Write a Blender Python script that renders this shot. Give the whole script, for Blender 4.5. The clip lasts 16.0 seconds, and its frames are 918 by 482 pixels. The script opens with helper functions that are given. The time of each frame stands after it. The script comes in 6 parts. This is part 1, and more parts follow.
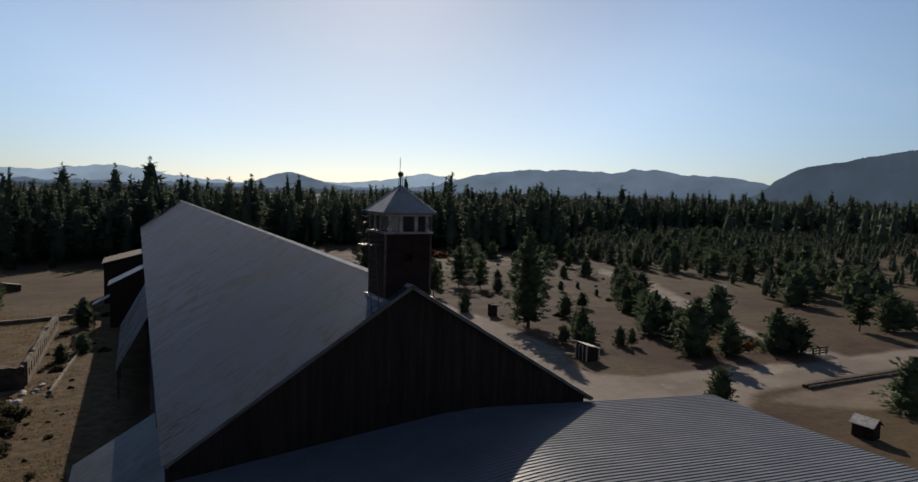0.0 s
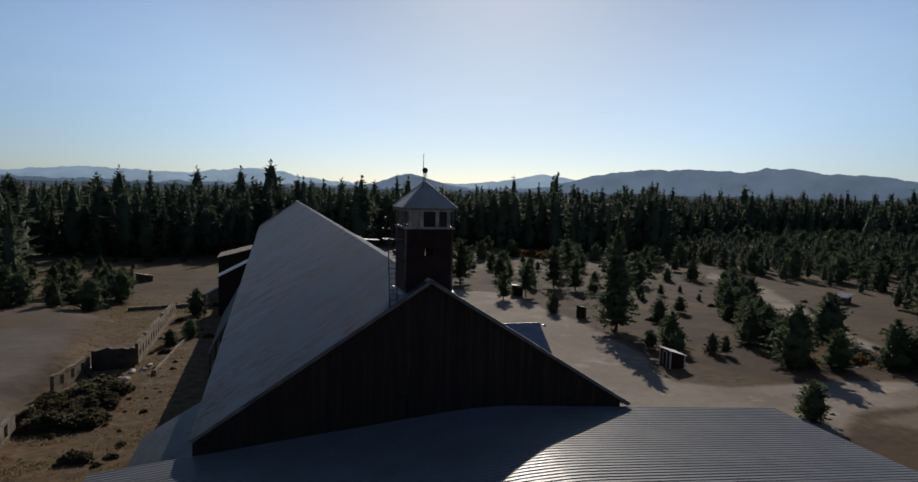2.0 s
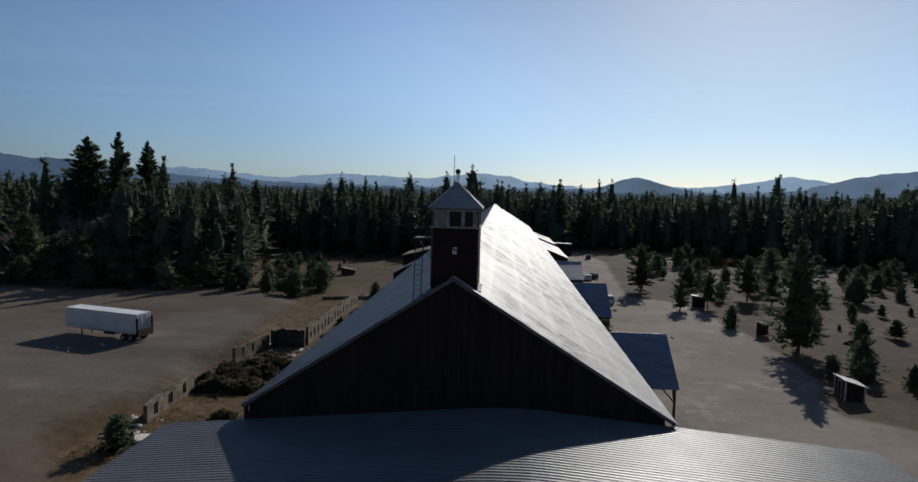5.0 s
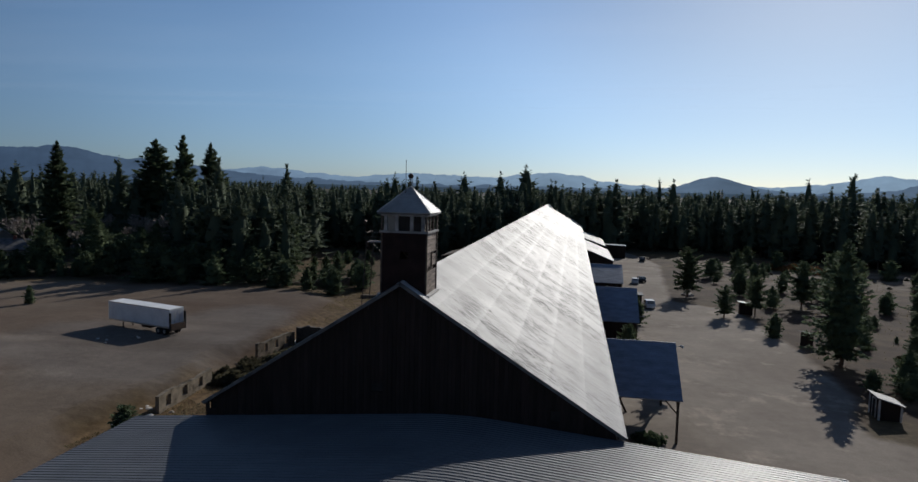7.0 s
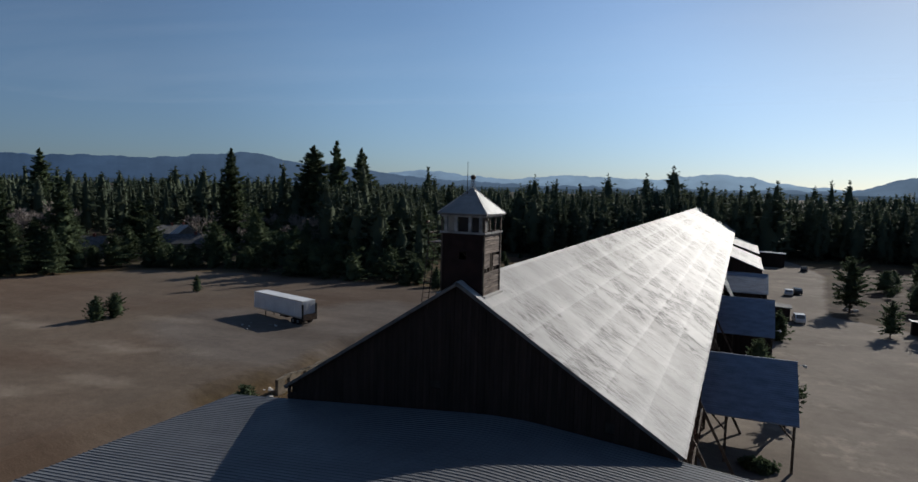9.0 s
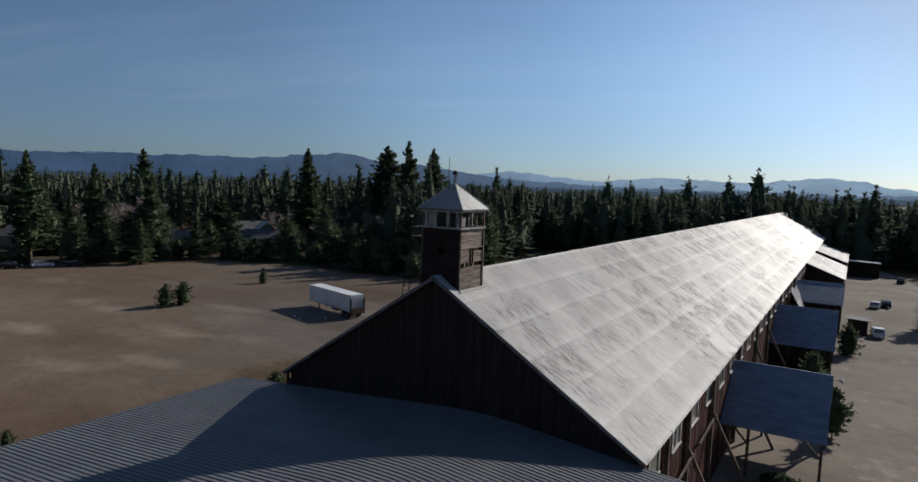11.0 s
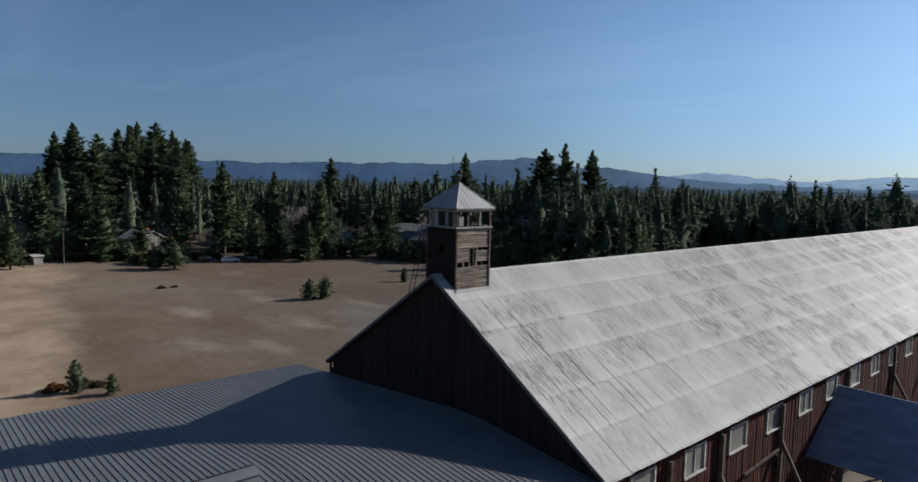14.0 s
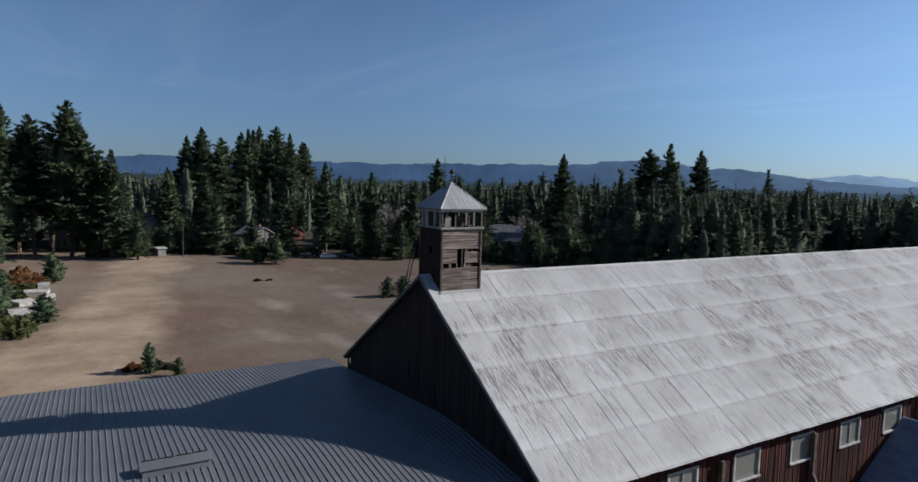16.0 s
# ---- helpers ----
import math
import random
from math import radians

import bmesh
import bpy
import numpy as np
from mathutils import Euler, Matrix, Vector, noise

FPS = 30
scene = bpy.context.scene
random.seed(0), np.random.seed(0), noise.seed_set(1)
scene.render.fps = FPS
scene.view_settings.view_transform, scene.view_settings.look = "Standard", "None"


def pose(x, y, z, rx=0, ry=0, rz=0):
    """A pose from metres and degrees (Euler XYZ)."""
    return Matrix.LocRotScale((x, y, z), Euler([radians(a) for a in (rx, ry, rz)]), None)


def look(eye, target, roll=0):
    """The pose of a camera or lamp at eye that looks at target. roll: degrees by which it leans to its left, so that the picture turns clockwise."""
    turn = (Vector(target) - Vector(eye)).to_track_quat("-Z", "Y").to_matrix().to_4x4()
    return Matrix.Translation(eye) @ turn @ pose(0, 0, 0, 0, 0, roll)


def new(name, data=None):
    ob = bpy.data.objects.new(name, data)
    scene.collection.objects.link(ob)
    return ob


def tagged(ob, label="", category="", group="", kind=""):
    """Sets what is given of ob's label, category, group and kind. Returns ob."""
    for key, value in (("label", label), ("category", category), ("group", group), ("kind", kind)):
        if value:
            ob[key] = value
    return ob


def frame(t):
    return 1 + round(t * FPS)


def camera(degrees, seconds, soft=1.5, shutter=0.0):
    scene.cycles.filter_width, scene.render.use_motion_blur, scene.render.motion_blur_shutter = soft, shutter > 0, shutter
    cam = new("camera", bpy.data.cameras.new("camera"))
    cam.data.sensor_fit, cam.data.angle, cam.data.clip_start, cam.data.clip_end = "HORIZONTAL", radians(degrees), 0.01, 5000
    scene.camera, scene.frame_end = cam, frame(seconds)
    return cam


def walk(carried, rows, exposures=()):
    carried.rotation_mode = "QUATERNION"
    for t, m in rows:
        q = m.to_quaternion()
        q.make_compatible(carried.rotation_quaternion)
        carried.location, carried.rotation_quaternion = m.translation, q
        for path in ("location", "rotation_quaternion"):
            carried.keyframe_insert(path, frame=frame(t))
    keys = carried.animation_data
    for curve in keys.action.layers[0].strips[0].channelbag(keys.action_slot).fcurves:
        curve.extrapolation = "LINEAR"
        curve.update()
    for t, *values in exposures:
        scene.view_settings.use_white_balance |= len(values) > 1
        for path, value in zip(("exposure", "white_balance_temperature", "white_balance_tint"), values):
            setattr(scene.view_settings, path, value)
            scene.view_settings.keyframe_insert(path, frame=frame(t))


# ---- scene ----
cam = camera(71.8, 16.0)
PATH = [
    (0, (-13.792, -32.709, 23.598), (-12.887, -30.932, 23.445), 1.5),
    (0.5, (-13.075, -32.953, 23.552), (-12.313, -31.11, 23.398), 1.6),
    (1, (-11.915, -33.377, 23.525), (-11.199, -31.516, 23.37), 1.6),
    (1.5, (-10.417, -34.012, 23.494), (-9.777, -32.124, 23.337), 1.5),
    (2, (-8.673, -34.751, 23.423), (-8.109, -32.839, 23.264), 1.4),
    (2.5, (-6.818, -35.455, 23.404), (-6.342, -33.519, 23.246), 1.4),
    (3, (-4.923, -36.039, 23.38), (-4.526, -34.085, 23.224), 1.3),
    (3.5, (-2.988, -36.484, 23.36), (-2.697, -34.512, 23.204), 1.2),
    (4, (-1.039, -36.771, 23.336), (-0.909, -34.781, 23.178), 1.1),
    (4.5, (0.857, -36.846, 23.362), (0.84, -34.852, 23.203), 1.2),
    (6.8, (9.148, -35.777, 23.945), (8.809, -33.814, 23.774), 1.4),
    (7, (9.826, -35.632, 23.955), (9.475, -33.671, 23.786), 1.4),
    (7.5, (11.403, -35.242, 24.014), (10.972, -33.297, 23.844), 1.4),
    (8, (12.885, -34.875, 24.026), (12.308, -32.967, 23.854), 1.3),
    (8.5, (14.117, -34.476, 24.022), (13.435, -32.603, 23.849), 1.4),
    (9, (15.248, -34.036, 24.01), (14.437, -32.216, 23.837), 1.4),
    (9.2, (15.772, -33.809, 23.997), (14.912, -32.012, 23.822), 1.4),
    (11.3, (22.173, -30.76, 23.823), (21.084, -29.092, 23.647), 1.8),
    (11.5, (22.785, -30.359, 23.815), (21.665, -28.711, 23.639), 1.6),
    (12, (24.274, -29.15, 23.803), (23.079, -27.556, 23.625), 1.4),
    (12.5, (25.648, -27.863, 23.798), (24.398, -26.313, 23.619), 1.2),
    (13, (27.072, -26.62, 23.818), (25.711, -25.165, 23.637), 1.3),
    (13.5, (28.466, -25.376, 23.845), (27.004, -24.023, 23.661), 1.1),
    (14, (29.772, -23.948, 23.868), (28.274, -22.635, 23.687), 1.3),
    (14.5, (31.039, -22.34, 23.925), (29.486, -21.093, 23.743), 1.4),
    (15, (32.04, -20.721, 23.953), (30.428, -19.551, 23.769), 1.4),
    (15.5, (32.964, -18.997, 23.961), (31.323, -17.869, 23.778), 1.4),
    (16, (33.903, -17.247, 23.981), (32.187, -16.236, 23.795), 1.6),
]
walk(cam, [(t, look(e, g, r)) for t, e, g, r in PATH],
     [(0, 0.18, 6400, 12), (4.5, 0.0, 5800, 8), (7, 0.0, 5700, 8), (9, 0.10, 5800, 8), (12.5, 0.28, 5850, 9), (14.5, 0.40, 5600, 8), (16, 0.45, 5500, 9)])

# ---- light ----
SUN_AZ, SUN_EL = radians(20.2), radians(28.0)          # clockwise from +y, above the horizon
world = bpy.data.worlds.new("sky")
scene.world = world
world.use_nodes = True
wn = world.node_tree.nodes
sky = wn.new("ShaderNodeTexSky")
sky.sky_type = "NISHITA"
sky.sun_disc = False
sky.sun_elevation, sky.sun_rotation = SUN_EL, SUN_AZ
sky.altitude, sky.air_density, sky.dust_density, sky.ozone_density = 1200, 1.0, 1.0, 1.5
wn["Background"].inputs["Strength"].default_value = 0.070
# the haze low over the horizon is whiter than clear air
wl = world.node_tree.links.new
wc, ws = wn.new("ShaderNodeTexCoord"), wn.new("ShaderNodeSeparateXYZ")
wl(wc.outputs["Generated"], ws.inputs[0])
wr, wm = wn.new("ShaderNodeMapRange"), wn.new("ShaderNodeMix")
wr.interpolation_type = "SMOOTHSTEP"
wr.inputs[1].default_value, wr.inputs[2].default_value, wr.inputs[3].default_value, wr.inputs[4].default_value = -0.02, 0.22, 1.0, 0.0
wl(ws.outputs["Z"], wr.inputs[0])
wm.data_type, wm.blend_type = "RGBA", "MULTIPLY"
wm.inputs[7].default_value = (0.59, 0.68, 0.865, 1)
wl(wr.outputs[0], wm.inputs[0])
wl(sky.outputs[0], wm.inputs[6])
# thin haze scatters light forward: a wide pale ring round the sun, deeper blue away from it
wd, wp, wf = wn.new("ShaderNodeVectorMath"), wn.new("ShaderNodeValToRGB"), wn.new("ShaderNodeVectorMath")
wd.operation, wf.operation = "DOT_PRODUCT", "MULTIPLY"
wd.inputs[1].default_value = (math.sin(SUN_AZ) * math.cos(SUN_EL), math.cos(SUN_AZ) * math.cos(SUN_EL), math.sin(SUN_EL))
wl(wc.outputs["Generated"], wd.inputs[0])
wl(wd.outputs["Value"], wp.inputs[0])
wp.color_ramp.interpolation = "EASE"
wp.color_ramp.elements[0].position, wp.color_ramp.elements[0].color = 0.0, (0.66, 0.68, 0.72, 1)
wp.color_ramp.elements[1].position, wp.color_ramp.elements[1].color = 1.0, (0.80, 0.81, 0.80, 1)
for at, tint in ((0.34, (0.73, 0.755, 0.78, 1)), (0.64, (0.93, 0.96, 0.98, 1)), (0.86, (1.10, 1.12, 1.13, 1))):
    wp.color_ramp.elements.new(at).color = tint
wl(wm.outputs[2], wf.inputs[0])
wl(wp.outputs[0], wf.inputs[1])
wl(wf.outputs[0], wn["Background"].inputs["Color"])

sun = new("sun", bpy.data.lights.new("sun", "SUN"))
sun.data.energy, sun.data.angle, sun.data.color = 5.0, radians(0.5), (1.0, 0.885, 0.735)
to_sun = Vector((math.sin(SUN_AZ) * math.cos(SUN_EL), math.cos(SUN_AZ) * math.cos(SUN_EL), math.sin(SUN_EL)))
sun.matrix_world = look(to_sun * 300, (0, 0, 0))


# ---- small builders ----
class Geo:
    """Gathers faces for one mesh."""

    def __init__(self):
        self.v, self.f = [], []

    def add(self, pts, faces):
        n = len(self.v)
        self.v += [tuple(p) for p in pts]
        self.f += [tuple(n + i for i in f) for f in faces]
        return self

    def box(self, x0, x1, y0, y1, z0, z1, m=None):
        pts = [Vector((x, y, z)) for z in (z0, z1) for y in (y0, y1) for x in (x0, x1)]
        if m:
            pts = [m @ p for p in pts]
        return self.add(pts, [(0, 2, 3, 1), (4, 5, 7, 6), (0, 1, 5, 4), (2, 6, 7, 3), (0, 4, 6, 2), (1, 3, 7, 5)])

    def prism(self, poly, a, b):
        """A closed outline (a list of points) pushed from offset a to offset b."""
        n = len(poly)
        pts = [Vector(p) + Vector(a) for p in poly] + [Vector(p) + Vector(b) for p in poly]
        return self.add(pts, [tuple(range(n))[::-1], tuple(range(n, 2 * n))] + [(i, (i + 1) % n, n + (i + 1) % n, n + i) for i in range(n)])

    def tube(self, p, q, r0, r1=None, n=8):
        p, q = Vector(p), Vector(q)
        r1 = r0 if r1 is None else r1
        turn = (q - p).to_track_quat("Z", "Y").to_matrix()
        ring = [turn @ Vector((math.cos(2 * math.pi * i / n), math.sin(2 * math.pi * i / n), 0)) for i in range(n)]
        pts = [p + c * r0 for c in ring] + [q + c * r1 for c in ring]
        return self.add(pts, [(i, (i + 1) % n, n + (i + 1) % n, n + i) for i in range(n)] + [tuple(range(n))[::-1], tuple(range(n, 2 * n))])

    def beam(self, p, q, w, h):
        """A squared timber from p to q."""
        p, q = Vector(p), Vector(q)
        m = Matrix.Translation(p) @ (q - p).to_track_quat("Z", "Y").to_matrix().to_4x4()
        return self.box(-w / 2, w / 2, -h / 2, h / 2, 0, (q - p).length, m)

    def mesh(self, name):
        me = bpy.data.meshes.new(name)
        me.from_pydata(self.v, [], self.f)
        me.update()
        return me


def tri_mesh(name, v, f):
    """A mesh from arrays of points and triangles."""
    me = bpy.data.meshes.new(name)
    me.vertices.add(len(v))
    me.vertices.foreach_set("co", np.asarray(v, np.float32).ravel())
    me.loops.add(3 * len(f))
    me.loops.foreach_set("vertex_index", np.asarray(f, np.int32).ravel())
    me.polygons.add(len(f))
    me.polygons.foreach_set("loop_start", np.arange(0, 3 * len(f), 3, dtype=np.int32))
    me.update(calc_edges=True)
    return me


def part(name, geo, material, parent=None, label=""):
    """Links a Geo or a mesh as one object under a thing or part."""
    me = geo.mesh(name) if isinstance(geo, Geo) else geo
    if material and not me.materials:
        me.materials.append(material)
    ob = new(name, me)
    ob.parent = parent
    if label:
        ob["label"] = label
    return ob


def thing(name, label, category, group="", kind="", at=None):
    ob = new(name)
    if at:
        ob.matrix_basis = at
    return tagged(ob, label, category, group, kind)


# ---- materials ----
def material(name, low, high, rough=0.85, scale=3.0, fine=30.0, bump=0.3, dist=0.02, metal=0.0, stretch=(1, 1, 1), vary=0.0, spec=0.2, patch=None):
    """Two colours mixed by coarse and fine noise at world size, with relief; patch: a third colour, its scale and its share."""
    mt = bpy.data.materials.new(name)
    mt.use_nodes = True
    nt = mt.node_tree
    n, link = nt.nodes, nt.links.new
    bs = n["Principled BSDF"]
    bs.inputs["Roughness"].default_value = rough
    bs.inputs["Metallic"].default_value = metal
    bs.inputs["Specular IOR Level"].default_value = spec
    geo = n.new("ShaderNodeNewGeometry")
    mp = n.new("ShaderNodeMapping")
    mp.inputs["Scale"].default_value = stretch
    link(geo.outputs["Position"], mp.inputs["Vector"])
    coarse = n.new("ShaderNodeTexNoise")
    coarse.inputs["Scale"].default_value = scale
    coarse.inputs["Detail"].default_value = 4
    small = n.new("ShaderNodeTexNoise")
    small.inputs["Scale"].default_value = fine
    small.inputs["Detail"].default_value = 3
    link(mp.outputs[0], coarse.inputs["Vector"])
    link(mp.outputs[0], small.inputs["Vector"])
    add = n.new("ShaderNodeMath")
    add.operation = "MULTIPLY_ADD"
    add.inputs[1].default_value = 0.4
    link(small.outputs[0], add.inputs[0])
    link(coarse.outputs[0], add.inputs[2])
    ramp = n.new("ShaderNodeMapRange")
    ramp.inputs[1].default_value, ramp.inputs[2].default_value = 0.5, 0.9
    link(add.outputs[0], ramp.inputs[0])
    mix = n.new("ShaderNodeMix")
    mix.data_type = "RGBA"
    mix.inputs[6].default_value, mix.inputs[7].default_value = (*low, 1), (*high, 1)
    link(ramp.outputs[0], mix.inputs[0])
    out = mix.outputs[2]
    if patch:
        colour, size, share = patch
        pn = n.new("ShaderNodeTexNoise")
        pn.inputs["Scale"].default_value, pn.inputs["Detail"].default_value = size, 6
        pn.inputs["Roughness"].default_value = 0.65
        link(mp.outputs[0], pn.inputs["Vector"])
        pr = n.new("ShaderNodeMapRange")
        pr.inputs[1].default_value, pr.inputs[2].default_value = 0.72 - 0.4 * share, 0.80 - 0.4 * share
        link(pn.outputs[0], pr.inputs[0])
        pm = n.new("ShaderNodeMix")
        pm.data_type = "RGBA"
        pm.inputs[7].default_value = (*colour, 1)
        link(pr.outputs[0], pm.inputs[0])
        link(out, pm.inputs[6])
        out = pm.outputs[2]
    if vary:
        info = n.new("ShaderNodeObjectInfo")
        vr = n.new("ShaderNodeMapRange")
        vr.inputs[3].default_value, vr.inputs[4].default_value = 1 - vary, 1 + vary
        link(info.outputs["Random"], vr.inputs[0])
        hv = n.new("ShaderNodeHueSaturation")
        link(vr.outputs[0], hv.inputs["Value"])
        link(out, hv.inputs["Color"])
        out = hv.outputs[0]
    link(out, bs.inputs["Base Color"])
    if bump:
        bp = n.new("ShaderNodeBump")
        bp.inputs["Strength"].default_value, bp.inputs["Distance"].default_value = bump, dist
        link(add.outputs[0], bp.inputs["Height"])
        link(bp.outputs[0], bs.inputs["Normal"])
    return mt


def streaked_metal(name, low, high, rust, share, rough, metal=0.0, laps=0.0, spec=0.12, worn=None):
    """Old galvanised sheet: mottled zinc with dark rust streaks that run down the slope, gathered in patches."""
    mt = material(name, low, high, rough=rough, scale=0.25, fine=1.6, bump=0.12, dist=0.01, metal=metal, stretch=(0.8, 1.2, 0.8), vary=0.035, spec=spec)
    n, link = mt.node_tree.nodes, mt.node_tree.links.new
    bs = n["Principled BSDF"]
    old = bs.inputs["Base Color"].links[0].from_socket
    geo = n.new("ShaderNodeNewGeometry")

    def field(scale, stretch, detail, lo, hi):
        mp = n.new("ShaderNodeMapping")
        mp.inputs["Scale"].default_value = stretch
        link(geo.outputs["Position"], mp.inputs["Vector"])
        t = n.new("ShaderNodeTexNoise")
        t.inputs["Scale"].default_value, t.inputs["Detail"].default_value = scale, detail
        link(mp.outputs[0], t.inputs["Vector"])
        r = n.new("ShaderNodeMapRange")
        r.inputs[1].default_value, r.inputs[2].default_value = lo, hi
        link(t.outputs[0], r.inputs[0])
        return r.outputs[0]

    def times(a, b):
        m = n.new("ShaderNodeMath")
        m.operation = "MULTIPLY"
        link(a, m.inputs[0])
        if isinstance(b, float):
            m.inputs[1].default_value = b
        else:
            link(b, m.inputs[1])
        return m.outputs[0]

    if laps:
        # sheet laps at even steps across the slope: pale strips paint sun-caught edges
        sep = n.new("ShaderNodeSeparateXYZ")
        link(geo.outputs["Position"], sep.inputs[0])
        wob = n.new("ShaderNodeTexNoise")
        wob.inputs["Scale"].default_value = 0.5
        link(geo.outputs["Position"], wob.inputs["Vector"])
        chain = sep.outputs["X"]
        for op, k in (("ABSOLUTE", None), ("DIVIDE", laps), ("FRACT", None)):
            m = n.new("ShaderNodeMath")
            m.operation = op
            link(chain, m.inputs[0])
            if k:
                m.inputs[1].default_value = k
            chain = m.outputs[0]
        r = n.new("ShaderNodeMapRange")
        r.inputs[1].default_value, r.inputs[2].default_value, r.inputs[4].default_value = 0.74, 0.97, 0.25
        link(chain, r.inputs[0])
        pm = n.new("ShaderNodeMix")
        pm.data_type = "RGBA"
        pm.inputs[7].default_value = (0.80, 0.78, 0.74, 1)
        link(times(r.outputs[0], wob.outputs[0]), pm.inputs[0])
        link(old, pm.inputs[6])
        old = pm.outputs[2]
    streak = field(1.0, (1.4, 19.0, 1.4), 2, 0.50, 0.55)
    hair = field(1.0, (1.5, 26.0, 1.5), 2, 0.55, 0.59)
    stain = times(field(0.16, (1.0, 0.9, 1.0), 5, 0.46, 0.66), 0.16)
    cluster = times(field(0.42, (0.9, 1.0, 0.9), 8, 0.61 - share, 0.70 - share), field(0.07, (1.0, 0.7, 1.0), 3, 0.36, 0.56))
    if worn:
        # a rusted corner: streaks gather between these distances across and along the roof
        place = n.new("ShaderNodeSeparateXYZ")
        link(geo.outputs["Position"], place.inputs[0])
        spread = []
        for axis, (lo, hi) in zip("XY", (worn[:2], worn[2:])):
            q = n.new("ShaderNodeMapRange")
            q.inputs[1].default_value, q.inputs[2].default_value = lo, hi
            link(place.outputs[axis], q.inputs[0])
            spread.append(q.outputs[0])
        corner = times(times(*spread), field(0.4, (0.9, 1.0, 0.9), 6, 0.36, 0.56))
        sum_up = n.new("ShaderNodeMath")
        sum_up.operation = "MAXIMUM"
        link(cluster, sum_up.inputs[0])
        link(corner, sum_up.inputs[1])
        cluster = sum_up.outputs[0]
    thin = times(times(hair, field(0.5, (0.6, 1.0, 0.6), 4, 0.42, 0.62)), 0.46 if laps else 0.20)
    # side laps of the sheets: a fine dark line here and there
    lap_y = n.new("ShaderNodeSeparateXYZ")
    link(geo.outputs["Position"], lap_y.inputs[0])
    seam = lap_y.outputs["Y"]
    for op, k in (("DIVIDE", 0.66), ("FRACT", 0.0), ("LESS_THAN", 0.07)):
        q = n.new("ShaderNodeMath")
        q.operation = op
        link(seam, q.inputs[0])
        q.inputs[1].default_value = k
        seam = q.outputs[0]
    seam = times(seam, field(1.0, (0.22, 1.6, 0.22), 2, 0.60, 0.66))
    top_two = n.new("ShaderNodeMath")
    top_two.operation = "MAXIMUM"
    link(thin, top_two.inputs[0])
    link(times(seam, 0.7), top_two.inputs[1])
    thin = top_two.outputs[0]
    both = n.new("ShaderNodeMath")
    both.operation = "MAXIMUM"
    link(times(streak, cluster), both.inputs[0])
    more = n.new("ShaderNodeMath")
    more.operation = "MAXIMUM"
    link(thin, more.inputs[0])
    link(stain, more.inputs[1])
    link(more.outputs[0], both.inputs[1])
    mix = n.new("ShaderNodeMix")
    mix.data_type = "RGBA"
    mix.inputs[7].default_value = (*rust, 1)
    amount = times(both.outputs[0], 0.68 if laps else 0.80)
    if laps:
        clean = n.new("ShaderNodeMapRange")
        clean.inputs[1].default_value, clean.inputs[2].default_value, clean.inputs[3].default_value, clean.inputs[4].default_value = 0.55, 0.9, 1.0, 0.68
        link(chain, clean.inputs[0])
        amount = times(amount, clean.outputs[0])
    link(amount, mix.inputs[0])
    dull = n.new("ShaderNodeMapRange")
    dull.inputs[3].default_value, dull.inputs[4].default_value = rough - 0.07, 0.95
    link(amount, dull.inputs[0])
    link(dull.outputs[0], bs.inputs["Roughness"])
    link(old, mix.inputs[6])
    link(mix.outputs[2], bs.inputs["Base Color"])
    return mt


def leaf_material(name, low, high, scale=0.6, through_light=0.5):
    """Foliage that lets some light through."""
    mt = material(name, low, high, rough=0.8, scale=scale, fine=6, bump=0, spec=0.08, vary=0.22)
    n, link = mt.node_tree.nodes, mt.node_tree.links.new
    bs = n["Principled BSDF"]
    tl = n.new("ShaderNodeBsdfTranslucent")
    link(bs.inputs["Base Color"].links[0].from_socket, tl.inputs["Color"])
    mx = n.new("ShaderNodeMixShader")
    mx.inputs[0].default_value = through_light
    link(bs.outputs[0], mx.inputs[1])
    link(tl.outputs[0], mx.inputs[2])
    link(mx.outputs[0], n["Material Output"].inputs["Surface"])
    return mt


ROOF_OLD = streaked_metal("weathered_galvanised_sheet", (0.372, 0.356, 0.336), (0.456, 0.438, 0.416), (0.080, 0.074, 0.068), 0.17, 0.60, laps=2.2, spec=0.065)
# copy of the east roof's sheet, with the west slope's shade in its colour
ROOF_SHADED = streaked_metal("shaded_galvanised_sheet", (0.089, 0.102, 0.120), (0.111, 0.125, 0.144), (0.043, 0.034, 0.026), 0.14, 0.5, metal=0.72, spec=0.03, worn=(-6.0, -9.5, 17.0, 4.0))
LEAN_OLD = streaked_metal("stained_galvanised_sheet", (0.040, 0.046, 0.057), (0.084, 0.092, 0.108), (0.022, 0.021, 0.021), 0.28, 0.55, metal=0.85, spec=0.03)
TOWER_ROOF = streaked_metal("dark_weathered_sheet", (0.200, 0.198, 0.195), (0.370, 0.367, 0.360), (0.076, 0.067, 0.057), 0.18, 0.55, metal=0.12)
ROOF_NEW = material("ribbed_painted_steel", (0.103, 0.105, 0.112), (0.130, 0.133, 0.139), rough=0.45, scale=0.5, fine=6, bump=0.04, vary=0.04, spec=0.15)
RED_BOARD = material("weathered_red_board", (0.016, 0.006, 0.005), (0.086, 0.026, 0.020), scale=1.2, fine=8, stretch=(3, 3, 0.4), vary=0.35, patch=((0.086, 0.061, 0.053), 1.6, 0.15))
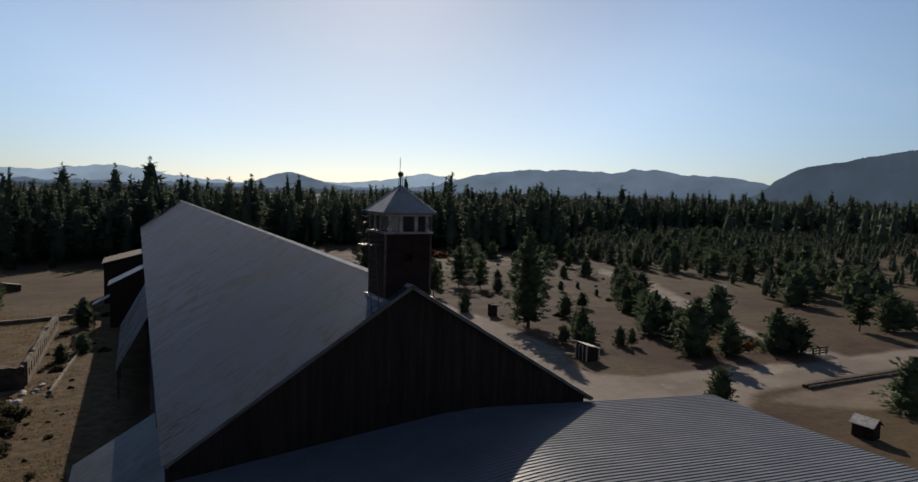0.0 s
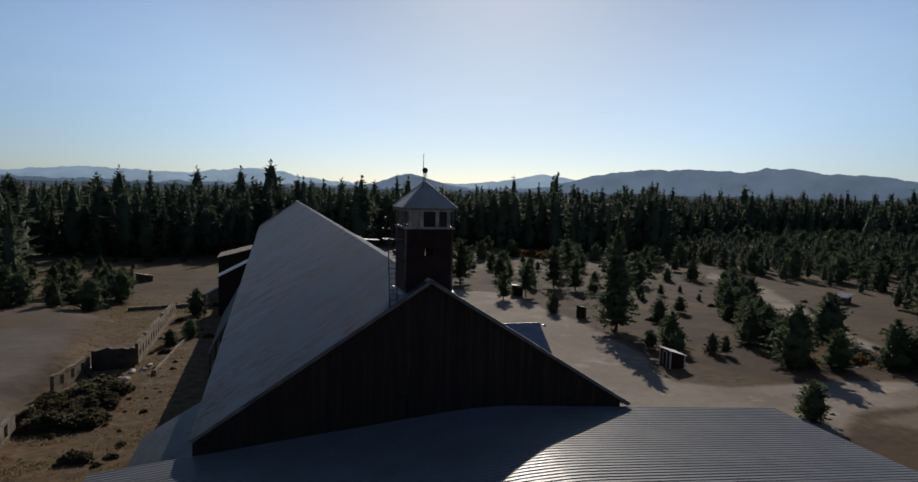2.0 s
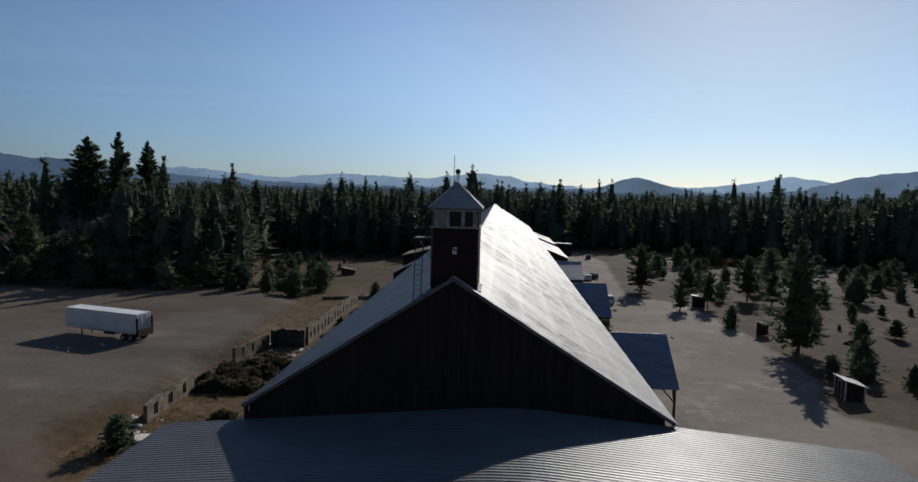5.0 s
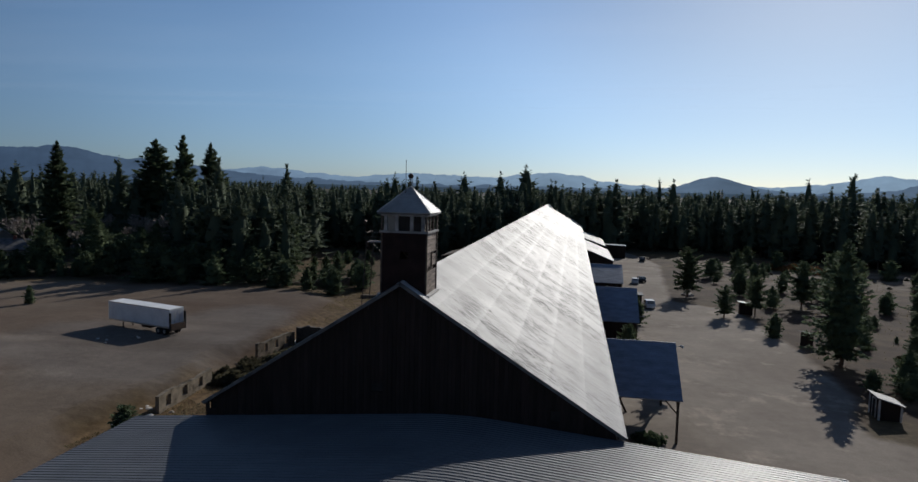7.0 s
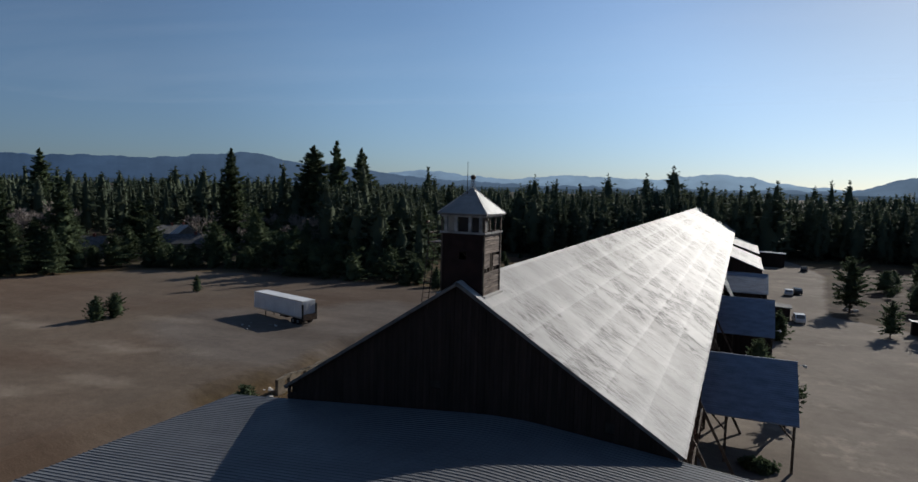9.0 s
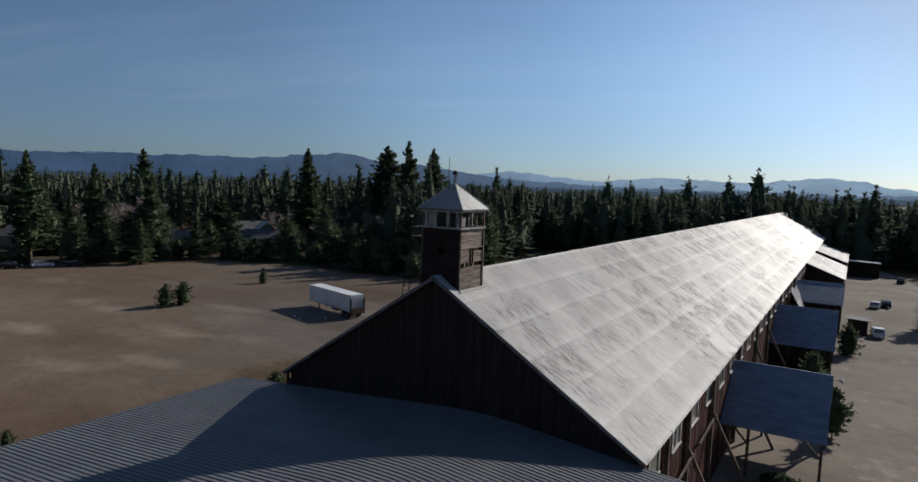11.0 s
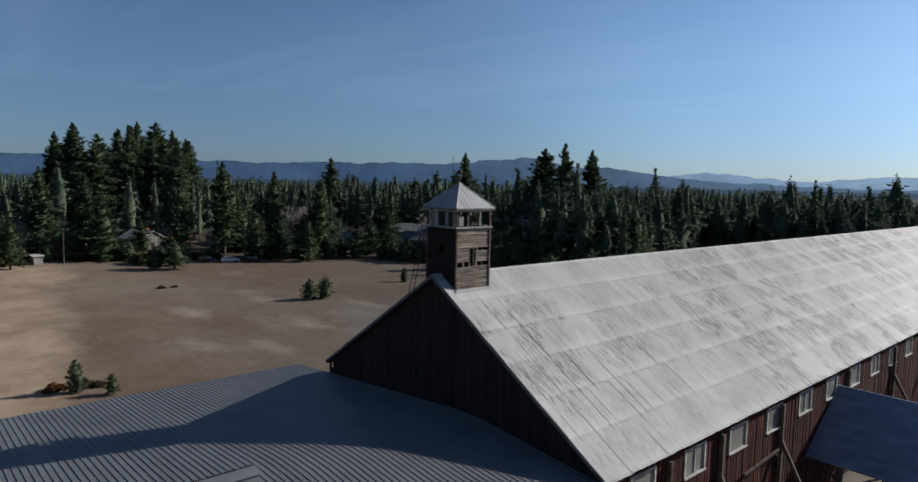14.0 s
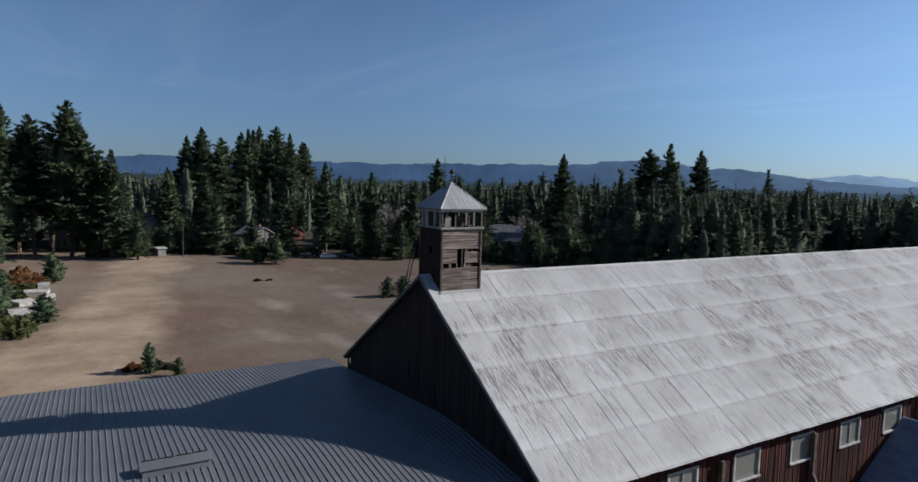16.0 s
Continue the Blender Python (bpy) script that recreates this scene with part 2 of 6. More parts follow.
# barn boards darkened for the gable's and west wall's shade; also dark shed wood
DARK_BOARD = material("dark_shaded_board", (0.016, 0.011, 0.009), (0.032, 0.021, 0.017), scale=1.0, fine=7, stretch=(3, 3, 0.35), vary=0.2, patch=((0.040, 0.028, 0.020), 1.2, 0.1))
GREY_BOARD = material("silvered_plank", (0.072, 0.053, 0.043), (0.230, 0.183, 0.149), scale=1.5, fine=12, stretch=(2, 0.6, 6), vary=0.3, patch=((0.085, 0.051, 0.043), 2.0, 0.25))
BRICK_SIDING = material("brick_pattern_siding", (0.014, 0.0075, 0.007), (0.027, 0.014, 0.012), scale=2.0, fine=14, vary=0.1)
WHITE_PAINT = material("peeling_white_paint", (0.26, 0.25, 0.23), (0.48, 0.46, 0.43), rough=0.7, scale=2.5, fine=20, vary=0.1, patch=((0.20, 0.16, 0.13), 3.0, 0.12))
TRIM_GREY = material("grey_rake_board", (0.076, 0.073, 0.070), (0.162, 0.155, 0.149), scale=1.2, fine=12, vary=0.15)
TOWER_TRIM = material("greyed_white_paint", (0.13, 0.122, 0.115), (0.29, 0.278, 0.262), rough=0.75, scale=2.5, fine=18, vary=0.15, patch=((0.10, 0.08, 0.066), 3.0, 0.2))
TIMBER = material("old_timber", (0.036, 0.027, 0.020), (0.108, 0.085, 0.066), scale=2.0, fine=14, vary=0.25)
CANOPY = material("dull_steel_canopy", (0.116, 0.140, 0.186), (0.187, 0.221, 0.282), rough=0.4, scale=0.6, fine=4, metal=0.0, stretch=(1, 3, 1), patch=((0.099, 0.092, 0.096), 1.2, 0.06), bump=0.08)
CONCRETE = material("ruined_concrete", (0.072, 0.060, 0.044), (0.178, 0.146, 0.111), scale=1.0, fine=9, bump=0.8, dist=0.08, patch=((0.055, 0.043, 0.031), 0.9, 0.42))
# ruin concrete darkened to hold the shade on its south-facing end wall
DARK_CONCRETE = material("shade_darkened_concrete", (0.024, 0.021, 0.018), (0.070, 0.058, 0.047), scale=1.0, fine=9, bump=0.8, dist=0.08, patch=((0.10, 0.085, 0.066), 0.9, 0.15))
ROCK = material("pale_rock", (0.24, 0.22, 0.19), (0.46, 0.43, 0.39), scale=1.4, fine=9, bump=0.6, dist=0.05, vary=0.2)
IRON = material("rusty_iron", (0.035, 0.03, 0.028), (0.11, 0.075, 0.055), rough=0.7, scale=4, fine=30, metal=0.4)
DARK_VOID = material("dark_interior", (0.012, 0.011, 0.010), (0.03, 0.026, 0.022), scale=1, fine=8, bump=0)
TRAILER_SKIN = material("white_trailer_panel", (0.451, 0.459, 0.476), (0.574, 0.582, 0.590), rough=0.45, scale=0.5, fine=4, bump=0.05, patch=((0.295, 0.279, 0.262), 0.8, 0.06))
RUBBER = material("black_rubber", (0.012, 0.012, 0.012), (0.03, 0.03, 0.03), rough=0.9, scale=6, fine=40)
BARK = material("pine_bark", (0.05, 0.035, 0.026), (0.15, 0.10, 0.07), scale=2, fine=12, bump=0.6, dist=0.05)
NEEDLES = leaf_material("pine_needles", (0.049, 0.070, 0.041), (0.106, 0.131, 0.068), through_light=0.36)
NEEDLES_DARK = leaf_material("forest_needles", (0.062, 0.082, 0.056), (0.108, 0.128, 0.080), scale=0.12, through_light=0.28)
BROAD_GREEN = leaf_material("bright_shrub_leaf", (0.060, 0.075, 0.026), (0.145, 0.150, 0.060))
RUST_LEAF = leaf_material("rust_autumn_leaf", (0.15, 0.075, 0.030), (0.26, 0.135, 0.055))
BRUSH = leaf_material("dry_brush_leaf", (0.045, 0.042, 0.026), (0.105, 0.094, 0.058))
TWIG = material("bare_grey_twig", (0.135, 0.113, 0.098), (0.311, 0.266, 0.234), scale=1, fine=6, bump=0)
STRAW = leaf_material("dry_straw_grass", (0.109, 0.085, 0.048), (0.178, 0.142, 0.083))
ROOF_SHINGLE = material("grey_shingle", (0.05, 0.05, 0.052), (0.12, 0.12, 0.122), scale=1, fine=8, vary=0.3)
HOUSE_WALL = material("pale_house_siding", (0.136, 0.128, 0.115), (0.255, 0.238, 0.212), scale=0.8, fine=6, vary=0.3)
HOUSE_RED = material("brick_red_siding", (0.16, 0.06, 0.045), (0.26, 0.10, 0.07), scale=0.8, fine=6, vary=0.15)
CAR_WHITE = material("white_car_paint", (0.510, 0.510, 0.510), (0.612, 0.612, 0.612), rough=0.25, scale=1, fine=4, bump=0)
CAR_DARK = material("dark_car_paint", (0.02, 0.025, 0.03), (0.04, 0.045, 0.05), rough=0.25, scale=1, fine=4, bump=0)
CHROME = material("dull_metal", (0.35, 0.35, 0.35), (0.5, 0.5, 0.5), rough=0.35, scale=5, fine=30, metal=0.9, bump=0)

GLASS = bpy.data.materials.new("dusty_window_glass")
GLASS.use_nodes = True
gb = GLASS.node_tree.nodes["Principled BSDF"]
gb.inputs["Base Color"].default_value = (0.175, 0.168, 0.150, 1)
gb.inputs["Roughness"].default_value = 0.25
gb.inputs["Specular IOR Level"].default_value = 0.5


def rib_bump(mt, period, depth):
    """Adds fine corrugation that runs down the slope (across world y)."""
    n, link = mt.node_tree.nodes, mt.node_tree.links.new
    bs = n["Principled BSDF"]
    geo = n.new("ShaderNodeNewGeometry")
    sep = n.new("ShaderNodeSeparateXYZ")
    link(geo.outputs["Position"], sep.inputs[0])
    mul = n.new("ShaderNodeMath")
    mul.operation = "MULTIPLY"
    mul.inputs[1].default_value = 2 * math.pi / period
    link(sep.outputs["Y"], mul.inputs[0])
    sn = n.new("ShaderNodeMath")
    sn.operation = "SINE"
    link(mul.outputs[0], sn.inputs[0])
    bp = n.new("ShaderNodeBump")
    bp.inputs["Strength"].default_value, bp.inputs["Distance"].default_value = 0.5, depth
    link(sn.outputs[0], bp.inputs["Height"])
    old = bs.inputs["Normal"].links[0].from_socket
    link(old, bp.inputs["Normal"])
    link(bp.outputs[0], bs.inputs["Normal"])


rib_bump(CANOPY, 0.2, 0.02)


# ---- ground: one sheet to the horizon, with soft borders between its surfaces ----
def axis_steps(lo, hi, step, far):
    inner = np.arange(lo, hi + step, step)
    grow = []
    d, s = 0.0, step
    while d < far:
        s *= 1.22
        d += s
        grow.append(d)
    grow = np.array(grow)
    return np.concatenate([lo - grow[::-1], inner, inner[-1] + grow])


def soft_mask(px, py, poly, soft):
    """1 inside the outline, 0 outside, with a border soft metres wide."""
    inside = np.zeros(px.shape, bool)
    dist = np.full(px.shape, 1e9)
    for (x0, y0), (x1, y1) in zip(poly, poly[1:] + poly[:1]):
        dx, dy = x1 - x0, y1 - y0
        k = np.clip(((px - x0) * dx + (py - y0) * dy) / (dx * dx + dy * dy), 0, 1)
        dist = np.minimum(dist, np.hypot(px - x0 - k * dx, py - y0 - k * dy))
        if y0 != y1:
            cross = ((y0 > py) != (y1 > py)) & (px < dx * (py - y0) / dy + x0)
            inside ^= cross
    return np.clip(0.5 + np.where(inside, dist, -dist) / soft, 0, 1)


gx = axis_steps(-210, 150, 1.6, 4500)
gy = axis_steps(-50, 260, 1.6, 4500)
GX, GY = np.meshgrid(gx, gy)
YARD = [(12, -90), (12, 236), (23, 245), (33, 212), (38.5, 180), (34, 135), (32, 109), (43.6, 101), (44.4, 82), (45, 65), (44, 45), (40, 37), (40, 32.5),
        (46, 29.3), (64, 28.2), (72, 25), (104, 25), (400, 40), (400, 24), (105, 17.5), (84, 18), (62, 18.5), (52, 18), (47, 14), (36, 6), (30, -90)]
TRACK = [(77, 22), (83, 22), (86, 45), (98, 69), (116, 101), (122, 130), (112, 122), (108, 101), (92, 71), (81, 46)]
PALE_LOT = [(52, 16.5), (62, 17.2), (84, 16.6), (120, 15), (100, 4), (66, 6), (57, 12)]
FIELD = [(-36, 14), (-35, 50), (-37, 85), (-54.4, 87.2), (-96, 82.6), (-117.3, 73.3), (-131.2, 47.4), (-154.3, 8.6), (-183.9, -11.8), (-174.6, -58), (-109.9, -85.8), (-30, -90), (-24, -20), (-24, 0)]
PATH_FIELD = [(-54.4, -9.9), (-68.2, -8.1), (-100.6, -4.4), (-137.6, 4.9), (-174.6, 3), (-179.2, -9.9), (-137.6, -13.6), (-108, -15.5), (-86.8, -18.3), (-63.6, -24.8), (-45.1, -39.5), (-36, -40), (-36, -12)]
SIDE_LANE = [(-15, -20), (-15, 110), (-36, 110), (-35, 60), (-33, 50), (-33, 25), (-36, 8), (-37, -20)]
PINE_GROUND = [(44, 105), (45, 40), (62, 31), (76, 30), (92, 72), (108, 104), (115, 180), (60, 215), (40, 180), (36, 135)]
CLEARING = [(-40, 172), (-20, 184), (34, 218), (66, 222), (108, 184), (142, 172), (180, 232), (330, 262), (430, 204), (560, 150), (560, -500), (-240, -500), (-176.5, -15.5), (-160.8, 10.4), (-137.6, 48.3), (-121.9, 75.2),
            (-98.8, 84.4), (-65.5, 86.2), (-52.5, 95.5), (-58.1, 110.3), (-82, 176)]
SCRAPES = [[(x + a * math.cos(k) * 1.0 + b * math.sin(k), y + 0.35 * a * math.sin(k)) for k in (0, 0.8, 1.6, 2.4, 3.1, 3.9, 4.7, 5.5)] for x, y, a, b in
           ((-47, 12.2, 5.4, 2), (-60.9, 22.4, 6.6, -2), (-49.8, 25.2, 4.8, 1), (-67.3, 38.2, 6.0, 2), (-84, 25.2, 7.2, -3), (-54.4, 4.9, 5.4, 2), (-76.6, 10.4, 7.2, 1))]
GREY_LOT = [(-34, 26), (-46, 21), (-68, 34), (-68, 46), (-53, 58), (-48, 69), (-40, 69), (-35.5, 60), (-35, 45)]
MEADOW = [(44, 140), (60, 134), (108, 148), (124, 172), (70, 204), (48, 190)]
scraped = sum(soft_mask(GX, GY, s, 5.0) for s in SCRAPES)
masks = {
    "woods": 1 - soft_mask(GX, GY, CLEARING, 8.0),
    "paved": np.maximum(soft_mask(GX, GY, YARD, 3.0), 0.8 * soft_mask(GX, GY, TRACK, 3.5)),
    "pale": np.maximum(soft_mask(GX, GY, PALE_LOT, 3.0), np.maximum(0.95 * soft_mask(GX, GY, PATH_FIELD, 10.0), 0.5 * soft_mask(GX, GY, MEADOW, 8.0))),
    "scraped": 0.75 * np.clip(scraped, 0, 1),
    "field": soft_mask(GX, GY, FIELD, 6.0),
    "grey": soft_mask(GX, GY, GREY_LOT, 9.0),
    "lane": soft_mask(GX, GY, SIDE_LANE, 5.0),
    "pines": soft_mask(GX, GY, PINE_GROUND, 6.0),
}
wave = np.array([noise.noise(Vector((x * 0.03, y * 0.03, 0))) + 0.35 * noise.noise(Vector((x * 0.23, y * 0.23, 6))) for x, y in zip(GX.ravel(), GY.ravel())])


def bank(x, y):
    """The field west of the barn lies higher than the yard, behind a short bank."""
    foot = np.interp(y, (-60, 15, 29, 40.5, 51, 80, 130, 300), (-35, -33.8, -30.6, -33.6, -30.2, -30, -55, -150))
    k = np.clip((foot - 0.3 - np.asarray(x)) / (4.2 + 0.3 * np.maximum(0, np.asarray(y) - 55)), 0, 1)
    return 1.8 * k * k * (3 - 2 * k)


GZ = (0.16 * wave).reshape(GX.shape) * (1 - masks["paved"]) + bank(GX, GY)
nx, ny = len(gx), len(gy)
idx = np.arange(nx * ny).reshape(ny, nx)
quads = np.stack([idx[:-1, :-1], idx[:-1, 1:], idx[1:, 1:], idx[1:, :-1]], -1).reshape(-1, 4)
gm = bpy.data.meshes.new("ground")
gm.from_pydata(np.stack([GX.ravel(), GY.ravel(), GZ.ravel()], 1).tolist(), [], quads.tolist())
for key, value in masks.items():
    gm.attributes.new(key, "FLOAT", "POINT").data.foreach_set("value", value.astype(np.float32).ravel())


def ground_material():
    mt = bpy.data.materials.new("dry_ground")
    mt.use_nodes = True
    n, link = mt.node_tree.nodes, mt.node_tree.links.new
    bs = n["Principled BSDF"]
    bs.inputs["Roughness"].default_value = 0.95
    bs.inputs["Diffuse Roughness"].default_value = 1.0
    bs.inputs["Specular IOR Level"].default_value = 0.09
    geo = n.new("ShaderNodeNewGeometry")

    def noise_at(scale, detail=5, rough=0.55, stretch=None):
        t = n.new("ShaderNodeTexNoise")
        t.inputs["Scale"].default_value, t.inputs["Detail"].default_value, t.inputs["Roughness"].default_value = scale, detail, rough
        src = geo.outputs["Position"]
        if stretch:
            m = n.new("ShaderNodeMapping")
            m.inputs["Scale"].default_value = stretch
            link(src, m.inputs["Vector"])
            src = m.outputs[0]
        link(src, t.inputs["Vector"])
        return t.outputs[0]

    def ramp(src, lo, hi):
        r = n.new("ShaderNodeMapRange")
        r.inputs[1].default_value, r.inputs[2].default_value = lo, hi
        link(src, r.inputs[0])
        return r.outputs[0]

    def mix(f, a, b):
        m = n.new("ShaderNodeMix")
        m.data_type = "RGBA"
        for sock, val in ((m.inputs[0], f), (m.inputs[6], a), (m.inputs[7], b)):
            if isinstance(val, tuple):
                sock.default_value = (*val, 1)
            elif isinstance(val, float):
                sock.default_value = val
            else:
                link(val, sock)
        return m.outputs[2]

    def math_node(op, a, b):
        m = n.new("ShaderNodeMath")
        m.operation = op
        for sock, val in zip(m.inputs, (a, b)):
            if isinstance(val, float):
                sock.default_value = val
            else:
                link(val, sock)
        return m.outputs[0]

    def mask(key, wobble):
        """The border frayed by noise."""
        a = n.new("ShaderNodeAttribute")
        a.attribute_name = key
        s = math_node("ADD", a.outputs["Fac"], math_node("MULTIPLY", math_node("SUBTRACT", wobble, 0.5), 0.9))
        k = math_node("MULTIPLY", a.outputs["Fac"], 3.0)
        return math_node("MINIMUM", ramp(s, 0.25, 0.75), ramp(k, 0.0, 1.0))

    big, mid, fine, grain = noise_at(0.025), noise_at(0.14, 8, 0.62), noise_at(0.9, 8, 0.65), noise_at(7.0)
    streak = noise_at(0.05, 5, 0.6, (0.45, 2.2, 1))
    fray = mid
    dirt = mix(ramp(mid, 0.35, 0.65), (0.070, 0.040, 0.024), (0.108, 0.065, 0.038))
    grass = mix(ramp(fine, 0.3, 0.7), (0.092, 0.062, 0.031), (0.142, 0.099, 0.049))
    base = mix(ramp(big, 0.42, 0.58), dirt, grass)
    pines = mix(ramp(mid, 0.35, 0.65), (0.066, 0.036, 0.021), (0.098, 0.057, 0.034))
    pines = mix(math_node("MULTIPLY", ramp(noise_at(0.07, 7, 0.65), 0.50, 0.62), 0.8), pines, (0.128, 0.081, 0.042))
    field = mix(ramp(streak, 0.36, 0.64), (0.108, 0.073, 0.051), (0.148, 0.108, 0.078))
    field = mix(ramp(noise_at(0.022, 4), 0.44, 0.60), field, (0.152, 0.118, 0.088))
    field = mix(math_node("MULTIPLY", ramp(noise_at(0.075, 6, 0.62, (0.5, 1.3, 1)), 0.60, 0.72), 0.32), field, (0.270, 0.222, 0.172))
    lane = mix(ramp(fine, 0.35, 0.65), (0.098, 0.060, 0.032), (0.190, 0.127, 0.064))
    paved = mix(ramp(noise_at(0.06, 6, 0.6), 0.38, 0.62), (0.154, 0.128, 0.105), (0.210, 0.179, 0.148))
    paved = mix(math_node("MULTIPLY", ramp(noise_at(0.13, 8, 0.72), 0.55, 0.63), 0.8), paved, (0.270, 0.230, 0.186))
    pale = mix(ramp(mid, 0.35, 0.65), (0.195, 0.143, 0.098), (0.258, 0.197, 0.140))
    woods = mix(ramp(mid, 0.35, 0.65), (0.045, 0.036, 0.024), (0.085, 0.068, 0.042))
    col = mix(mask("woods", fray), base, woods)
    col = mix(mask("pines", fray), col, pines)
    col = mix(mask("lane", fray), col, lane)
    col = mix(mask("field", fray), col, field)
    col = mix(math_node("MULTIPLY", mask("grey", fray), 0.85), col, mix(ramp(streak, 0.36, 0.64), (0.125, 0.101, 0.083), (0.185, 0.156, 0.132)))
    col = mix(math_node("MULTIPLY", mask("scraped", fray), 0.62), col, (0.285, 0.235, 0.185))
    col = mix(mask("pale", fray), col, pale)
    firm = mask("paved", fray)
    col = mix(firm, col, paved)
    # packed gravel is smoother than loose dirt
    link(math_node("SUBTRACT", 0.7, math_node("MULTIPLY", firm, 0.5)), bs.inputs["Diffuse Roughness"])
    shade = n.new("ShaderNodeHueSaturation")
    link(math_node("ADD", math_node("MULTIPLY", math_node("ADD", grain, math_node("ADD", fine, mid)), 0.55), 0.18), shade.inputs["Value"])
    link(col, shade.inputs["Color"])
    link(shade.outputs[0], bs.inputs["Base Color"])
    bp = n.new("ShaderNodeBump")
    bp.inputs["Distance"].default_value = 0.11
    link(math_node("SUBTRACT", 0.6, math_node("MULTIPLY", firm, 0.4)), bp.inputs["Strength"])
    link(math_node("ADD", fine, math_node("MULTIPLY", grain, 0.4)), bp.inputs["Height"])
    link(bp.outputs[0], bs.inputs["Normal"])
    return mt


gm.materials.append(ground_material())
tagged(new("ground", gm), "dry tan dirt and gravel ground with worn grass", "ground", kind="structure")


# ---- far hills ----
def hill_range(name, radius, low_deg, bumps, colour, sunward, rough_deg, seed, trees=0.0):
    """A ridge round the horizon: heights in degrees from soft bumps (bearing, width, height) and noise."""
    v, f = [], []
    steps = 2600
    for i in range(steps + 1):
        az = -130 + 260 * i / steps
        h = low_deg + sum(top * math.exp(-abs((az - at) / wide) ** 1.9) for at, wide, top in bumps)
        h += rough_deg * (noise.fractal(Vector((az * 0.16, seed, 0)), 0.9, 2.1, 5) + 0.8 * noise.fractal(Vector((az * 0.7, seed, 4)), 0.8, 2.1, 5)) + trees * noise.noise(Vector((az * 9.0, seed, 8)))
        a = radians(az)
        for k, (rr, q) in enumerate(((1.0, -0.03), (1.0, 0.0), (1.03, 0.55), (1.06, 1.0), (1.1, 0.4))):
            z = 20 + radius * rr * math.tan(radians(max(h, 0.05))) * q if k > 1 else (-60 if k == 0 else 0)
            z += radius * 0.0012 * noise.noise(Vector((az * 0.3, k * 3.1, seed))) if k in (2, 4) else 0
            v.append((radius * rr * math.sin(a), radius * rr * math.cos(a), z))
    for i in range(steps):
        for k in range(4):
            a, b = i * 5 + k, (i + 1) * 5 + k
            f.append((a, b, b + 1, a + 1))
    me = bpy.data.meshes.new(name)
    me.from_pydata(v, [], f)
    me.polygons.foreach_set("use_smooth", [True] * len(f))
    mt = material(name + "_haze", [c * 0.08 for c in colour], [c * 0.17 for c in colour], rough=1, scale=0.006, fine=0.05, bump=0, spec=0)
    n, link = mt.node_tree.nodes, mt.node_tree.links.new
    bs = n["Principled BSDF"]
    # haze is painted as a glow on the ridge, paler towards the sun
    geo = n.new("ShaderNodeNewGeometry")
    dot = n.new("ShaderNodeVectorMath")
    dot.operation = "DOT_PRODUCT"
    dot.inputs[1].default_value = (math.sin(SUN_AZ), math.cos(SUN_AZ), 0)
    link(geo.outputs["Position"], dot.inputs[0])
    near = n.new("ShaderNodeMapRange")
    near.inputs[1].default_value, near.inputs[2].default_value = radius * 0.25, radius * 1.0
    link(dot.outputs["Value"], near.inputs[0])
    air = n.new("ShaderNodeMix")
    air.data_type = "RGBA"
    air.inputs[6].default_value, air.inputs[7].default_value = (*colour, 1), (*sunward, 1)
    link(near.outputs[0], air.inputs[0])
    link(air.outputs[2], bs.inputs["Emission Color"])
    # noise in the glow paints light and shade on the slopes
    fold_shade = n.new("ShaderNodeTexNoise")
    fold_shade.inputs["Scale"].default_value, fold_shade.inputs["Detail"].default_value, fold_shade.inputs["Roughness"].default_value = 0.004, 7, 0.6
    link(geo.outputs["Position"], fold_shade.inputs["Vector"])
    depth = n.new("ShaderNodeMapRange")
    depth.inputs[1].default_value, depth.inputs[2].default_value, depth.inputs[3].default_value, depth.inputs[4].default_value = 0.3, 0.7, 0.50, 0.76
    link(fold_shade.outputs[0], depth.inputs[0])
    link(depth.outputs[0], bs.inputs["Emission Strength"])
    me.materials.append(mt)
    return tagged(new(name, me), "hazy blue forested mountain ridge on the horizon", "mountain", kind="structure")


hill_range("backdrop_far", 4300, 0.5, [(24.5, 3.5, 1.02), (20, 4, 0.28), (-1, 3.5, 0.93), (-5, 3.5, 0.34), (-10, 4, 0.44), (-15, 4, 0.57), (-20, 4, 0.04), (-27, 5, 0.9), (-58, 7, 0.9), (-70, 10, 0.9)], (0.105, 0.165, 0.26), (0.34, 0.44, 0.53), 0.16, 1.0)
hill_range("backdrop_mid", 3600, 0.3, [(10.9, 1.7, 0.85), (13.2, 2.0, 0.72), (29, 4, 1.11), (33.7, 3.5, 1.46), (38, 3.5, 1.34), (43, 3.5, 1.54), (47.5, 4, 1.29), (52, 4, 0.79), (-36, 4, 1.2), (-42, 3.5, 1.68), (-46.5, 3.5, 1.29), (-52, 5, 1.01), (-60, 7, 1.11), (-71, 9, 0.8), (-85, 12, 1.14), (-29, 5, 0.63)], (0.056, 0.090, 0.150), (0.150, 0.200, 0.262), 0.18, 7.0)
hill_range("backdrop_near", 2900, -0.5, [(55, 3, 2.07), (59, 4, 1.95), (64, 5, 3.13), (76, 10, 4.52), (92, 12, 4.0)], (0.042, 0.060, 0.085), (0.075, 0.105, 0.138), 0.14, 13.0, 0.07)


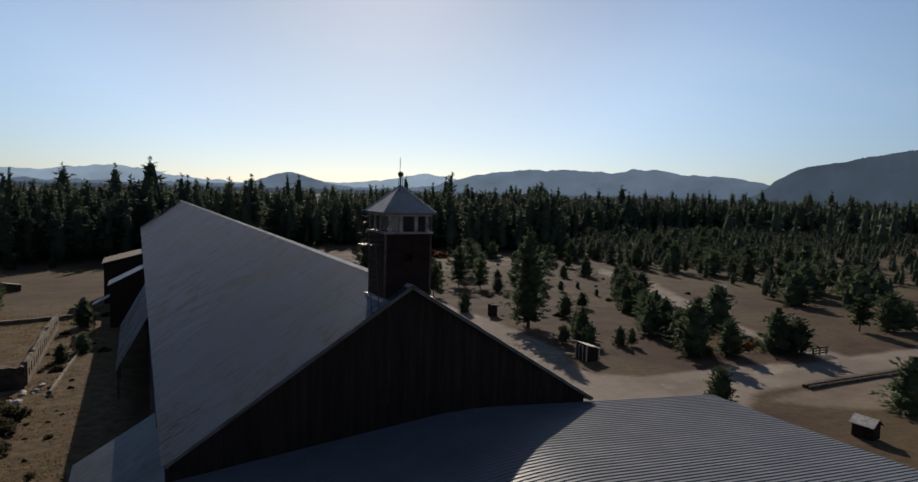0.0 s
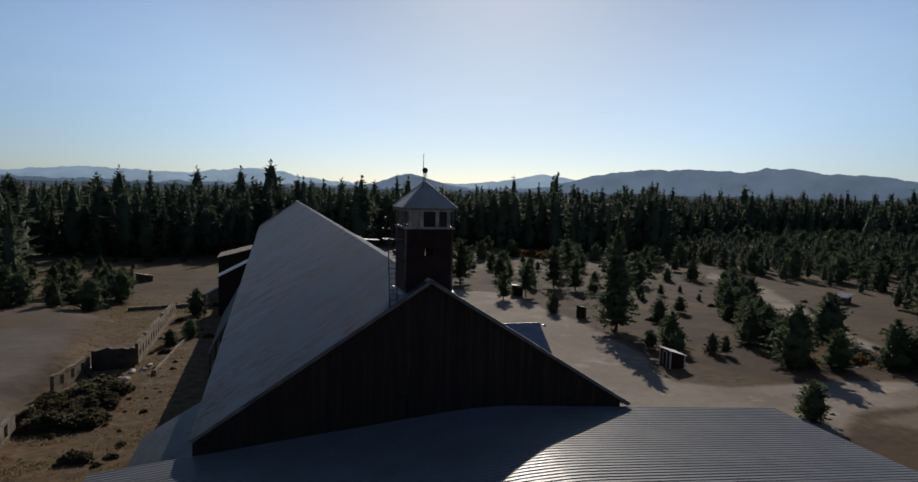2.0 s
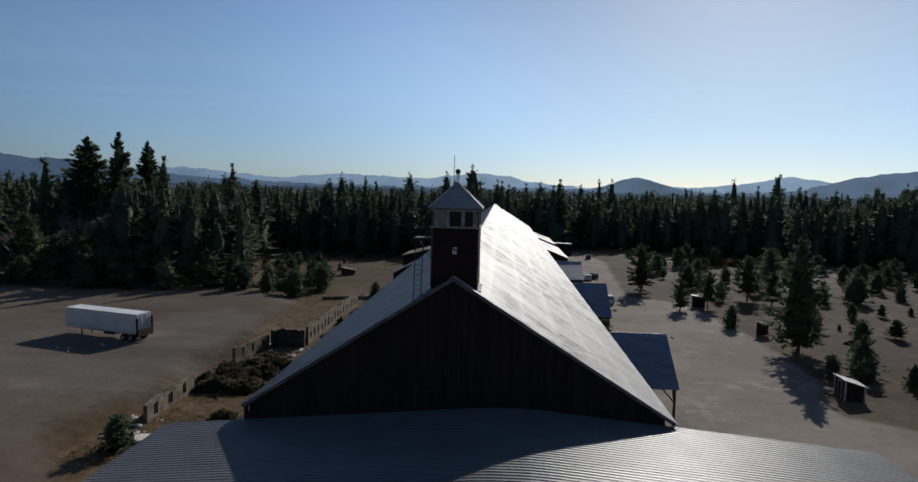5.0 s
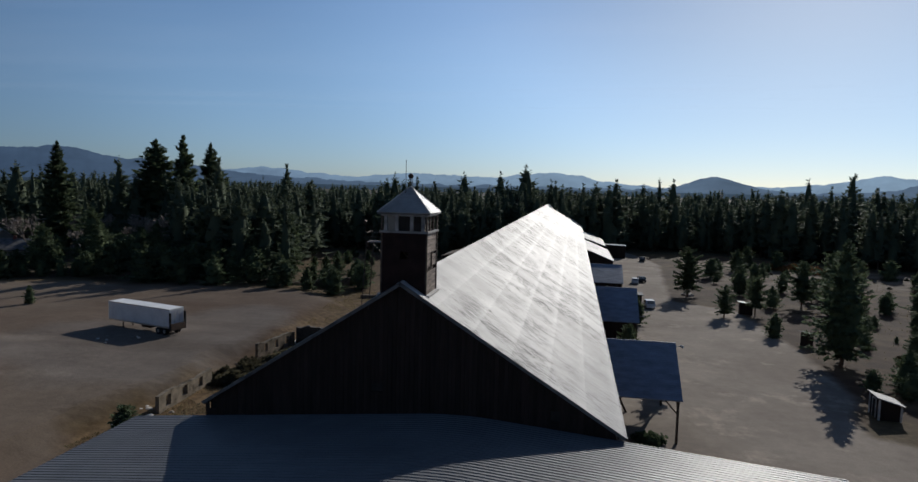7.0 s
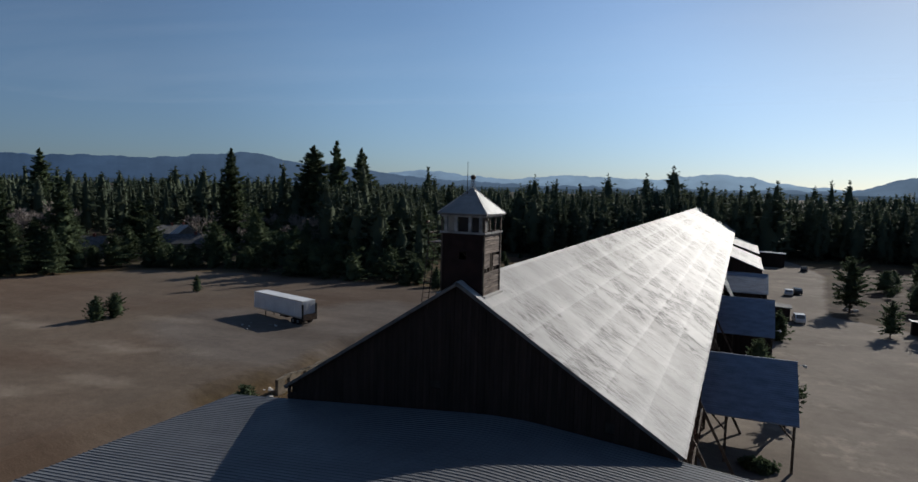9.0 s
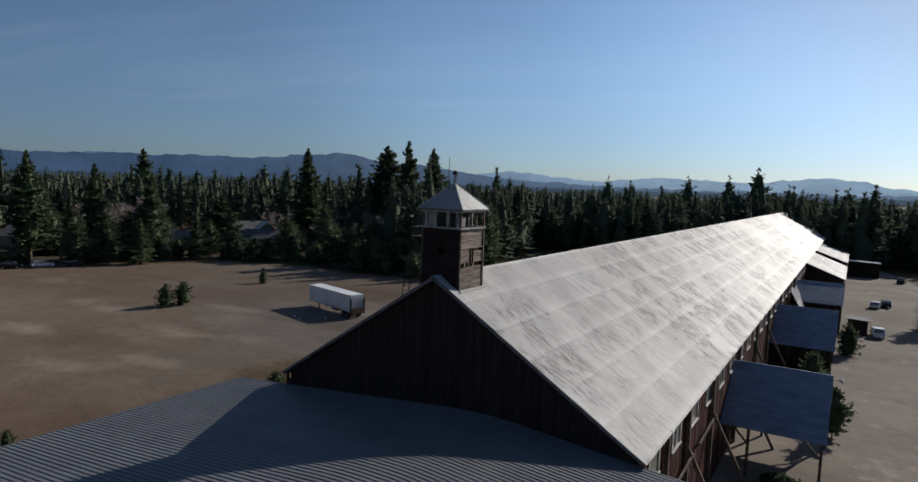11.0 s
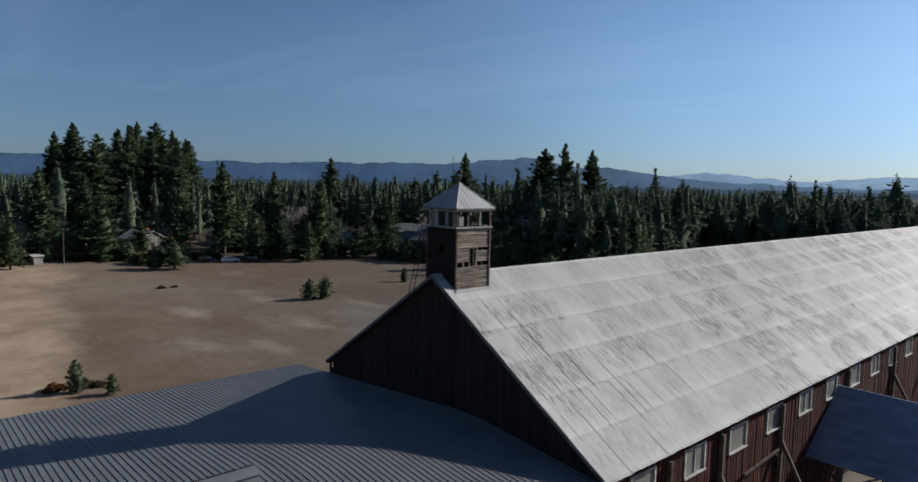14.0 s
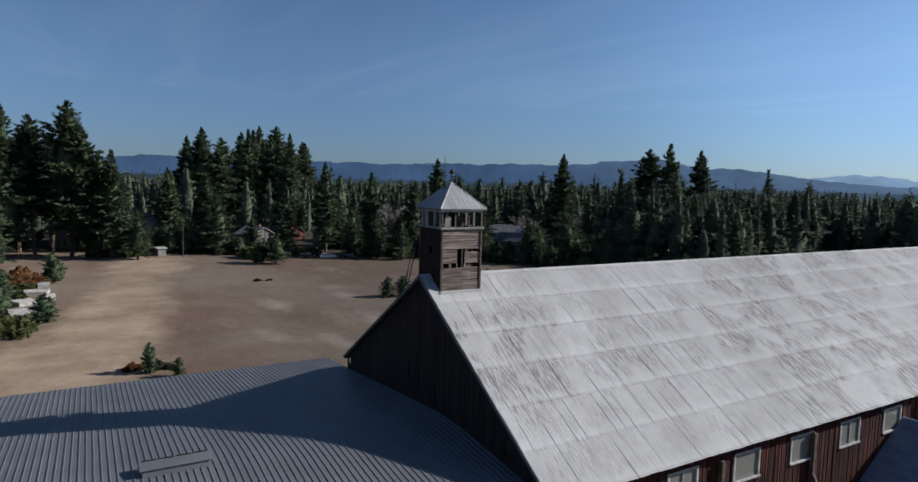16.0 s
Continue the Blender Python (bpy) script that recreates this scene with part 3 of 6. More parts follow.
# thin high cloud: sunlight shows through its streaks
cloud_mat = bpy.data.materials.new("thin_cirrus")
cloud_mat.use_nodes = True
cn, cl = cloud_mat.node_tree.nodes, cloud_mat.node_tree.links.new
cn.remove(cn["Principled BSDF"])
geo = cn.new("ShaderNodeNewGeometry")
mp = cn.new("ShaderNodeMapping")
mp.inputs["Scale"].default_value = (0.00035, 0.0016, 1)
mp.inputs["Rotation"].default_value = (0, 0, radians(24))
cl(geo.outputs["Position"], mp.inputs["Vector"])
wisps = cn.new("ShaderNodeTexNoise")
wisps.inputs["Scale"].default_value, wisps.inputs["Detail"].default_value, wisps.inputs["Roughness"].default_value = 1.0, 8, 0.62
wisps.inputs["Distortion"].default_value = 0.6
cl(mp.outputs[0], wisps.inputs["Vector"])
thin = cn.new("ShaderNodeMapRange")
thin.inputs[1].default_value, thin.inputs[2].default_value, thin.inputs[4].default_value = 0.45, 0.82, 0.05
cl(wisps.outputs[0], thin.inputs[0])
clear, veil, veil_mix = cn.new("ShaderNodeBsdfTransparent"), cn.new("ShaderNodeBsdfTranslucent"), cn.new("ShaderNodeMixShader")
veil.inputs["Color"].default_value = (0.95, 0.96, 1.0, 1)
cl(thin.outputs[0], veil_mix.inputs[0])
cl(clear.outputs[0], veil_mix.inputs[1])
cl(veil.outputs[0], veil_mix.inputs[2])
cl(veil_mix.outputs[0], cn["Material Output"].inputs["Surface"])
cm = Geo().add([(-4800, -4800, 620), (4800, -4800, 620), (4800, 4800, 620), (-4800, 4800, 620)], [(0, 1, 2, 3)]).mesh("backdrop_cirrus")
cm.materials.append(cloud_mat)
tagged(new("backdrop_cirrus", cm), "thin streaks of high white cloud", "cloud", kind="structure")


# ---- the long barn ----
RIDGE, LENGTH = 18.28, 233.0
EAVES = {1: (13.2, 10.17), -1: (12.78, 10.06)}         # how far out and how high the eave lies, east and west
SLOPES = {s: math.atan2(RIDGE - z, x) for s, (x, z) in EAVES.items()}
RUNS = {s: math.hypot(x, RIDGE - z) for s, (x, z) in EAVES.items()}
WALLS = {1: 12.7, -1: 12.5}
WALL_X = WALLS[1]
RAKE = 0.0                                             # the roof's south edge

barn = thing("barn", "long dark red wooden barn under a silvery metal gable roof", "building")


def roof_frame(side):
    """Local x down the slope from the ridge, y along the barn, z out of the roof."""
    pitch = SLOPES[side]
    ex = Vector((side * math.cos(pitch), 0, -math.sin(pitch)))
    ey = Vector((0, 1, 0))
    ez = Vector((side * math.sin(pitch), 0, math.cos(pitch)))
    m = Matrix.Identity(4)
    for i, c in enumerate((ex, ey, ez)):
        m.col[i][:3] = c
    m.translation = (0, 0, RIDGE)
    return m


SHEET_W, ROWS = 0.66, 6


def sheet_outline(length, lift, steps=18, depth=0.015):
    """One corrugated sheet; its lower end lies over the next one."""
    g = Geo()
    prof = [(SHEET_W * k / steps * 1.02, depth * math.sin(12 * math.pi * k / steps)) for k in range(steps + 1)]
    n = len(prof)
    g.add([(0, y, z + 0.018) for y, z in prof] + [(length, y, z + lift) for y, z in prof], [(i, n + i, n + i + 1, i + 1) for i in range(n - 1)])
    g.add([(length, y, z + lift) for y, z in prof] + [(length, 0, lift - 0.02), (length, SHEET_W, lift - 0.02)], [tuple(range(n)) + (n + 1, n)])
    return g


rng = random.Random(5)
near_cols = 50
for side, name, skin in ((1, "roof_slope_sunny", ROOF_OLD), (-1, "roof_slope_shaded", ROOF_SHADED)):
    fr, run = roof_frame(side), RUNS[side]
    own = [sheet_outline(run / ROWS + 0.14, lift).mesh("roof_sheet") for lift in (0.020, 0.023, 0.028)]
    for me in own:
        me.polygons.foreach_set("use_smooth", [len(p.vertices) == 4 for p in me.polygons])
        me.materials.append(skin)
    base = np.array([tuple(v.co) for v in own[1].vertices])
    own[1].calc_loop_triangles()
    tris = np.array([t.vertices for t in own[1].loop_triangles])
    deck = Geo().box(0, run - 0.12, RAKE + 0.10, LENGTH, -0.16, -0.01, fr)
    slope = part(name, deck, TIMBER, barn, "silver galvanised sheets with dark rust streaks")
    cols = int((LENGTH - RAKE) / SHEET_W)
    far_v, far_f = [], []
    for c in range(cols):
        for r in range(ROWS):
            k = rng.randrange(3)
            m = Matrix.Translation((r * run / ROWS - 0.02 + rng.uniform(-0.015, 0.015), RAKE + c * SHEET_W, 0.004 * (ROWS - r))) @ Euler(
                (rng.gauss(0, 0.003), rng.gauss(0, 0.0012), rng.gauss(0, 0.0008))).to_matrix().to_4x4()
            m = fr @ m
            if c < near_cols:
                ob = new("roof_sheet", own[k])
                ob.parent = slope
                ob.matrix_basis = m
            else:
                q = np.array(m)
                far_f.append(tris + len(base) * len(far_v))
                far_v.append(base @ q[:3, :3].T + q[:3, 3])
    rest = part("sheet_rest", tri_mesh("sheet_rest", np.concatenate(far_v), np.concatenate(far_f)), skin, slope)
    rest["kind"] = "stuff"
    rest.data.polygons.foreach_set("use_smooth", [True] * len(rest.data.polygons))

cap = Geo()
for s in (1, -1):
    cap.box(-0.02, 0.26, RAKE - 0.02, LENGTH + 0.05, 0.060, 0.070, roof_frame(s))
part("ridge_cap", cap, ROOF_OLD, barn)
for s in (1, -1):
    fr, run = roof_frame(s), RUNS[s]
    part("rake_board", Geo().box(0.0, run + 0.02, RAKE - 0.05, RAKE + 0.01, -0.16, 0.02, fr), TRIM_GREY, barn, "grey weathered rake board")
    part("rake_board", Geo().box(0.0, run + 0.02, LENGTH + 0.02, LENGTH + 0.08, -0.22, 0.03, fr), TRIM_GREY, barn)
    part("eave_board", Geo().box(run - 0.10, run - 0.04, RAKE + 0.02, LENGTH, -0.24, -0.01, fr), TIMBER, barn)
    x_out, z_out = EAVES[s]
    for i in range(80):
        y = 0.6 + i * 2.9
        part("rafter_tail", Geo().beam((s * 11.6, y, RIDGE - 11.6 * math.tan(SLOPES[s]) - 0.25), (s * (x_out - 0.15), y, z_out - 0.15), 0.08, 0.16), TIMBER, barn)


def roof_under(x):
    return RIDGE - abs(x) * math.tan(SLOPES[1 if x > 0 else -1]) - 0.17


# gable end: vertical boards, with small dark vent holes
holes = [(-1.4, 11.8, 0.45, 0.5), (9.2, 10.95, 0.35, 0.6), (-12.3, 9.8, 0.25, 0.45)]
part("gable_backing", Geo().prism([(-12.4, 0.42, 0), (12.6, 0.42, 0), (12.6, 0.42, roof_under(12.6)), (0, 0.42, roof_under(0)), (-12.4, 0.42, roof_under(-12.4))], (0, 0, 0), (0, 0.08, 0)), DARK_VOID, barn)
gable = new("gable_wall")
gable.parent = barn
x = -WALLS[-1] - 0.24
while x < WALL_X - 0.05:
    w = rng.uniform(0.22, 0.30)
    x1 = min(x + w, WALL_X)
    yo = rng.uniform(-0.012, 0.012)
    xa, xb = x + 0.008, x1 - 0.004
    spans = [(8.2, None)]
    for hx, hz, hw, hh in holes:
        if xa < hx + hw / 2 and xb > hx - hw / 2:
            spans = [(8.2, hz - hh / 2), (hz + hh / 2, None)]
    for z0, z1 in spans:
        ta, tb = (roof_under(xa), roof_under(xb)) if z1 is None else (z1, z1)
        mid = max(ta, tb)
        poly = [(xa, 0, z0), (xb, 0, z0), (xb, 0, tb), (xa, 0, ta)]
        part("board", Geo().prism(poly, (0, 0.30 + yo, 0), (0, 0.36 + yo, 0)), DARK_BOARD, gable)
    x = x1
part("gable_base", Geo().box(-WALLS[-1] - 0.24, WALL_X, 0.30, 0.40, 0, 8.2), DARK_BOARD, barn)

# side walls
WIN_W, WIN_Z0, WIN_Z1, WIN_STEP, WIN_FIRST = 2.15, 7.85, 9.36, 5.25, 2.78
win_y = [WIN_FIRST + i * WIN_STEP for i in range(42)]
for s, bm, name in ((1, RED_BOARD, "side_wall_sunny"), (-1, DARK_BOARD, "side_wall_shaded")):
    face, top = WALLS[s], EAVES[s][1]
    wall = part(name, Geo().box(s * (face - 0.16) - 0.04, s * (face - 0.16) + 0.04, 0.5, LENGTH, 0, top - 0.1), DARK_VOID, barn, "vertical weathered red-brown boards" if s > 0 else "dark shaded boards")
    rest = Geo()
    y, made = 0.42, 0
    while y < LENGTH:
        w = rng.uniform(0.16, 0.25)
        xo = s * (face + rng.uniform(-0.02, 0.035))
        y0, y1 = y + 0.075, y + w
        spans = [(0.15 + rng.uniform(0, 0.15), top - 0.12)]
        if s > 0 and any(a - 0.03 < y1 and a + WIN_W + 0.03 > y0 for a in win_y):
            spans = [(spans[0][0], WIN_Z0), (WIN_Z1, spans[0][1])]
        for z0, z1 in spans:
            tgt = Geo() if s > 0 and made < 300 else rest
            tgt.box(min(xo, xo - s * 0.05), max(xo, xo - s * 0.05), y0, y1, z0, z1)
            if tgt is not rest:
                part("board", tgt, bm, wall)
                made += 1
        y += w
    ob = part("board_rest", rest, bm, wall)
    ob["kind"] = "stuff"

# windows of the sunny wall
for i, y0 in enumerate(win_y):
    y1 = y0 + WIN_W
    win = part("window", Geo().box(WALL_X - 0.06, WALL_X - 0.03, y0, y1, WIN_Z0, WIN_Z1), GLASS, barn, "dusty pane in a chipped white frame")
    fr = Geo()
    for a, b, c, d in ((y0 - 0.09, y0 + 0.05, WIN_Z0, WIN_Z1), (y1 - 0.05, y1 + 0.09, WIN_Z0, WIN_Z1), (y0 - 0.09, y1 + 0.09, WIN_Z1, WIN_Z1 + 0.1)):
        fr.box(WALL_X - 0.04, WALL_X + 0.07, a, b, c, d)
    part("frame", fr, WHITE_PAINT, win)
    part("sill", Geo().box(WALL_X - 0.04, WALL_X + 0.14, y0 - 0.12, y1 + 0.12, WIN_Z0 - 0.10, WIN_Z0), WHITE_PAINT, win)
    if i % 3 == 1:
        part("mullion", Geo().box(WALL_X - 0.03, WALL_X + 0.04, (y0 + y1) / 2 - 0.04, (y0 + y1) / 2 + 0.04, WIN_Z0, WIN_Z1), WHITE_PAINT, win)

# raking props and posts along the sunny wall
for i, y in enumerate((6.2, 12.0, 20.6, 33.5, 46.0, 57.5, 72.0, 84.0, 97.0)):
    part("raking_prop", Geo().beam((WALL_X + 0.1, y, 7.0), (WALL_X + 3.6, y + 0.4, 0), 0.24, 0.24), TIMBER, barn, "grey diagonal timber prop")
    part("wall_post", Geo().beam((WALL_X + 0.18, y, 0), (WALL_X + 0.18, y, 9.4), 0.26, 0.26), TIMBER, barn)
for y0, z in ((3.0, 4.6), (7.5, 6.0), (14.5, 6.3)):
    rail = Geo().beam((WALL_X + 0.5, y0, z), (WALL_X + 0.5, y0 + 5, z + 0.3), 0.12, 0.14)
    for q in (0.3, 2.5, 4.7):
        rail.beam((WALL_X, y0 + q, z - 0.6), (WALL_X + 0.5, y0 + q, z), 0.1, 0.1)
    part("wall_rail", rail, TIMBER, barn)

# shaded side: open stacked framing under the eave
for i in range(24):
    y = 12 + i * 1.9
    part("outer_stud", Geo().beam((-WALLS[-1] - 0.16, y, 0), (-WALLS[-1] - 0.16, y, 9.2), 0.16, 0.16), TIMBER, barn)
for z in (2.2, 4.2, 6.2, 8.2):
    part("girt", Geo().beam((-WALLS[-1] - 0.28, 11, z), (-WALLS[-1] - 0.28, 58, z), 0.12, 0.14), TIMBER, barn)


# ---- low front building with a ribbed roof ----
FX, FZ, FHALF, FDROP, WDROP = 3.55, 10.65, 21.2, 1.76, 2.04
FLEN, FBACK = 76.8, 0.28
front = thing("front_building", "low wide building with a grey ribbed steel gable roof", "building")
PANEL = 0.9144


def roof_line(x):
    """Height of the low roof, rounded over its ridge."""
    d, k = abs(x - FX), (FDROP if x > FX else WDROP) / FHALF
    return FZ - k * (d if d > 2.4 else (d * d / 4.8 + 1.2))


def ribbed_panel(drop=0.0):
    """One long ribbed panel from eave to eave."""
    g = Geo()
    prof = []
    for k in range(3):
        a = k * PANEL / 3
        prof += [(a, 0.0), (a + 0.120, 0.0), (a + 0.140, 0.034), (a + 0.180, 0.034), (a + 0.200, 0.0)]
    prof.append((PANEL, 0.0))
    xs = [FX - FHALF, FX - 12, FX - 2.4, FX - 1.6, FX - 0.8, FX, FX + 0.8, FX + 1.6, FX + 2.4, FX + 12, FX + FHALF]
    n = len(prof)
    for x in xs:
        g.v += [(x, y, roof_line(x) + z) for y, z in prof]
    for r in range(len(xs) - 1):
        g.f += [(r * n + i, (r + 1) * n + i, (r + 1) * n + i + 1, r * n + i + 1) for i in range(n - 1)]
    for x in (xs[0], xs[-1]):
        g.add([(x, y, roof_line(x) + z) for y, z in prof] + [(x, 0, roof_line(x) - 0.03), (x, PANEL, roof_line(x) - 0.03)], [tuple(range(n)) + (n + 1, n)])
    return g.mesh("roof_panel")


panel_mesh = ribbed_panel()
panel_mesh.materials.append(ROOF_NEW)
deck = part("roof_deck", Geo().prism([(FX - FHALF + 0.05, 0, FZ - WDROP - 0.2), (FX + FHALF - 0.05, 0, FZ - FDROP - 0.2), (FX + FHALF - 0.05, 0, FZ - FDROP - 0.04), (FX + 2.4, 0, roof_line(FX + 2.4) - 0.04),
                                      (FX, 0, roof_line(FX) - 0.04), (FX - 2.4, 0, roof_line(FX - 2.4) - 0.04), (FX - FHALF + 0.05, 0, FZ - WDROP - 0.04)], (0, FBACK - FLEN, 0), (0, FBACK, 0)), TIMBER, front, "grey ribbed steel panels")
for k in range(84):
    ob = new("roof_panel", panel_mesh)
    ob.parent = deck
    ob.matrix_basis = Matrix.Translation((0, FBACK - (k + 1) * PANEL, 0))
part("wall", Geo().box(FX + FHALF - 0.7, FX + FHALF - 0.5, FBACK - FLEN, -0.1, 0, FZ - FDROP - 0.1), HOUSE_WALL, front)
part("wall", Geo().box(FX - FHALF + 0.5, FX - FHALF + 0.7, FBACK - FLEN, -0.1, 0, FZ - WDROP - 0.1), HOUSE_WALL, front)
part("back_wall", Geo().box(FX - FHALF + 0.7, -WALLS[-1] - 0.02, -0.1, 0.1, 0, FZ - WDROP - 0.12), HOUSE_WALL, front)
part("back_wall", Geo().box(WALL_X + 0.02, FX + FHALF - 0.7, -0.1, 0.1, 0, FZ - FDROP - 0.12), HOUSE_WALL, front)
for s in (1, -1):
    low = FZ - (FDROP if s > 0 else WDROP)
    part("eave_trim", Geo().box(FX + s * (FHALF - 0.02) - 0.03, FX + s * (FHALF - 0.02) + 0.03, FBACK - FLEN, FBACK, low - 0.28, low - 0.02), ROOF_NEW, front)

vent = thing("roof_vent", "long low grey metal ridge vent with dark slots", "vent")
part("vent_body", Geo().prism([(2.95, 0, 10.48), (3.85, 0, 10.48), (3.78, 0, 10.84), (3.02, 0, 10.92)], (0, -15.4, 0), (0, -12.6, 0)), ROOF_NEW, vent)
part("vent_lid", Geo().prism([(2.98, 0, 10.95), (3.86, 0, 10.86), (3.86, 0, 10.89), (2.98, 0, 10.98)], (0, -15.5, 0), (0, -12.5, 0)), ROOF_NEW, vent)
for k in range(4):
    part("slot", Geo().box(2.99, 3.08, -15.36 + k * 0.72, -14.76 + k * 0.72, 10.985, 11.01), DARK_VOID, vent)

# ---- tower on the barn ridge ----
tower = thing("watch_tower", "square wooden lookout tower with a pyramid roof on the barn ridge", "tower")
TX, TY0, TY1 = 1.38, 0.72, 3.48
TC = (TY0 + TY1) / 2
Z_SILL, Z_EAVE, Z_TOP = 21.22, 22.36, 23.90


def tower_base(x):
    return RIDGE - abs(x) * math.tan(SLOPES[1]) - 0.05


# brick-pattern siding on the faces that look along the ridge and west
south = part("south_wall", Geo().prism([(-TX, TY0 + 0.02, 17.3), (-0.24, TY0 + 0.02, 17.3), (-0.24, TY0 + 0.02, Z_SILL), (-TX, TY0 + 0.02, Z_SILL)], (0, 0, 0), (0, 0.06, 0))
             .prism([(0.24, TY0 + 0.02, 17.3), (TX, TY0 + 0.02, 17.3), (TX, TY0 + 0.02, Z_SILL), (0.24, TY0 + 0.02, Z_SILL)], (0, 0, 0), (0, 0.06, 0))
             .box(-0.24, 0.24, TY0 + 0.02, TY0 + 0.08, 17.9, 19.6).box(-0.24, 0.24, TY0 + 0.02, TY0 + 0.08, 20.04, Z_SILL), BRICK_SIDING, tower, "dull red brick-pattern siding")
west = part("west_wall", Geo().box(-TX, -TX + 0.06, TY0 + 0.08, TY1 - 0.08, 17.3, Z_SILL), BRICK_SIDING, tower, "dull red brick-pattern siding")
part("north_wall", Geo().box(-TX, -0.35, TY1 - 0.08, TY1 - 0.02, 17.3, Z_SILL).box(0.45, TX, TY1 - 0.08, TY1 - 0.02, 17.3, Z_SILL)
             .box(-0.35, 0.45, TY1 - 0.08, TY1 - 0.02, 20.1, Z_SILL), DARK_BOARD, tower)
# brick courses pressed into the siding
course = Geo()
for r in range(46):
    z = 17.5 + r * 0.081
    off = 0.11 if r % 2 else 0.0
    for c in range(13):
        x0 = -TX + 0.02 + c * 0.22 - off
        x1 = x0 + 0.205
        x0, x1 = max(x0, -TX + 0.01), min(x1, TX - 0.01)
        if x1 - x0 < 0.03 or (x0 < 0.24 and x1 > -0.24 and 19.5 < z < 20.06) or z < tower_base(max(abs(x0), abs(x1))) - 0.5:
            continue
        course.box(x0, x1, TY0 + 0.008, TY0 + 0.021, z, z + 0.07)
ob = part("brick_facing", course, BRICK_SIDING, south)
ob["kind"] = "stuff"

part("inner_brace", Geo().beam((-0.32, TY0 + 0.5, 20.12), (0.34, TY0 + 0.5, 19.48), 0.13, 0.06).box(0.10, 0.34, TY0 + 0.62, TY0 + 0.66, 17.9, Z_SILL - 0.15), TIMBER, tower)

# weathered clapboards on the east face, some missing
east = new("east_wall")
east.parent = tower
rb = random.Random(9)
z = 17.35
while z < Z_SILL - 0.05:
    h = rb.uniform(0.13, 0.19)
    spans = [(TY0, TY1)]
    if 19.72 < z + h / 2 < 20.02:
        spans = [(TY0, 1.80), (2.42, 2.50)]
    elif 19.12 < z + h / 2 <= 19.72:
        spans = [(TY0, 1.82), (2.34, TY1)]
    elif 18.88 < z + h / 2 <= 19.12:
        spans = [(TY0, 0.86), (1.30, 1.42), (1.78, 1.86), (2.30, 2.44)]
    for a, b in spans:
        xo = rb.uniform(-0.012, 0.012)
        m = pose(TX - 0.03 + xo, (a + b) / 2, z, rb.gauss(0, 0.5), 0, 0)
        L = (b - a) / 2 + (rb.uniform(-0.05, 0.02) if len(spans) == 1 else 0)
        part("clapboard", Geo().prism([(0, -L, 0.0), (0.035, -L, 0.0), (0.012, -L, h - 0.015), (0, -L, h - 0.015)], (0, 0, 0), (0, 2 * L, 0)), GREY_BOARD, east).matrix_basis = m
    z += h
part("inner_studs", Geo().beam((TX - 0.10, 1.3, 17.4), (TX - 0.10, 1.3, Z_SILL), 0.09, 0.09).beam((TX - 0.10, 2.2, 17.4), (TX - 0.10, 2.2, Z_SILL), 0.09, 0.09)
     .beam((TX - 0.10, 2.9, 17.4), (TX - 0.10, 2.9, Z_SILL), 0.09, 0.09), TIMBER, tower)
for sx in (-1, 1):
    for y in (TY0 + 0.02, TY1 - 0.02):
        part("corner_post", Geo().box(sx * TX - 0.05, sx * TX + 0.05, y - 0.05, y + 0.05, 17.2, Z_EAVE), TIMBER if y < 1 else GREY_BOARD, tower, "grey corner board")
part("lookout_floor", Geo().box(-TX + 0.06, TX - 0.06, TY0 + 0.1, TY1 - 0.1, Z_SILL - 0.14, Z_SILL - 0.06), TIMBER, tower)
# sill band, head band and the three bays on each face
for name, z0, z1, o in (("sill_rail", Z_SILL - 0.06, Z_SILL + 0.06, 0.11), ("head_rail", Z_EAVE - 0.20, Z_EAVE - 0.04, 0.06)):
    for x0, x1, y0, y1 in ((-TX - o, TX + o, TY0 - o, TY0 + 0.05), (-TX - o, TX + o, TY1 - 0.05, TY1 + o), (-TX - o, -TX + 0.05, TY0 + 0.05, TY1 - 0.05), (TX - 0.05, TX + o, TY0 + 0.05, TY1 - 0.05)):
        part(name, Geo().box(x0, x1, y0, y1, z0, z1), TOWER_TRIM, tower, "chipped pale paint")
for k in range(1, 3):
    q = -TX + 2 * TX * k / 3
    part("mullion_post", Geo().box(q - 0.10, q + 0.10, TY0 - 0.02, TY0 + 0.08, Z_SILL + 0.06, Z_EAVE - 0.2), TOWER_TRIM, tower)
    part("mullion_post", Geo().box(q - 0.08, q + 0.08, TY1 - 0.08, TY1 + 0.02, Z_SILL + 0.06, Z_EAVE - 0.2), TOWER_TRIM, tower)
    q = TY0 + (TY1 - TY0) * k / 3
    part("mullion_post", Geo().box(-TX - 0.02, -TX + 0.08, q - 0.08, q + 0.08, Z_SILL + 0.06, Z_EAVE - 0.2), TOWER_TRIM, tower)
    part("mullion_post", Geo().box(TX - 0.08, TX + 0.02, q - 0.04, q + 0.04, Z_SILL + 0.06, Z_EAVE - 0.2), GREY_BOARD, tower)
for sx in (-1, 1):
    part("end_jamb", Geo().box(sx * (TX - 0.24) - 0.1, sx * (TX - 0.24) + 0.1, TY0 - 0.015, TY0 + 0.07, Z_SILL + 0.06, Z_EAVE - 0.2), TOWER_TRIM, tower)
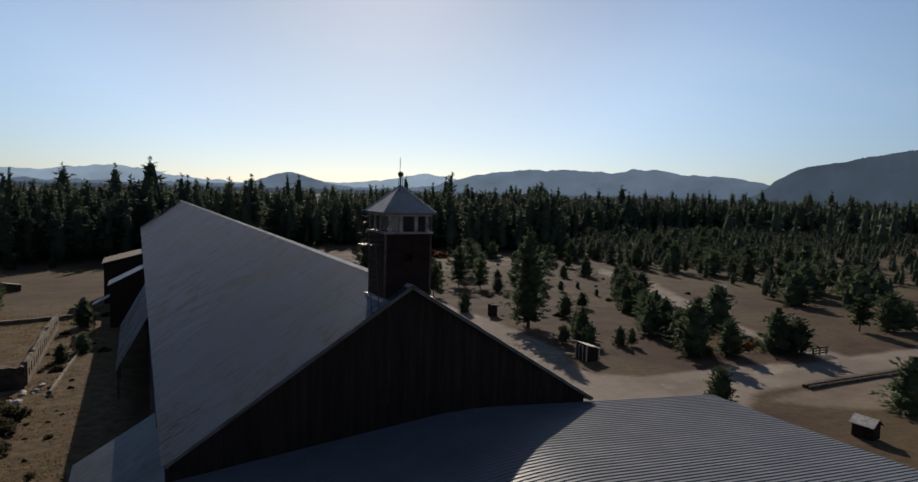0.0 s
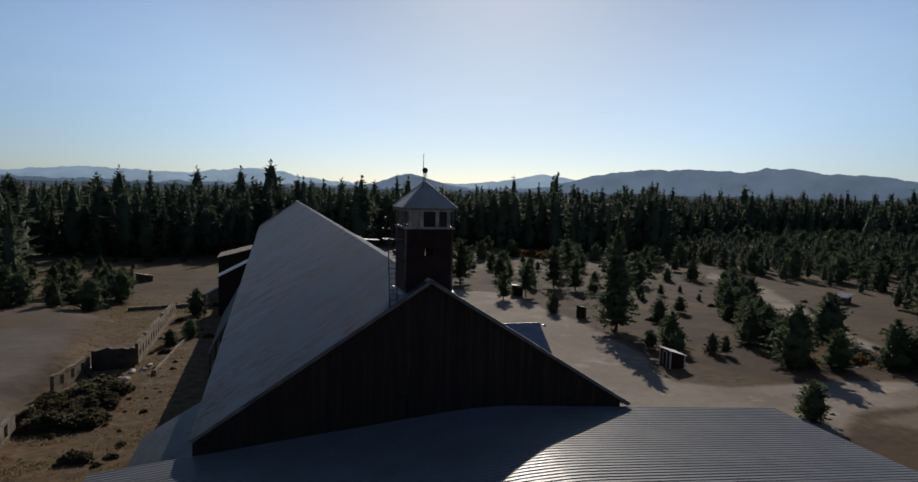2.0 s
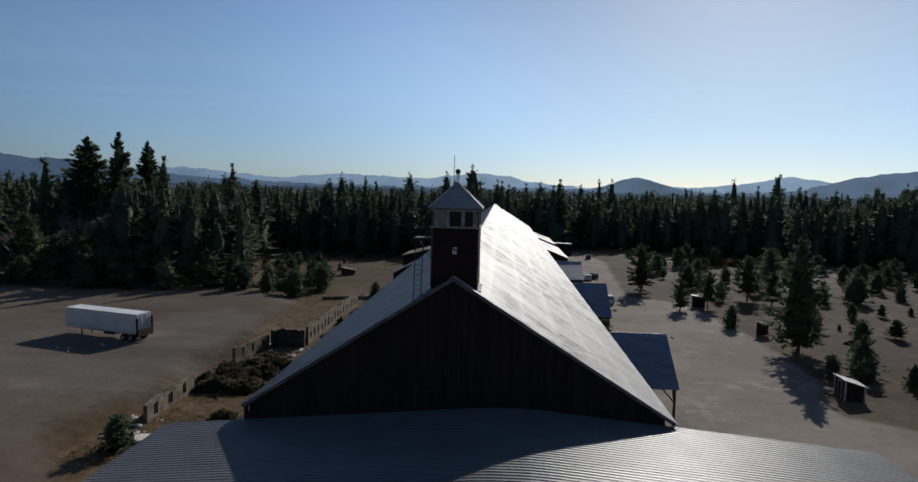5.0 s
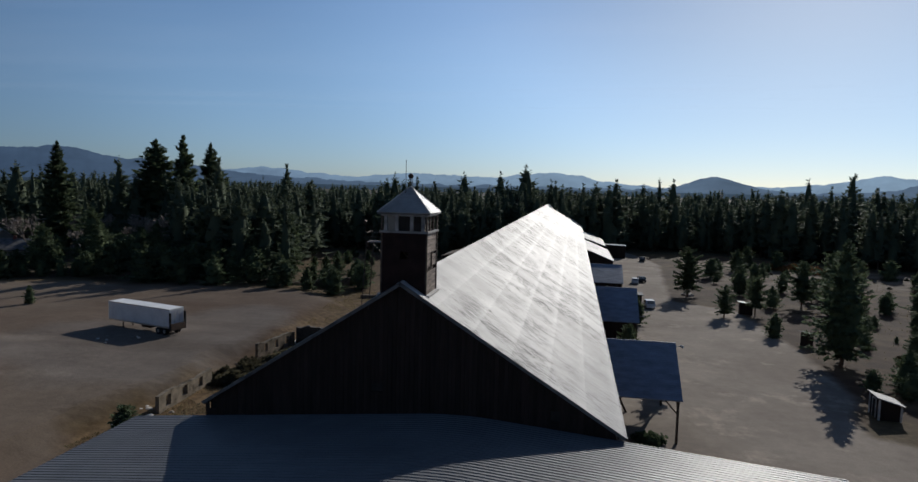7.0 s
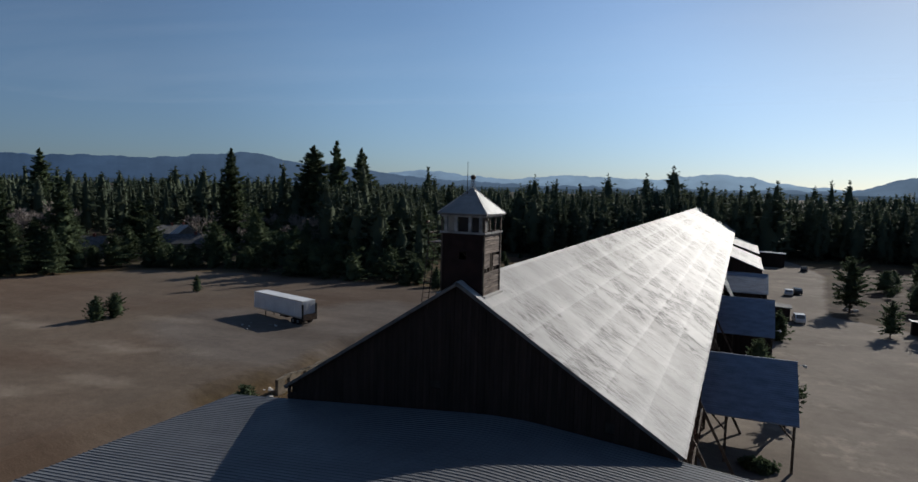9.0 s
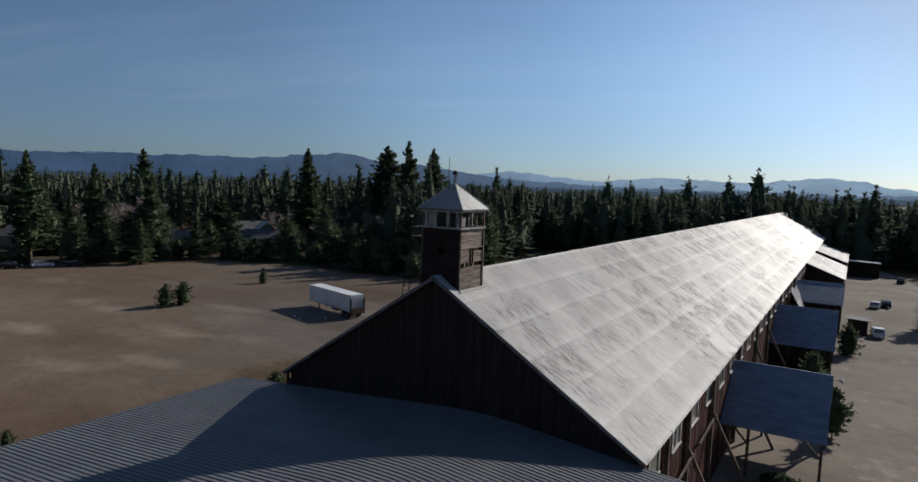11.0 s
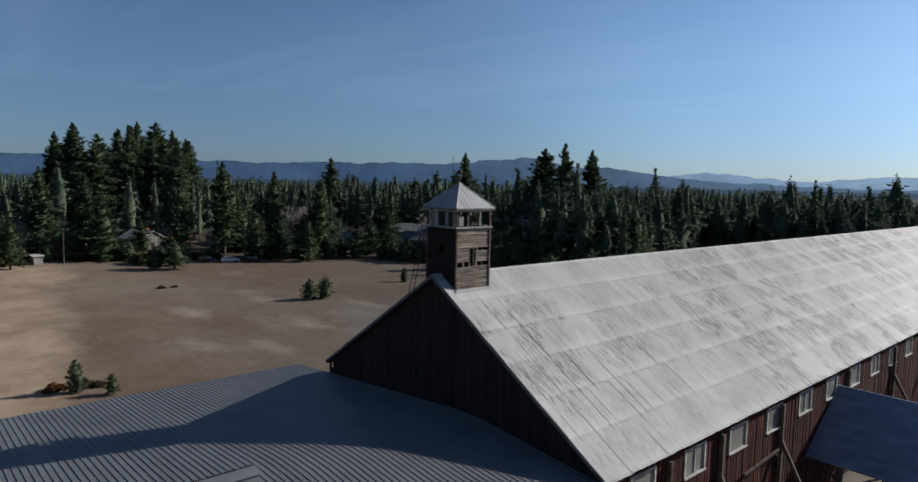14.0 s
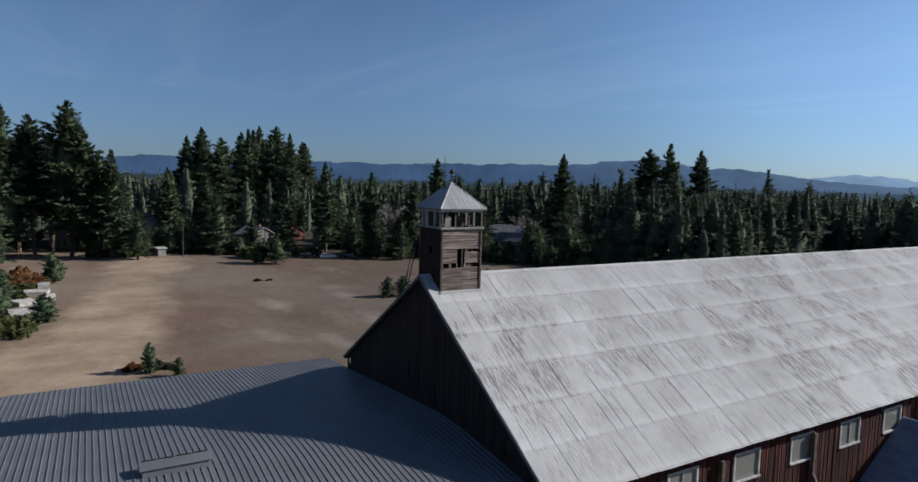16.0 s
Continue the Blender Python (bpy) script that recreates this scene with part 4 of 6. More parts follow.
for k in range(3):
    xa = -TX + 2 * TX * k / 3
    part("south_sash", Geo().box(xa + 0.12, xa + 0.80, TY0 + 0.06, TY0 + 0.08, Z_SILL + 0.06, Z_EAVE - 0.2), GLASS if k == 0 else DARK_VOID, tower)
part("hanging_shutter", Geo().box(TX - 0.10, TX - 0.06, 0.98, 1.36, Z_SILL + 0.1, Z_EAVE - 0.42), TOWER_TRIM, tower)
part("inner_crate", Geo().box(0.1, 0.9, 1.9, 2.5, Z_SILL - 0.05, Z_SILL + 0.7), TIMBER, tower)

RO = 1.60
corners = [Vector((-RO, TC - RO, Z_EAVE)), Vector((RO, TC - RO, Z_EAVE)), Vector((RO, TC + RO, Z_EAVE)), Vector((-RO, TC + RO, Z_EAVE))]
peak = Vector((0, TC, Z_TOP))
for i in range(4):
    a, b = corners[i], corners[(i + 1) % 4]
    out = (b - a).cross(peak - a).normalized() * 0.03
    face = part("roof_face", Geo().add([a, b, peak, a + out, b + out, peak + out], [(0, 2, 1), (3, 4, 5), (0, 1, 4, 3), (1, 2, 5, 4), (2, 0, 3, 5)]), TOWER_ROOF, tower, "weathered sheet metal")
    for k in range(1, 9):
        f = k / 9
        p = a.lerp(b, f)
        up = min(f, 1 - f) * 2
        q = p + ((peak - (a + b) / 2) * up)
        part("seam", Geo().tube(p + out, q + out, 0.007, n=4), TOWER_ROOF, face)
    part("hip_cap", Geo().tube(a + Vector((0, 0, 0.03)), peak + Vector((0, 0, 0.04)), 0.05, 0.04, 6), ROOF_OLD, tower, "pale metal hip cap")
part("fascia", Geo().box(-RO, RO, TC - RO, TC - RO + 0.05, Z_EAVE - 0.09, Z_EAVE).box(-RO, RO, TC + RO - 0.05, TC + RO, Z_EAVE - 0.09, Z_EAVE)
     .box(-RO, -RO + 0.05, TC - RO + 0.05, TC + RO - 0.05, Z_EAVE - 0.09, Z_EAVE).box(RO - 0.05, RO, TC - RO + 0.05, TC + RO - 0.05, Z_EAVE - 0.09, Z_EAVE), TRIM_GREY, tower)
part("ceiling", Geo().box(-RO + 0.06, RO - 0.06, TC - RO + 0.06, TC + RO - 0.06, Z_EAVE - 0.05, Z_EAVE - 0.02), TIMBER, tower)
for sx, y0, y1 in ((1, TY0 - 0.1, TY1 + 0.1), (-1, TY0 - 0.1, TY1 + 0.1)):
    zz = tower_base(TX + 0.06) + 0.10
    part("flashing", Geo().box(sx * TX - 0.02 + sx * 0.09 - 0.12, sx * TX + sx * 0.09 + 0.14, y0, y1, zz - 0.12, zz + 0.03), ROOF_OLD, tower, "pale metal base flashing")
# siren ball on the peak and a thin mast
siren = thing("siren_ball", "dark round siren on a short pole on the tower peak", "siren")
part("pole", Geo().tube((0, TC, Z_TOP - 0.05), (0, TC, Z_TOP + 0.55), 0.035), IRON, siren)
sb = bmesh.new()
bmesh.ops.create_uvsphere(sb, u_segments=18, v_segments=12, radius=0.165, matrix=pose(0, TC, Z_TOP + 0.66))
me = bpy.data.meshes.new("ball")
sb.to_mesh(me)
sb.free()
part("ball", me, IRON, siren)
part("collar", Geo().tube((0, TC, Z_TOP + 0.46), (0, TC, Z_TOP + 0.52), 0.11, n=14), CHROME, siren)
for a in (-0.10, 0.10):
    part("bracket", Geo().tube((a * 1.3, TC, Z_TOP + 0.02), (a, TC, Z_TOP + 0.52), 0.016, n=6), IRON, siren)
mast = thing("antenna_mast", "thin metal mast fixed to the tower roof", "antenna")
part("rod", Geo().tube((-0.2, TC - 0.4, Z_TOP - 0.42), (-0.2, TC - 0.4, Z_TOP + 1.62), 0.022, 0.015, 6), IRON, mast)

# ladder and small platform on the west side of the tower
ladder = thing("platform_ladder", "rusty iron ladder with a small railed platform beside the tower", "ladder")
LY = 1.05
for q in (-2.42, -1.98):
    part("stile", Geo().tube((q + 0.06, 0.0, 16.55), (q + 0.06, 0.9, 20.6), 0.028, n=6), IRON, ladder)
for k in range(13):
    part("rung", Geo().tube((-2.36, 0.078 + k * 0.0644, 16.9 + k * 0.29), (-1.92, 0.078 + k * 0.0644, 16.9 + k * 0.29), 0.016, n=6), IRON, ladder)
part("platform", Geo().box(-2.5, -TX, LY + 0.05, LY + 1.3, 20.45, 20.52), IRON, ladder)
for a, b in (((-2.5, LY + 0.05, 20.5), (-2.5, LY + 0.05, 21.45)), ((-2.5, LY + 1.3, 20.5), (-2.5, LY + 1.3, 21.45)), ((-1.9, LY + 1.3, 20.5), (-1.9, LY + 1.3, 21.3)),
             ((-2.5, LY + 0.05, 21.1), (-2.5, LY + 1.3, 21.1)), ((-2.5, LY + 1.3, 21.1), (-TX, LY + 1.3, 21.1)), ((-2.5, LY + 0.1, 20.45), (-TX, LY + 0.1, 19.2)), ((-2.5, LY + 1.2, 20.45), (-TX, LY + 1.2, 19.2)),
             ((-2.5, LY + 0.05, 20.8), (-TX, LY + 0.05, 20.8)), ((-2.5, LY + 0.05, 21.1), (-TX, LY + 0.05, 21.1))):
    part("rail", Geo().tube(a, b, 0.022, n=6), IRON, ladder)
lamp = thing("yard_lamp", "small old floodlight on the platform rail", "lamp")
part("lamp_pole", Geo().tube((-2.5, LY + 0.05, 21.45), (-2.5, LY + 0.05, 21.75), 0.02, n=6), IRON, lamp)
part("lamp_head", Geo().tube((-2.5, LY + 0.15, 21.8), (-2.5, LY - 0.12, 21.72), 0.05, 0.11, 10), IRON, lamp)


# ---- loading canopies along the sunny side: small gable roofs across the wall ----
def canopy(name, y_ridge, z_ridge, half, drop, x_out, label, skirt=False, roof=None):
    root = thing(name, label, "canopy", "loading canopies")
    x0 = WALL_X + 0.06
    for s in (-1, 1):
        poly = [(0, y_ridge, z_ridge), (0, y_ridge + s * half, z_ridge - drop), (0, y_ridge + s * half, z_ridge - drop - 0.1), (0, y_ridge, z_ridge - 0.1)]
        part("roof_slope", Geo().prism(poly, (x0, 0, 0), (x_out, 0, 0)), roof or CANOPY, root, "dull blue-grey sheet metal")
        for x in (x0 + 2.2, x_out - 0.35):
            y = y_ridge + s * (half - 0.4)
            part("post", Geo().beam((x, y, 0), (x, y, z_ridge - drop + 0.12), 0.22, 0.22), TIMBER, root)
            part("brace", Geo().beam((x, y, z_ridge - drop - 1.5), (x - 1.4, y, z_ridge - drop + 0.05), 0.12, 0.14), TIMBER, root)
            part("brace", Geo().beam((x, y, z_ridge - drop - 1.7), (x, y - s * 1.6, z_ridge - drop + 1.0), 0.12, 0.14), TIMBER, root)
        part("header", Geo().beam((x0, y_ridge + s * (half - 0.4), z_ridge - drop + 0.05), (x_out - 0.1, y_ridge + s * (half - 0.4), z_ridge - drop + 0.05), 0.18, 0.24), TIMBER, root)
    part("ridge_cap", Geo().box(x0, x_out + 0.02, y_ridge - 0.07, y_ridge + 0.04, z_ridge - 0.06, z_ridge + 0.004), roof or CANOPY, root)
    if skirt:
        part("end_wall", Geo().box(x0, x_out - 0.3, y_ridge - half + 0.55, y_ridge - half + 0.65, 0, z_ridge - drop - 0.05), DARK_BOARD, root)
        part("end_gable", Geo().prism([(0, y_ridge - half + 0.6, 0), (0, y_ridge + half - 0.6, 0), (0, y_ridge + half - 0.6, z_ridge - drop + 0.25), (0, y_ridge, z_ridge - 0.12), (0, y_ridge - half + 0.6, z_ridge - drop + 0.25)],
                                      (x_out - 0.5, 0, 0), (x_out - 0.4, 0, 0)), DARK_BOARD, root)
    return root


canopy("loading_canopy", 31.5, 8.57, 5.9, 4.2, 20.7, "dull blue-grey metal canopy on braced timber posts beside the barn")
canopy("loading_canopy", 68.4, 8.57, 6.4, 4.3, 20.3, "dull blue-grey metal canopy with dark walled end beside the barn", True)
canopy("loading_canopy", 104.0, 8.2, 6.0, 3.2, 20.6, "dark walled canopy with a pale steel roof beside the barn", True)
for y, z, xx in ((31.4, 8.2, 20.95), (62.2, 5.2, 20.5)):
    fl = thing("wall_floodlight", "small white floodlight on a canopy end", "lamp")
    part("arm", Geo().tube((xx - 0.25, y, z), (xx + 0.25, y, z + 0.05), 0.03, n=6), CHROME, fl)
    part("head", Geo().tube((xx + 0.2, y, z + 0.08), (xx + 0.5, y, z - 0.05), 0.10, 0.16, 10), WHITE_PAINT, fl)

# lean-to roofs along both sides
def lean_to(name, s, y0, y1, z_in, x_out, z_out, label, wall=True, mat=None):
    root = thing(name, label, "lean-to")
    x_in = s * (WALLS[s] + 0.10)
    poly = [(x_in, 0, z_in), (s * x_out, 0, z_out), (s * x_out, 0, z_out - 0.12), (x_in, 0, z_in - 0.12)]
    part("roof", Geo().prism(poly, (0, y0, 0), (0, y1, 0)), mat or ROOF_OLD, root, "sheet metal roof")
    if wall:
        part("outer_wall", Geo().box(min(s * (x_out - 0.4), s * (x_out - 0.3)), max(s * (x_out - 0.4), s * (x_out - 0.3)), y0 + 0.3, y1 - 0.3, 0, z_out), DARK_BOARD, root)
        xa, xb = s * (WALLS[s] + 0.1), s * (x_out - 0.4)
        for y in (y0 + 0.3, y1 - 0.4):
            part("end_wall", Geo().prism([(xa, y, 0), (xb, y, 0), (xb, y, z_out - 0.05), (xa, y, z_in - 0.15)], (0, 0, 0), (0, 0.1, 0)), DARK_BOARD, root)
    else:
        for k in range(4):
            y = y0 + 0.5 + k * (y1 - y0 - 1.0) / 3
            part("post", Geo().beam((s * (x_out - 0.3), y, 0), (s * (x_out - 0.3), y, z_out), 0.2, 0.2), TIMBER, root)
    return root


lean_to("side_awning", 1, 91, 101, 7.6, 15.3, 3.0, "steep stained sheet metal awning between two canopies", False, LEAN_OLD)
lean_to("side_lean_to", 1, 128, 160, 9.3, 20.5, 6.3, "sunlit sheet metal lean-to along the barn wall")
lean_to("side_lean_to", 1, 168, 200, 9.3, 20.5, 6.5, "sunlit sheet metal lean-to along the barn wall")
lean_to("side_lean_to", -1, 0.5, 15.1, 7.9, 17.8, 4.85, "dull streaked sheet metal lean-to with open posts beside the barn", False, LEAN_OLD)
lean_to("side_lean_to", -1, 44, 70, 9.6, 16.1, 3.2, "steep sheet metal awning beside the barn", False, ROOF_SHADED)
lean_to("side_lean_to", -1, 84, 90, 9.9, 18.2, 7.0, "dark board lean-to shed with a pale sheet roof", mat=ROOF_SHADED)
low = thing("side_porch", "small low pale sheet roof on posts beside the lean-to", "lean-to")
part("roof", Geo().prism([(-18.0, 0, 5.15), (-20.4, 0, 3.9), (-20.4, 0, 3.8), (-18.0, 0, 5.05)], (0, 84, 0), (0, 87, 0)), ROOF_SHADED, low)
for y in (84.2, 86.8):
    part("post", Geo().beam((-20.2, y, 0), (-20.2, y, 3.9), 0.16, 0.16), TIMBER, low)
lean_to("side_lean_to", -1, 108, 119, 9.9, 20.0, 8.0, "dark board lean-to shed with a dark roof", mat=TIMBER)


# ---- trees ----
def crown_arrays(seed, h, radius, base, whorls, arms, sprays, size, power=0.7, ragged=0.2, core=0.4, upturn=0.5):
    """A conifer's crown: whorls of limbs, each a flat fan of needle sprays, round a thin closed inner mass. Returns points and triangles."""
    r = np.random.default_rng(seed)
    ph = r.uniform(0, 6.28, 6)

    def girth(f, a):
        body = np.clip(f / 0.14 + 0.35, 0, 1) ** 0.6 * (1 - np.clip(f, 0, 1) ** power)
        return radius * body * (1 + ragged * (np.sin(a + ph[0] + 5 * f) + 0.8 * np.sin(2 * a + ph[1] - 9 * f)) * np.sin(17 * f + ph[2]))

    nb = whorls * arms
    f = np.repeat((np.arange(whorls) + r.uniform(0.1, 0.9, whorls)) / whorls, arms) + r.normal(0, 0.4 / whorls, nb)
    f = np.clip(f, 0, 0.99)
    a = r.uniform(0, 2 * np.pi, nb)
    L = girth(f, a) * r.uniform(1 - 2.2 * ragged, 1.12, nb) * np.where(r.random(nb) < 0.10, 0.45, 1.0) + 0.004 * h
    rise = -0.28 + (0.28 + upturn) * f + r.normal(0, 0.10, nb)
    f, a, L, rise = (np.repeat(q, sprays) for q in (f, a, L, rise))
    n = len(f)
    t = 0.18 + 0.82 * r.uniform(0, 1, n) ** 0.7
    fan = r.uniform(-1, 1, n)
    out, side = np.stack([np.cos(a), np.sin(a), rise], 1), np.stack([-np.sin(a), np.cos(a), np.zeros(n)], 1)
    c = out * (L * t)[:, None] + side * (fan * 0.42 * L * (1.2 - t))[:, None]
    c[:, 2] += h * (base + (1 - base) * f) + 0.10 * L * t * t + r.normal(0, 0.22 * size, n)
    d = out + side * (0.8 * fan)[:, None] + r.normal(0, 0.35, (n, 3)) + np.array([0, 0, 0.12])
    d /= np.linalg.norm(d, axis=1)[:, None]
    w = np.cross(d, np.array([0, 0, 1.0]) + r.normal(0, 0.65, (n, 3)))
    w /= np.linalg.norm(w, axis=1)[:, None]
    s = (size * r.uniform(0.65, 1.3, n) * (0.32 + 0.68 * np.clip((1 - f) * 2.2, 0, 1)))[:, None]
    v = np.stack([c + d * s, c - d * s * 0.55 + w * s * 0.48, c - d * s * 0.55 - w * s * 0.48], 1).reshape(-1, 3)
    # the inner mass
    tiers, seg = 5, 6
    rings = []
    for k in range(tiers + 1):
        g = 0.02 + 0.9 * k / tiers
        b = 2 * np.pi * (np.arange(seg) + 0.5 * (k % 2)) / seg
        rr = girth(np.full(seg, g), b) * core * r.uniform(0.8, 1.1, seg)
        rings.append(np.stack([rr * np.cos(b), rr * np.sin(b), np.full(seg, h * (base + (1 - base) * g))], 1))
    m, k = len(v), np.arange(seg)
    tris = [np.arange(m).reshape(-1, 3)]
    for q in range(tiers):
        p0, p1 = m + q * seg + k, m + q * seg + (k + 1) % seg
        tris += [np.stack([p0, p1, p0 + seg], 1), np.stack([p1, p1 + seg, p0 + seg], 1)]
    return np.concatenate([v] + rings), np.concatenate(tris)


def trunk_arrays(seed, h, r0, base, limbs=6, n=7):
    r = random.Random(seed)
    g = Geo()
    pts = [Vector((0, 0, -0.3))]
    for k in range(1, 6):
        pts.append(Vector((r.uniform(-1, 1) * 0.012 * h, r.uniform(-1, 1) * 0.012 * h, h * 0.9 * k / 5)))
    for k in range(5):
        g.tube(pts[k], pts[k + 1], r0 * (1 - 0.19 * k), r0 * (1 - 0.19 * (k + 1)), n)
    for _ in range(limbs):
        f = base * r.uniform(0.55, 1.3) + 0.05
        a, L = r.uniform(0, 6.28), h * r.uniform(0.05, 0.11)
        p = Vector((0, 0, h * min(f, 0.9)))
        g.tube(p, p + Vector((math.cos(a) * L, math.sin(a) * L, -0.12 * L)), r0 * 0.22, r0 * 0.06, 5)
    return g


PROTO = {}


def tree_meshes(kind):
    """Crown and trunk meshes of a kind, some variants each."""
    if kind in PROTO:
        return PROTO[kind]
    made = []
    for k in range(4):
        if kind == "young":
            h, v = 6.0, crown_arrays(10 + k, 6.0, 2.15 + 0.15 * k, (0.02, 0.08, 0.14, 0.04)[k], 15, 9, 13, 0.33, power=(2.8, 3.4, 2.4, 2.0)[k], ragged=0.17, core=0.62, upturn=0.7)
            t = trunk_arrays(10 + k, h, 0.12, 0.1, 3, 5)
        elif kind == "pine":
            h, v = 20.0, crown_arrays(30 + k, 20.0, 5.0 + 0.3 * k, (0.06, 0.09, 0.04, 0.12)[k], 32, 7, 25, 0.52, power=(2.2, 1.9, 1.6, 2.6)[k], ragged=0.22, core=0.46)
            t = trunk_arrays(30 + k, h, 0.36, 0.2, 10)
        elif kind == "tall":
            h, v = 38.0, crown_arrays(50 + k, 38.0, 5.5 + 0.4 * k, (0.12, 0.20, 0.15, 0.30)[k], 44, 6, 18, 0.98, power=(1.9, 2.2, 1.7, 2.5)[k], ragged=0.2, core=0.5)
            t = trunk_arrays(50 + k, h, 0.5, 0.25, 10, 6)
        elif kind == "round":
            h, v = 11.0, crown_arrays(70 + k, 11.0, 3.3 + 0.2 * k, (0.20, 0.16, 0.24, 0.18)[k], 18, 8, 24, 0.42, power=(3.0, 2.4, 3.6, 2.8)[k], ragged=0.24, core=0.36, upturn=0.9)
            t = trunk_arrays(70 + k, h, 0.2, 0.25, 10, 6)
        me = tri_mesh("crown", *v)
        me.materials.append(NEEDLES)
        tm = t.mesh("trunk")
        tm.materials.append(BARK)
        made.append((h, me, tm))
    PROTO[kind] = made
    return made


tr = random.Random(21)
TREE_TEXT = {"young": ("young bushy green pine growing in dry ground", "pine", "young pines"),
             "pine": ("tall full dark green pine with a dark trunk", "pine", "pines"),
             "round": ("round-topped open pine with a bare lower trunk", "pine", "round pines"),
             "tall": ("very tall dark conifer at the edge of the field", "conifer", "tall conifers")}


def tree(kind, x, y, height, wide=1.0, label=""):
    h, crown, trunk = tr.choice(tree_meshes(kind))
    text, cat, group = TREE_TEXT[kind]
    k = height / h * (0.9 if kind == "young" else 1.0)
    wide *= 1.12 if kind == "young" else 1.0
    root = thing("pine_tree" if kind != "tall" else "conifer_tree", label or text, cat, group)
    root.matrix_basis = Matrix.LocRotScale((x, y, float(bank(x, y))), Euler((tr.gauss(0, 0.015), tr.gauss(0, 0.015), tr.uniform(0, 6.28))), (k * wide, k * wide, k))
    part("trunk", trunk, None, root)
    part("crown", crown, None, root)
    return root


# the big pine by the yard and single trees that stand apart
tree("pine", 47.9, 60.6, 18.0, 0.98, "tall full dark pine at the edge of the gravel yard")
tree("round", 36.4, 116.0, 11.5, 1.1, "round full pine on an island in the gravel yard")
for x, y, h, w in ((46.2, 17.4, 4.8, 1.05), (20.9, 40.9, 5.7, 0.72), (18.2, 56.4, 5.6, 0.8), (21.8, 81.0, 5.8, 0.8), (64.3, 6.4, 7.2, 1.1), (61.2, 35.2, 9.8, 0.95), (66.5, 33.2, 6.3, 1.0), (75.0, 31.4, 7.8, 1.0), (77.6, 29.8, 6.2, 1.15), (80.5, 48.0, 9.0, 1.1), 
                   (110.5, 34.4, 7.0, 1.1), (113.5, 33.0, 6.4, 1.2), (59.9, 170, 7.5, 1), (52.0, 107.3, 5.2, 0.9), (61.1, 130.4, 5.5, 0.9), (54.4, 143.6, 5.6, 1.1), (48.5, 151.3, 6.4, 1.2), (43.9, 77.3, 4.6, 1.0),
                   (51.3, 49.8, 6.0, 0.9), (50.0, 46.2, 3.6, 1.2), (52.3, 52.8, 4.6, 0.7), (46.9, 48.6, 3.2, 1.1), (54.6, 44.3, 3.4, 1.0), (56.2, 43.2, 3.2, 0.8), (50.9, 156, 6.0, 1.1)):
    tree("young", x, y, h, w)
for x, y, h, w in ((39.3, 92.8, 6.4, 1.15), (45.9, 96.4, 7.6, 0.95), (58.3, 108.4, 10.0, 1.1), (61.5, 103.0, 7.5, 1.1), (70.8, 126.5, 10.5, 1.0), (104.8, 36.5, 7.4, 1.05), (111.0, 34.6, 7.2, 1.1)):
    tree("round", x, y, h, w)
# field and yard edges
for x, y, h, w in ((-75.3, 31.6, 4.4, 0.95), (-75, 34.7, 4.4, 1.0), (-83.3, 59.2, 3.6, 0.8), (-43.0, -11.6, 3.8, 0.72), (-40.0, -8.9, 2.4, 0.85), (-36.4, -7.9, 1.9, 0.9), (-23.0, 64.0, 2.6, 1.3), (-21.8, 86.5, 5.4, 0.9), (-20.8, 68.5, 3.2, 1.2),
                   (-30.4, 15.2, 3.4, 1.25), (-116.2, -23.5, 6.4, 1.0), (-114.0, -23.0, 5.0, 1.0), (-76.2, -23.0, 4.6, 1.3), (-128.7, 24.4, 7.5, 1.15), (-131.5, 21.0, 6.0, 1.2)):
    tree("young", x, y, h, w, "small dark pine standing on bare ground")


def scatter(kind, count, outline, h0, h1, seed, gap=3.0, wide=(0.85, 1.2)):
    r = random.Random(seed)
    xs, ys = [p[0] for p in outline], [p[1] for p in outline]
    done = []
    for _ in range(count * 40):
        if len(done) >= count:
            break
        x, y = r.uniform(min(xs), max(xs)), r.uniform(min(ys), max(ys))
        if soft_mask(np.array([x]), np.array([y]), outline, 0.01)[0] < 0.5 or any(math.hypot(x - a, y - b) < gap for a, b in done):
            continue
        done.append((x, y))
        tree(kind, x, y, r.uniform(h0, h1), r.uniform(*wide))


scatter("young", 22, [(60, 40), (66, 38), (73, 52), (88, 72), (96, 84), (88, 86), (68, 56)], 3.2, 6.8, 3, 2.6)
scatter("young", 16, [(88, 76), (98, 82), (112, 118), (118, 160), (100, 170), (94, 110)], 4.0, 8.5, 4, 3.2)
scatter("young", 34, [(112, 50), (122, 46), (180, 60), (210, 130), (160, 140), (124, 78)], 5.0, 10.0, 5, 3.6)
scatter("young", 46, [(120, 100), (200, 140), (280, 190), (250, 240), (170, 230), (120, 160)], 5.0, 11.0, 6, 4.0)
scatter("young", 22, [(46, 105), (90, 108), (100, 150), (90, 180), (56, 190), (46, 140)], 2.5, 8.5, 7, 5.0)
scatter("young", 18, [(55, 62), (86, 84), (92, 130), (70, 120), (56, 90)], 1.2, 5.0, 8, 3.5)
scatter("young", 14, [(-54.4, 88.1), (-42.4, 88.1), (-30, 104), (-28, 112), (-52, 118), (-58.1, 99.2)], 4.5, 8.0, 9, 3.0)
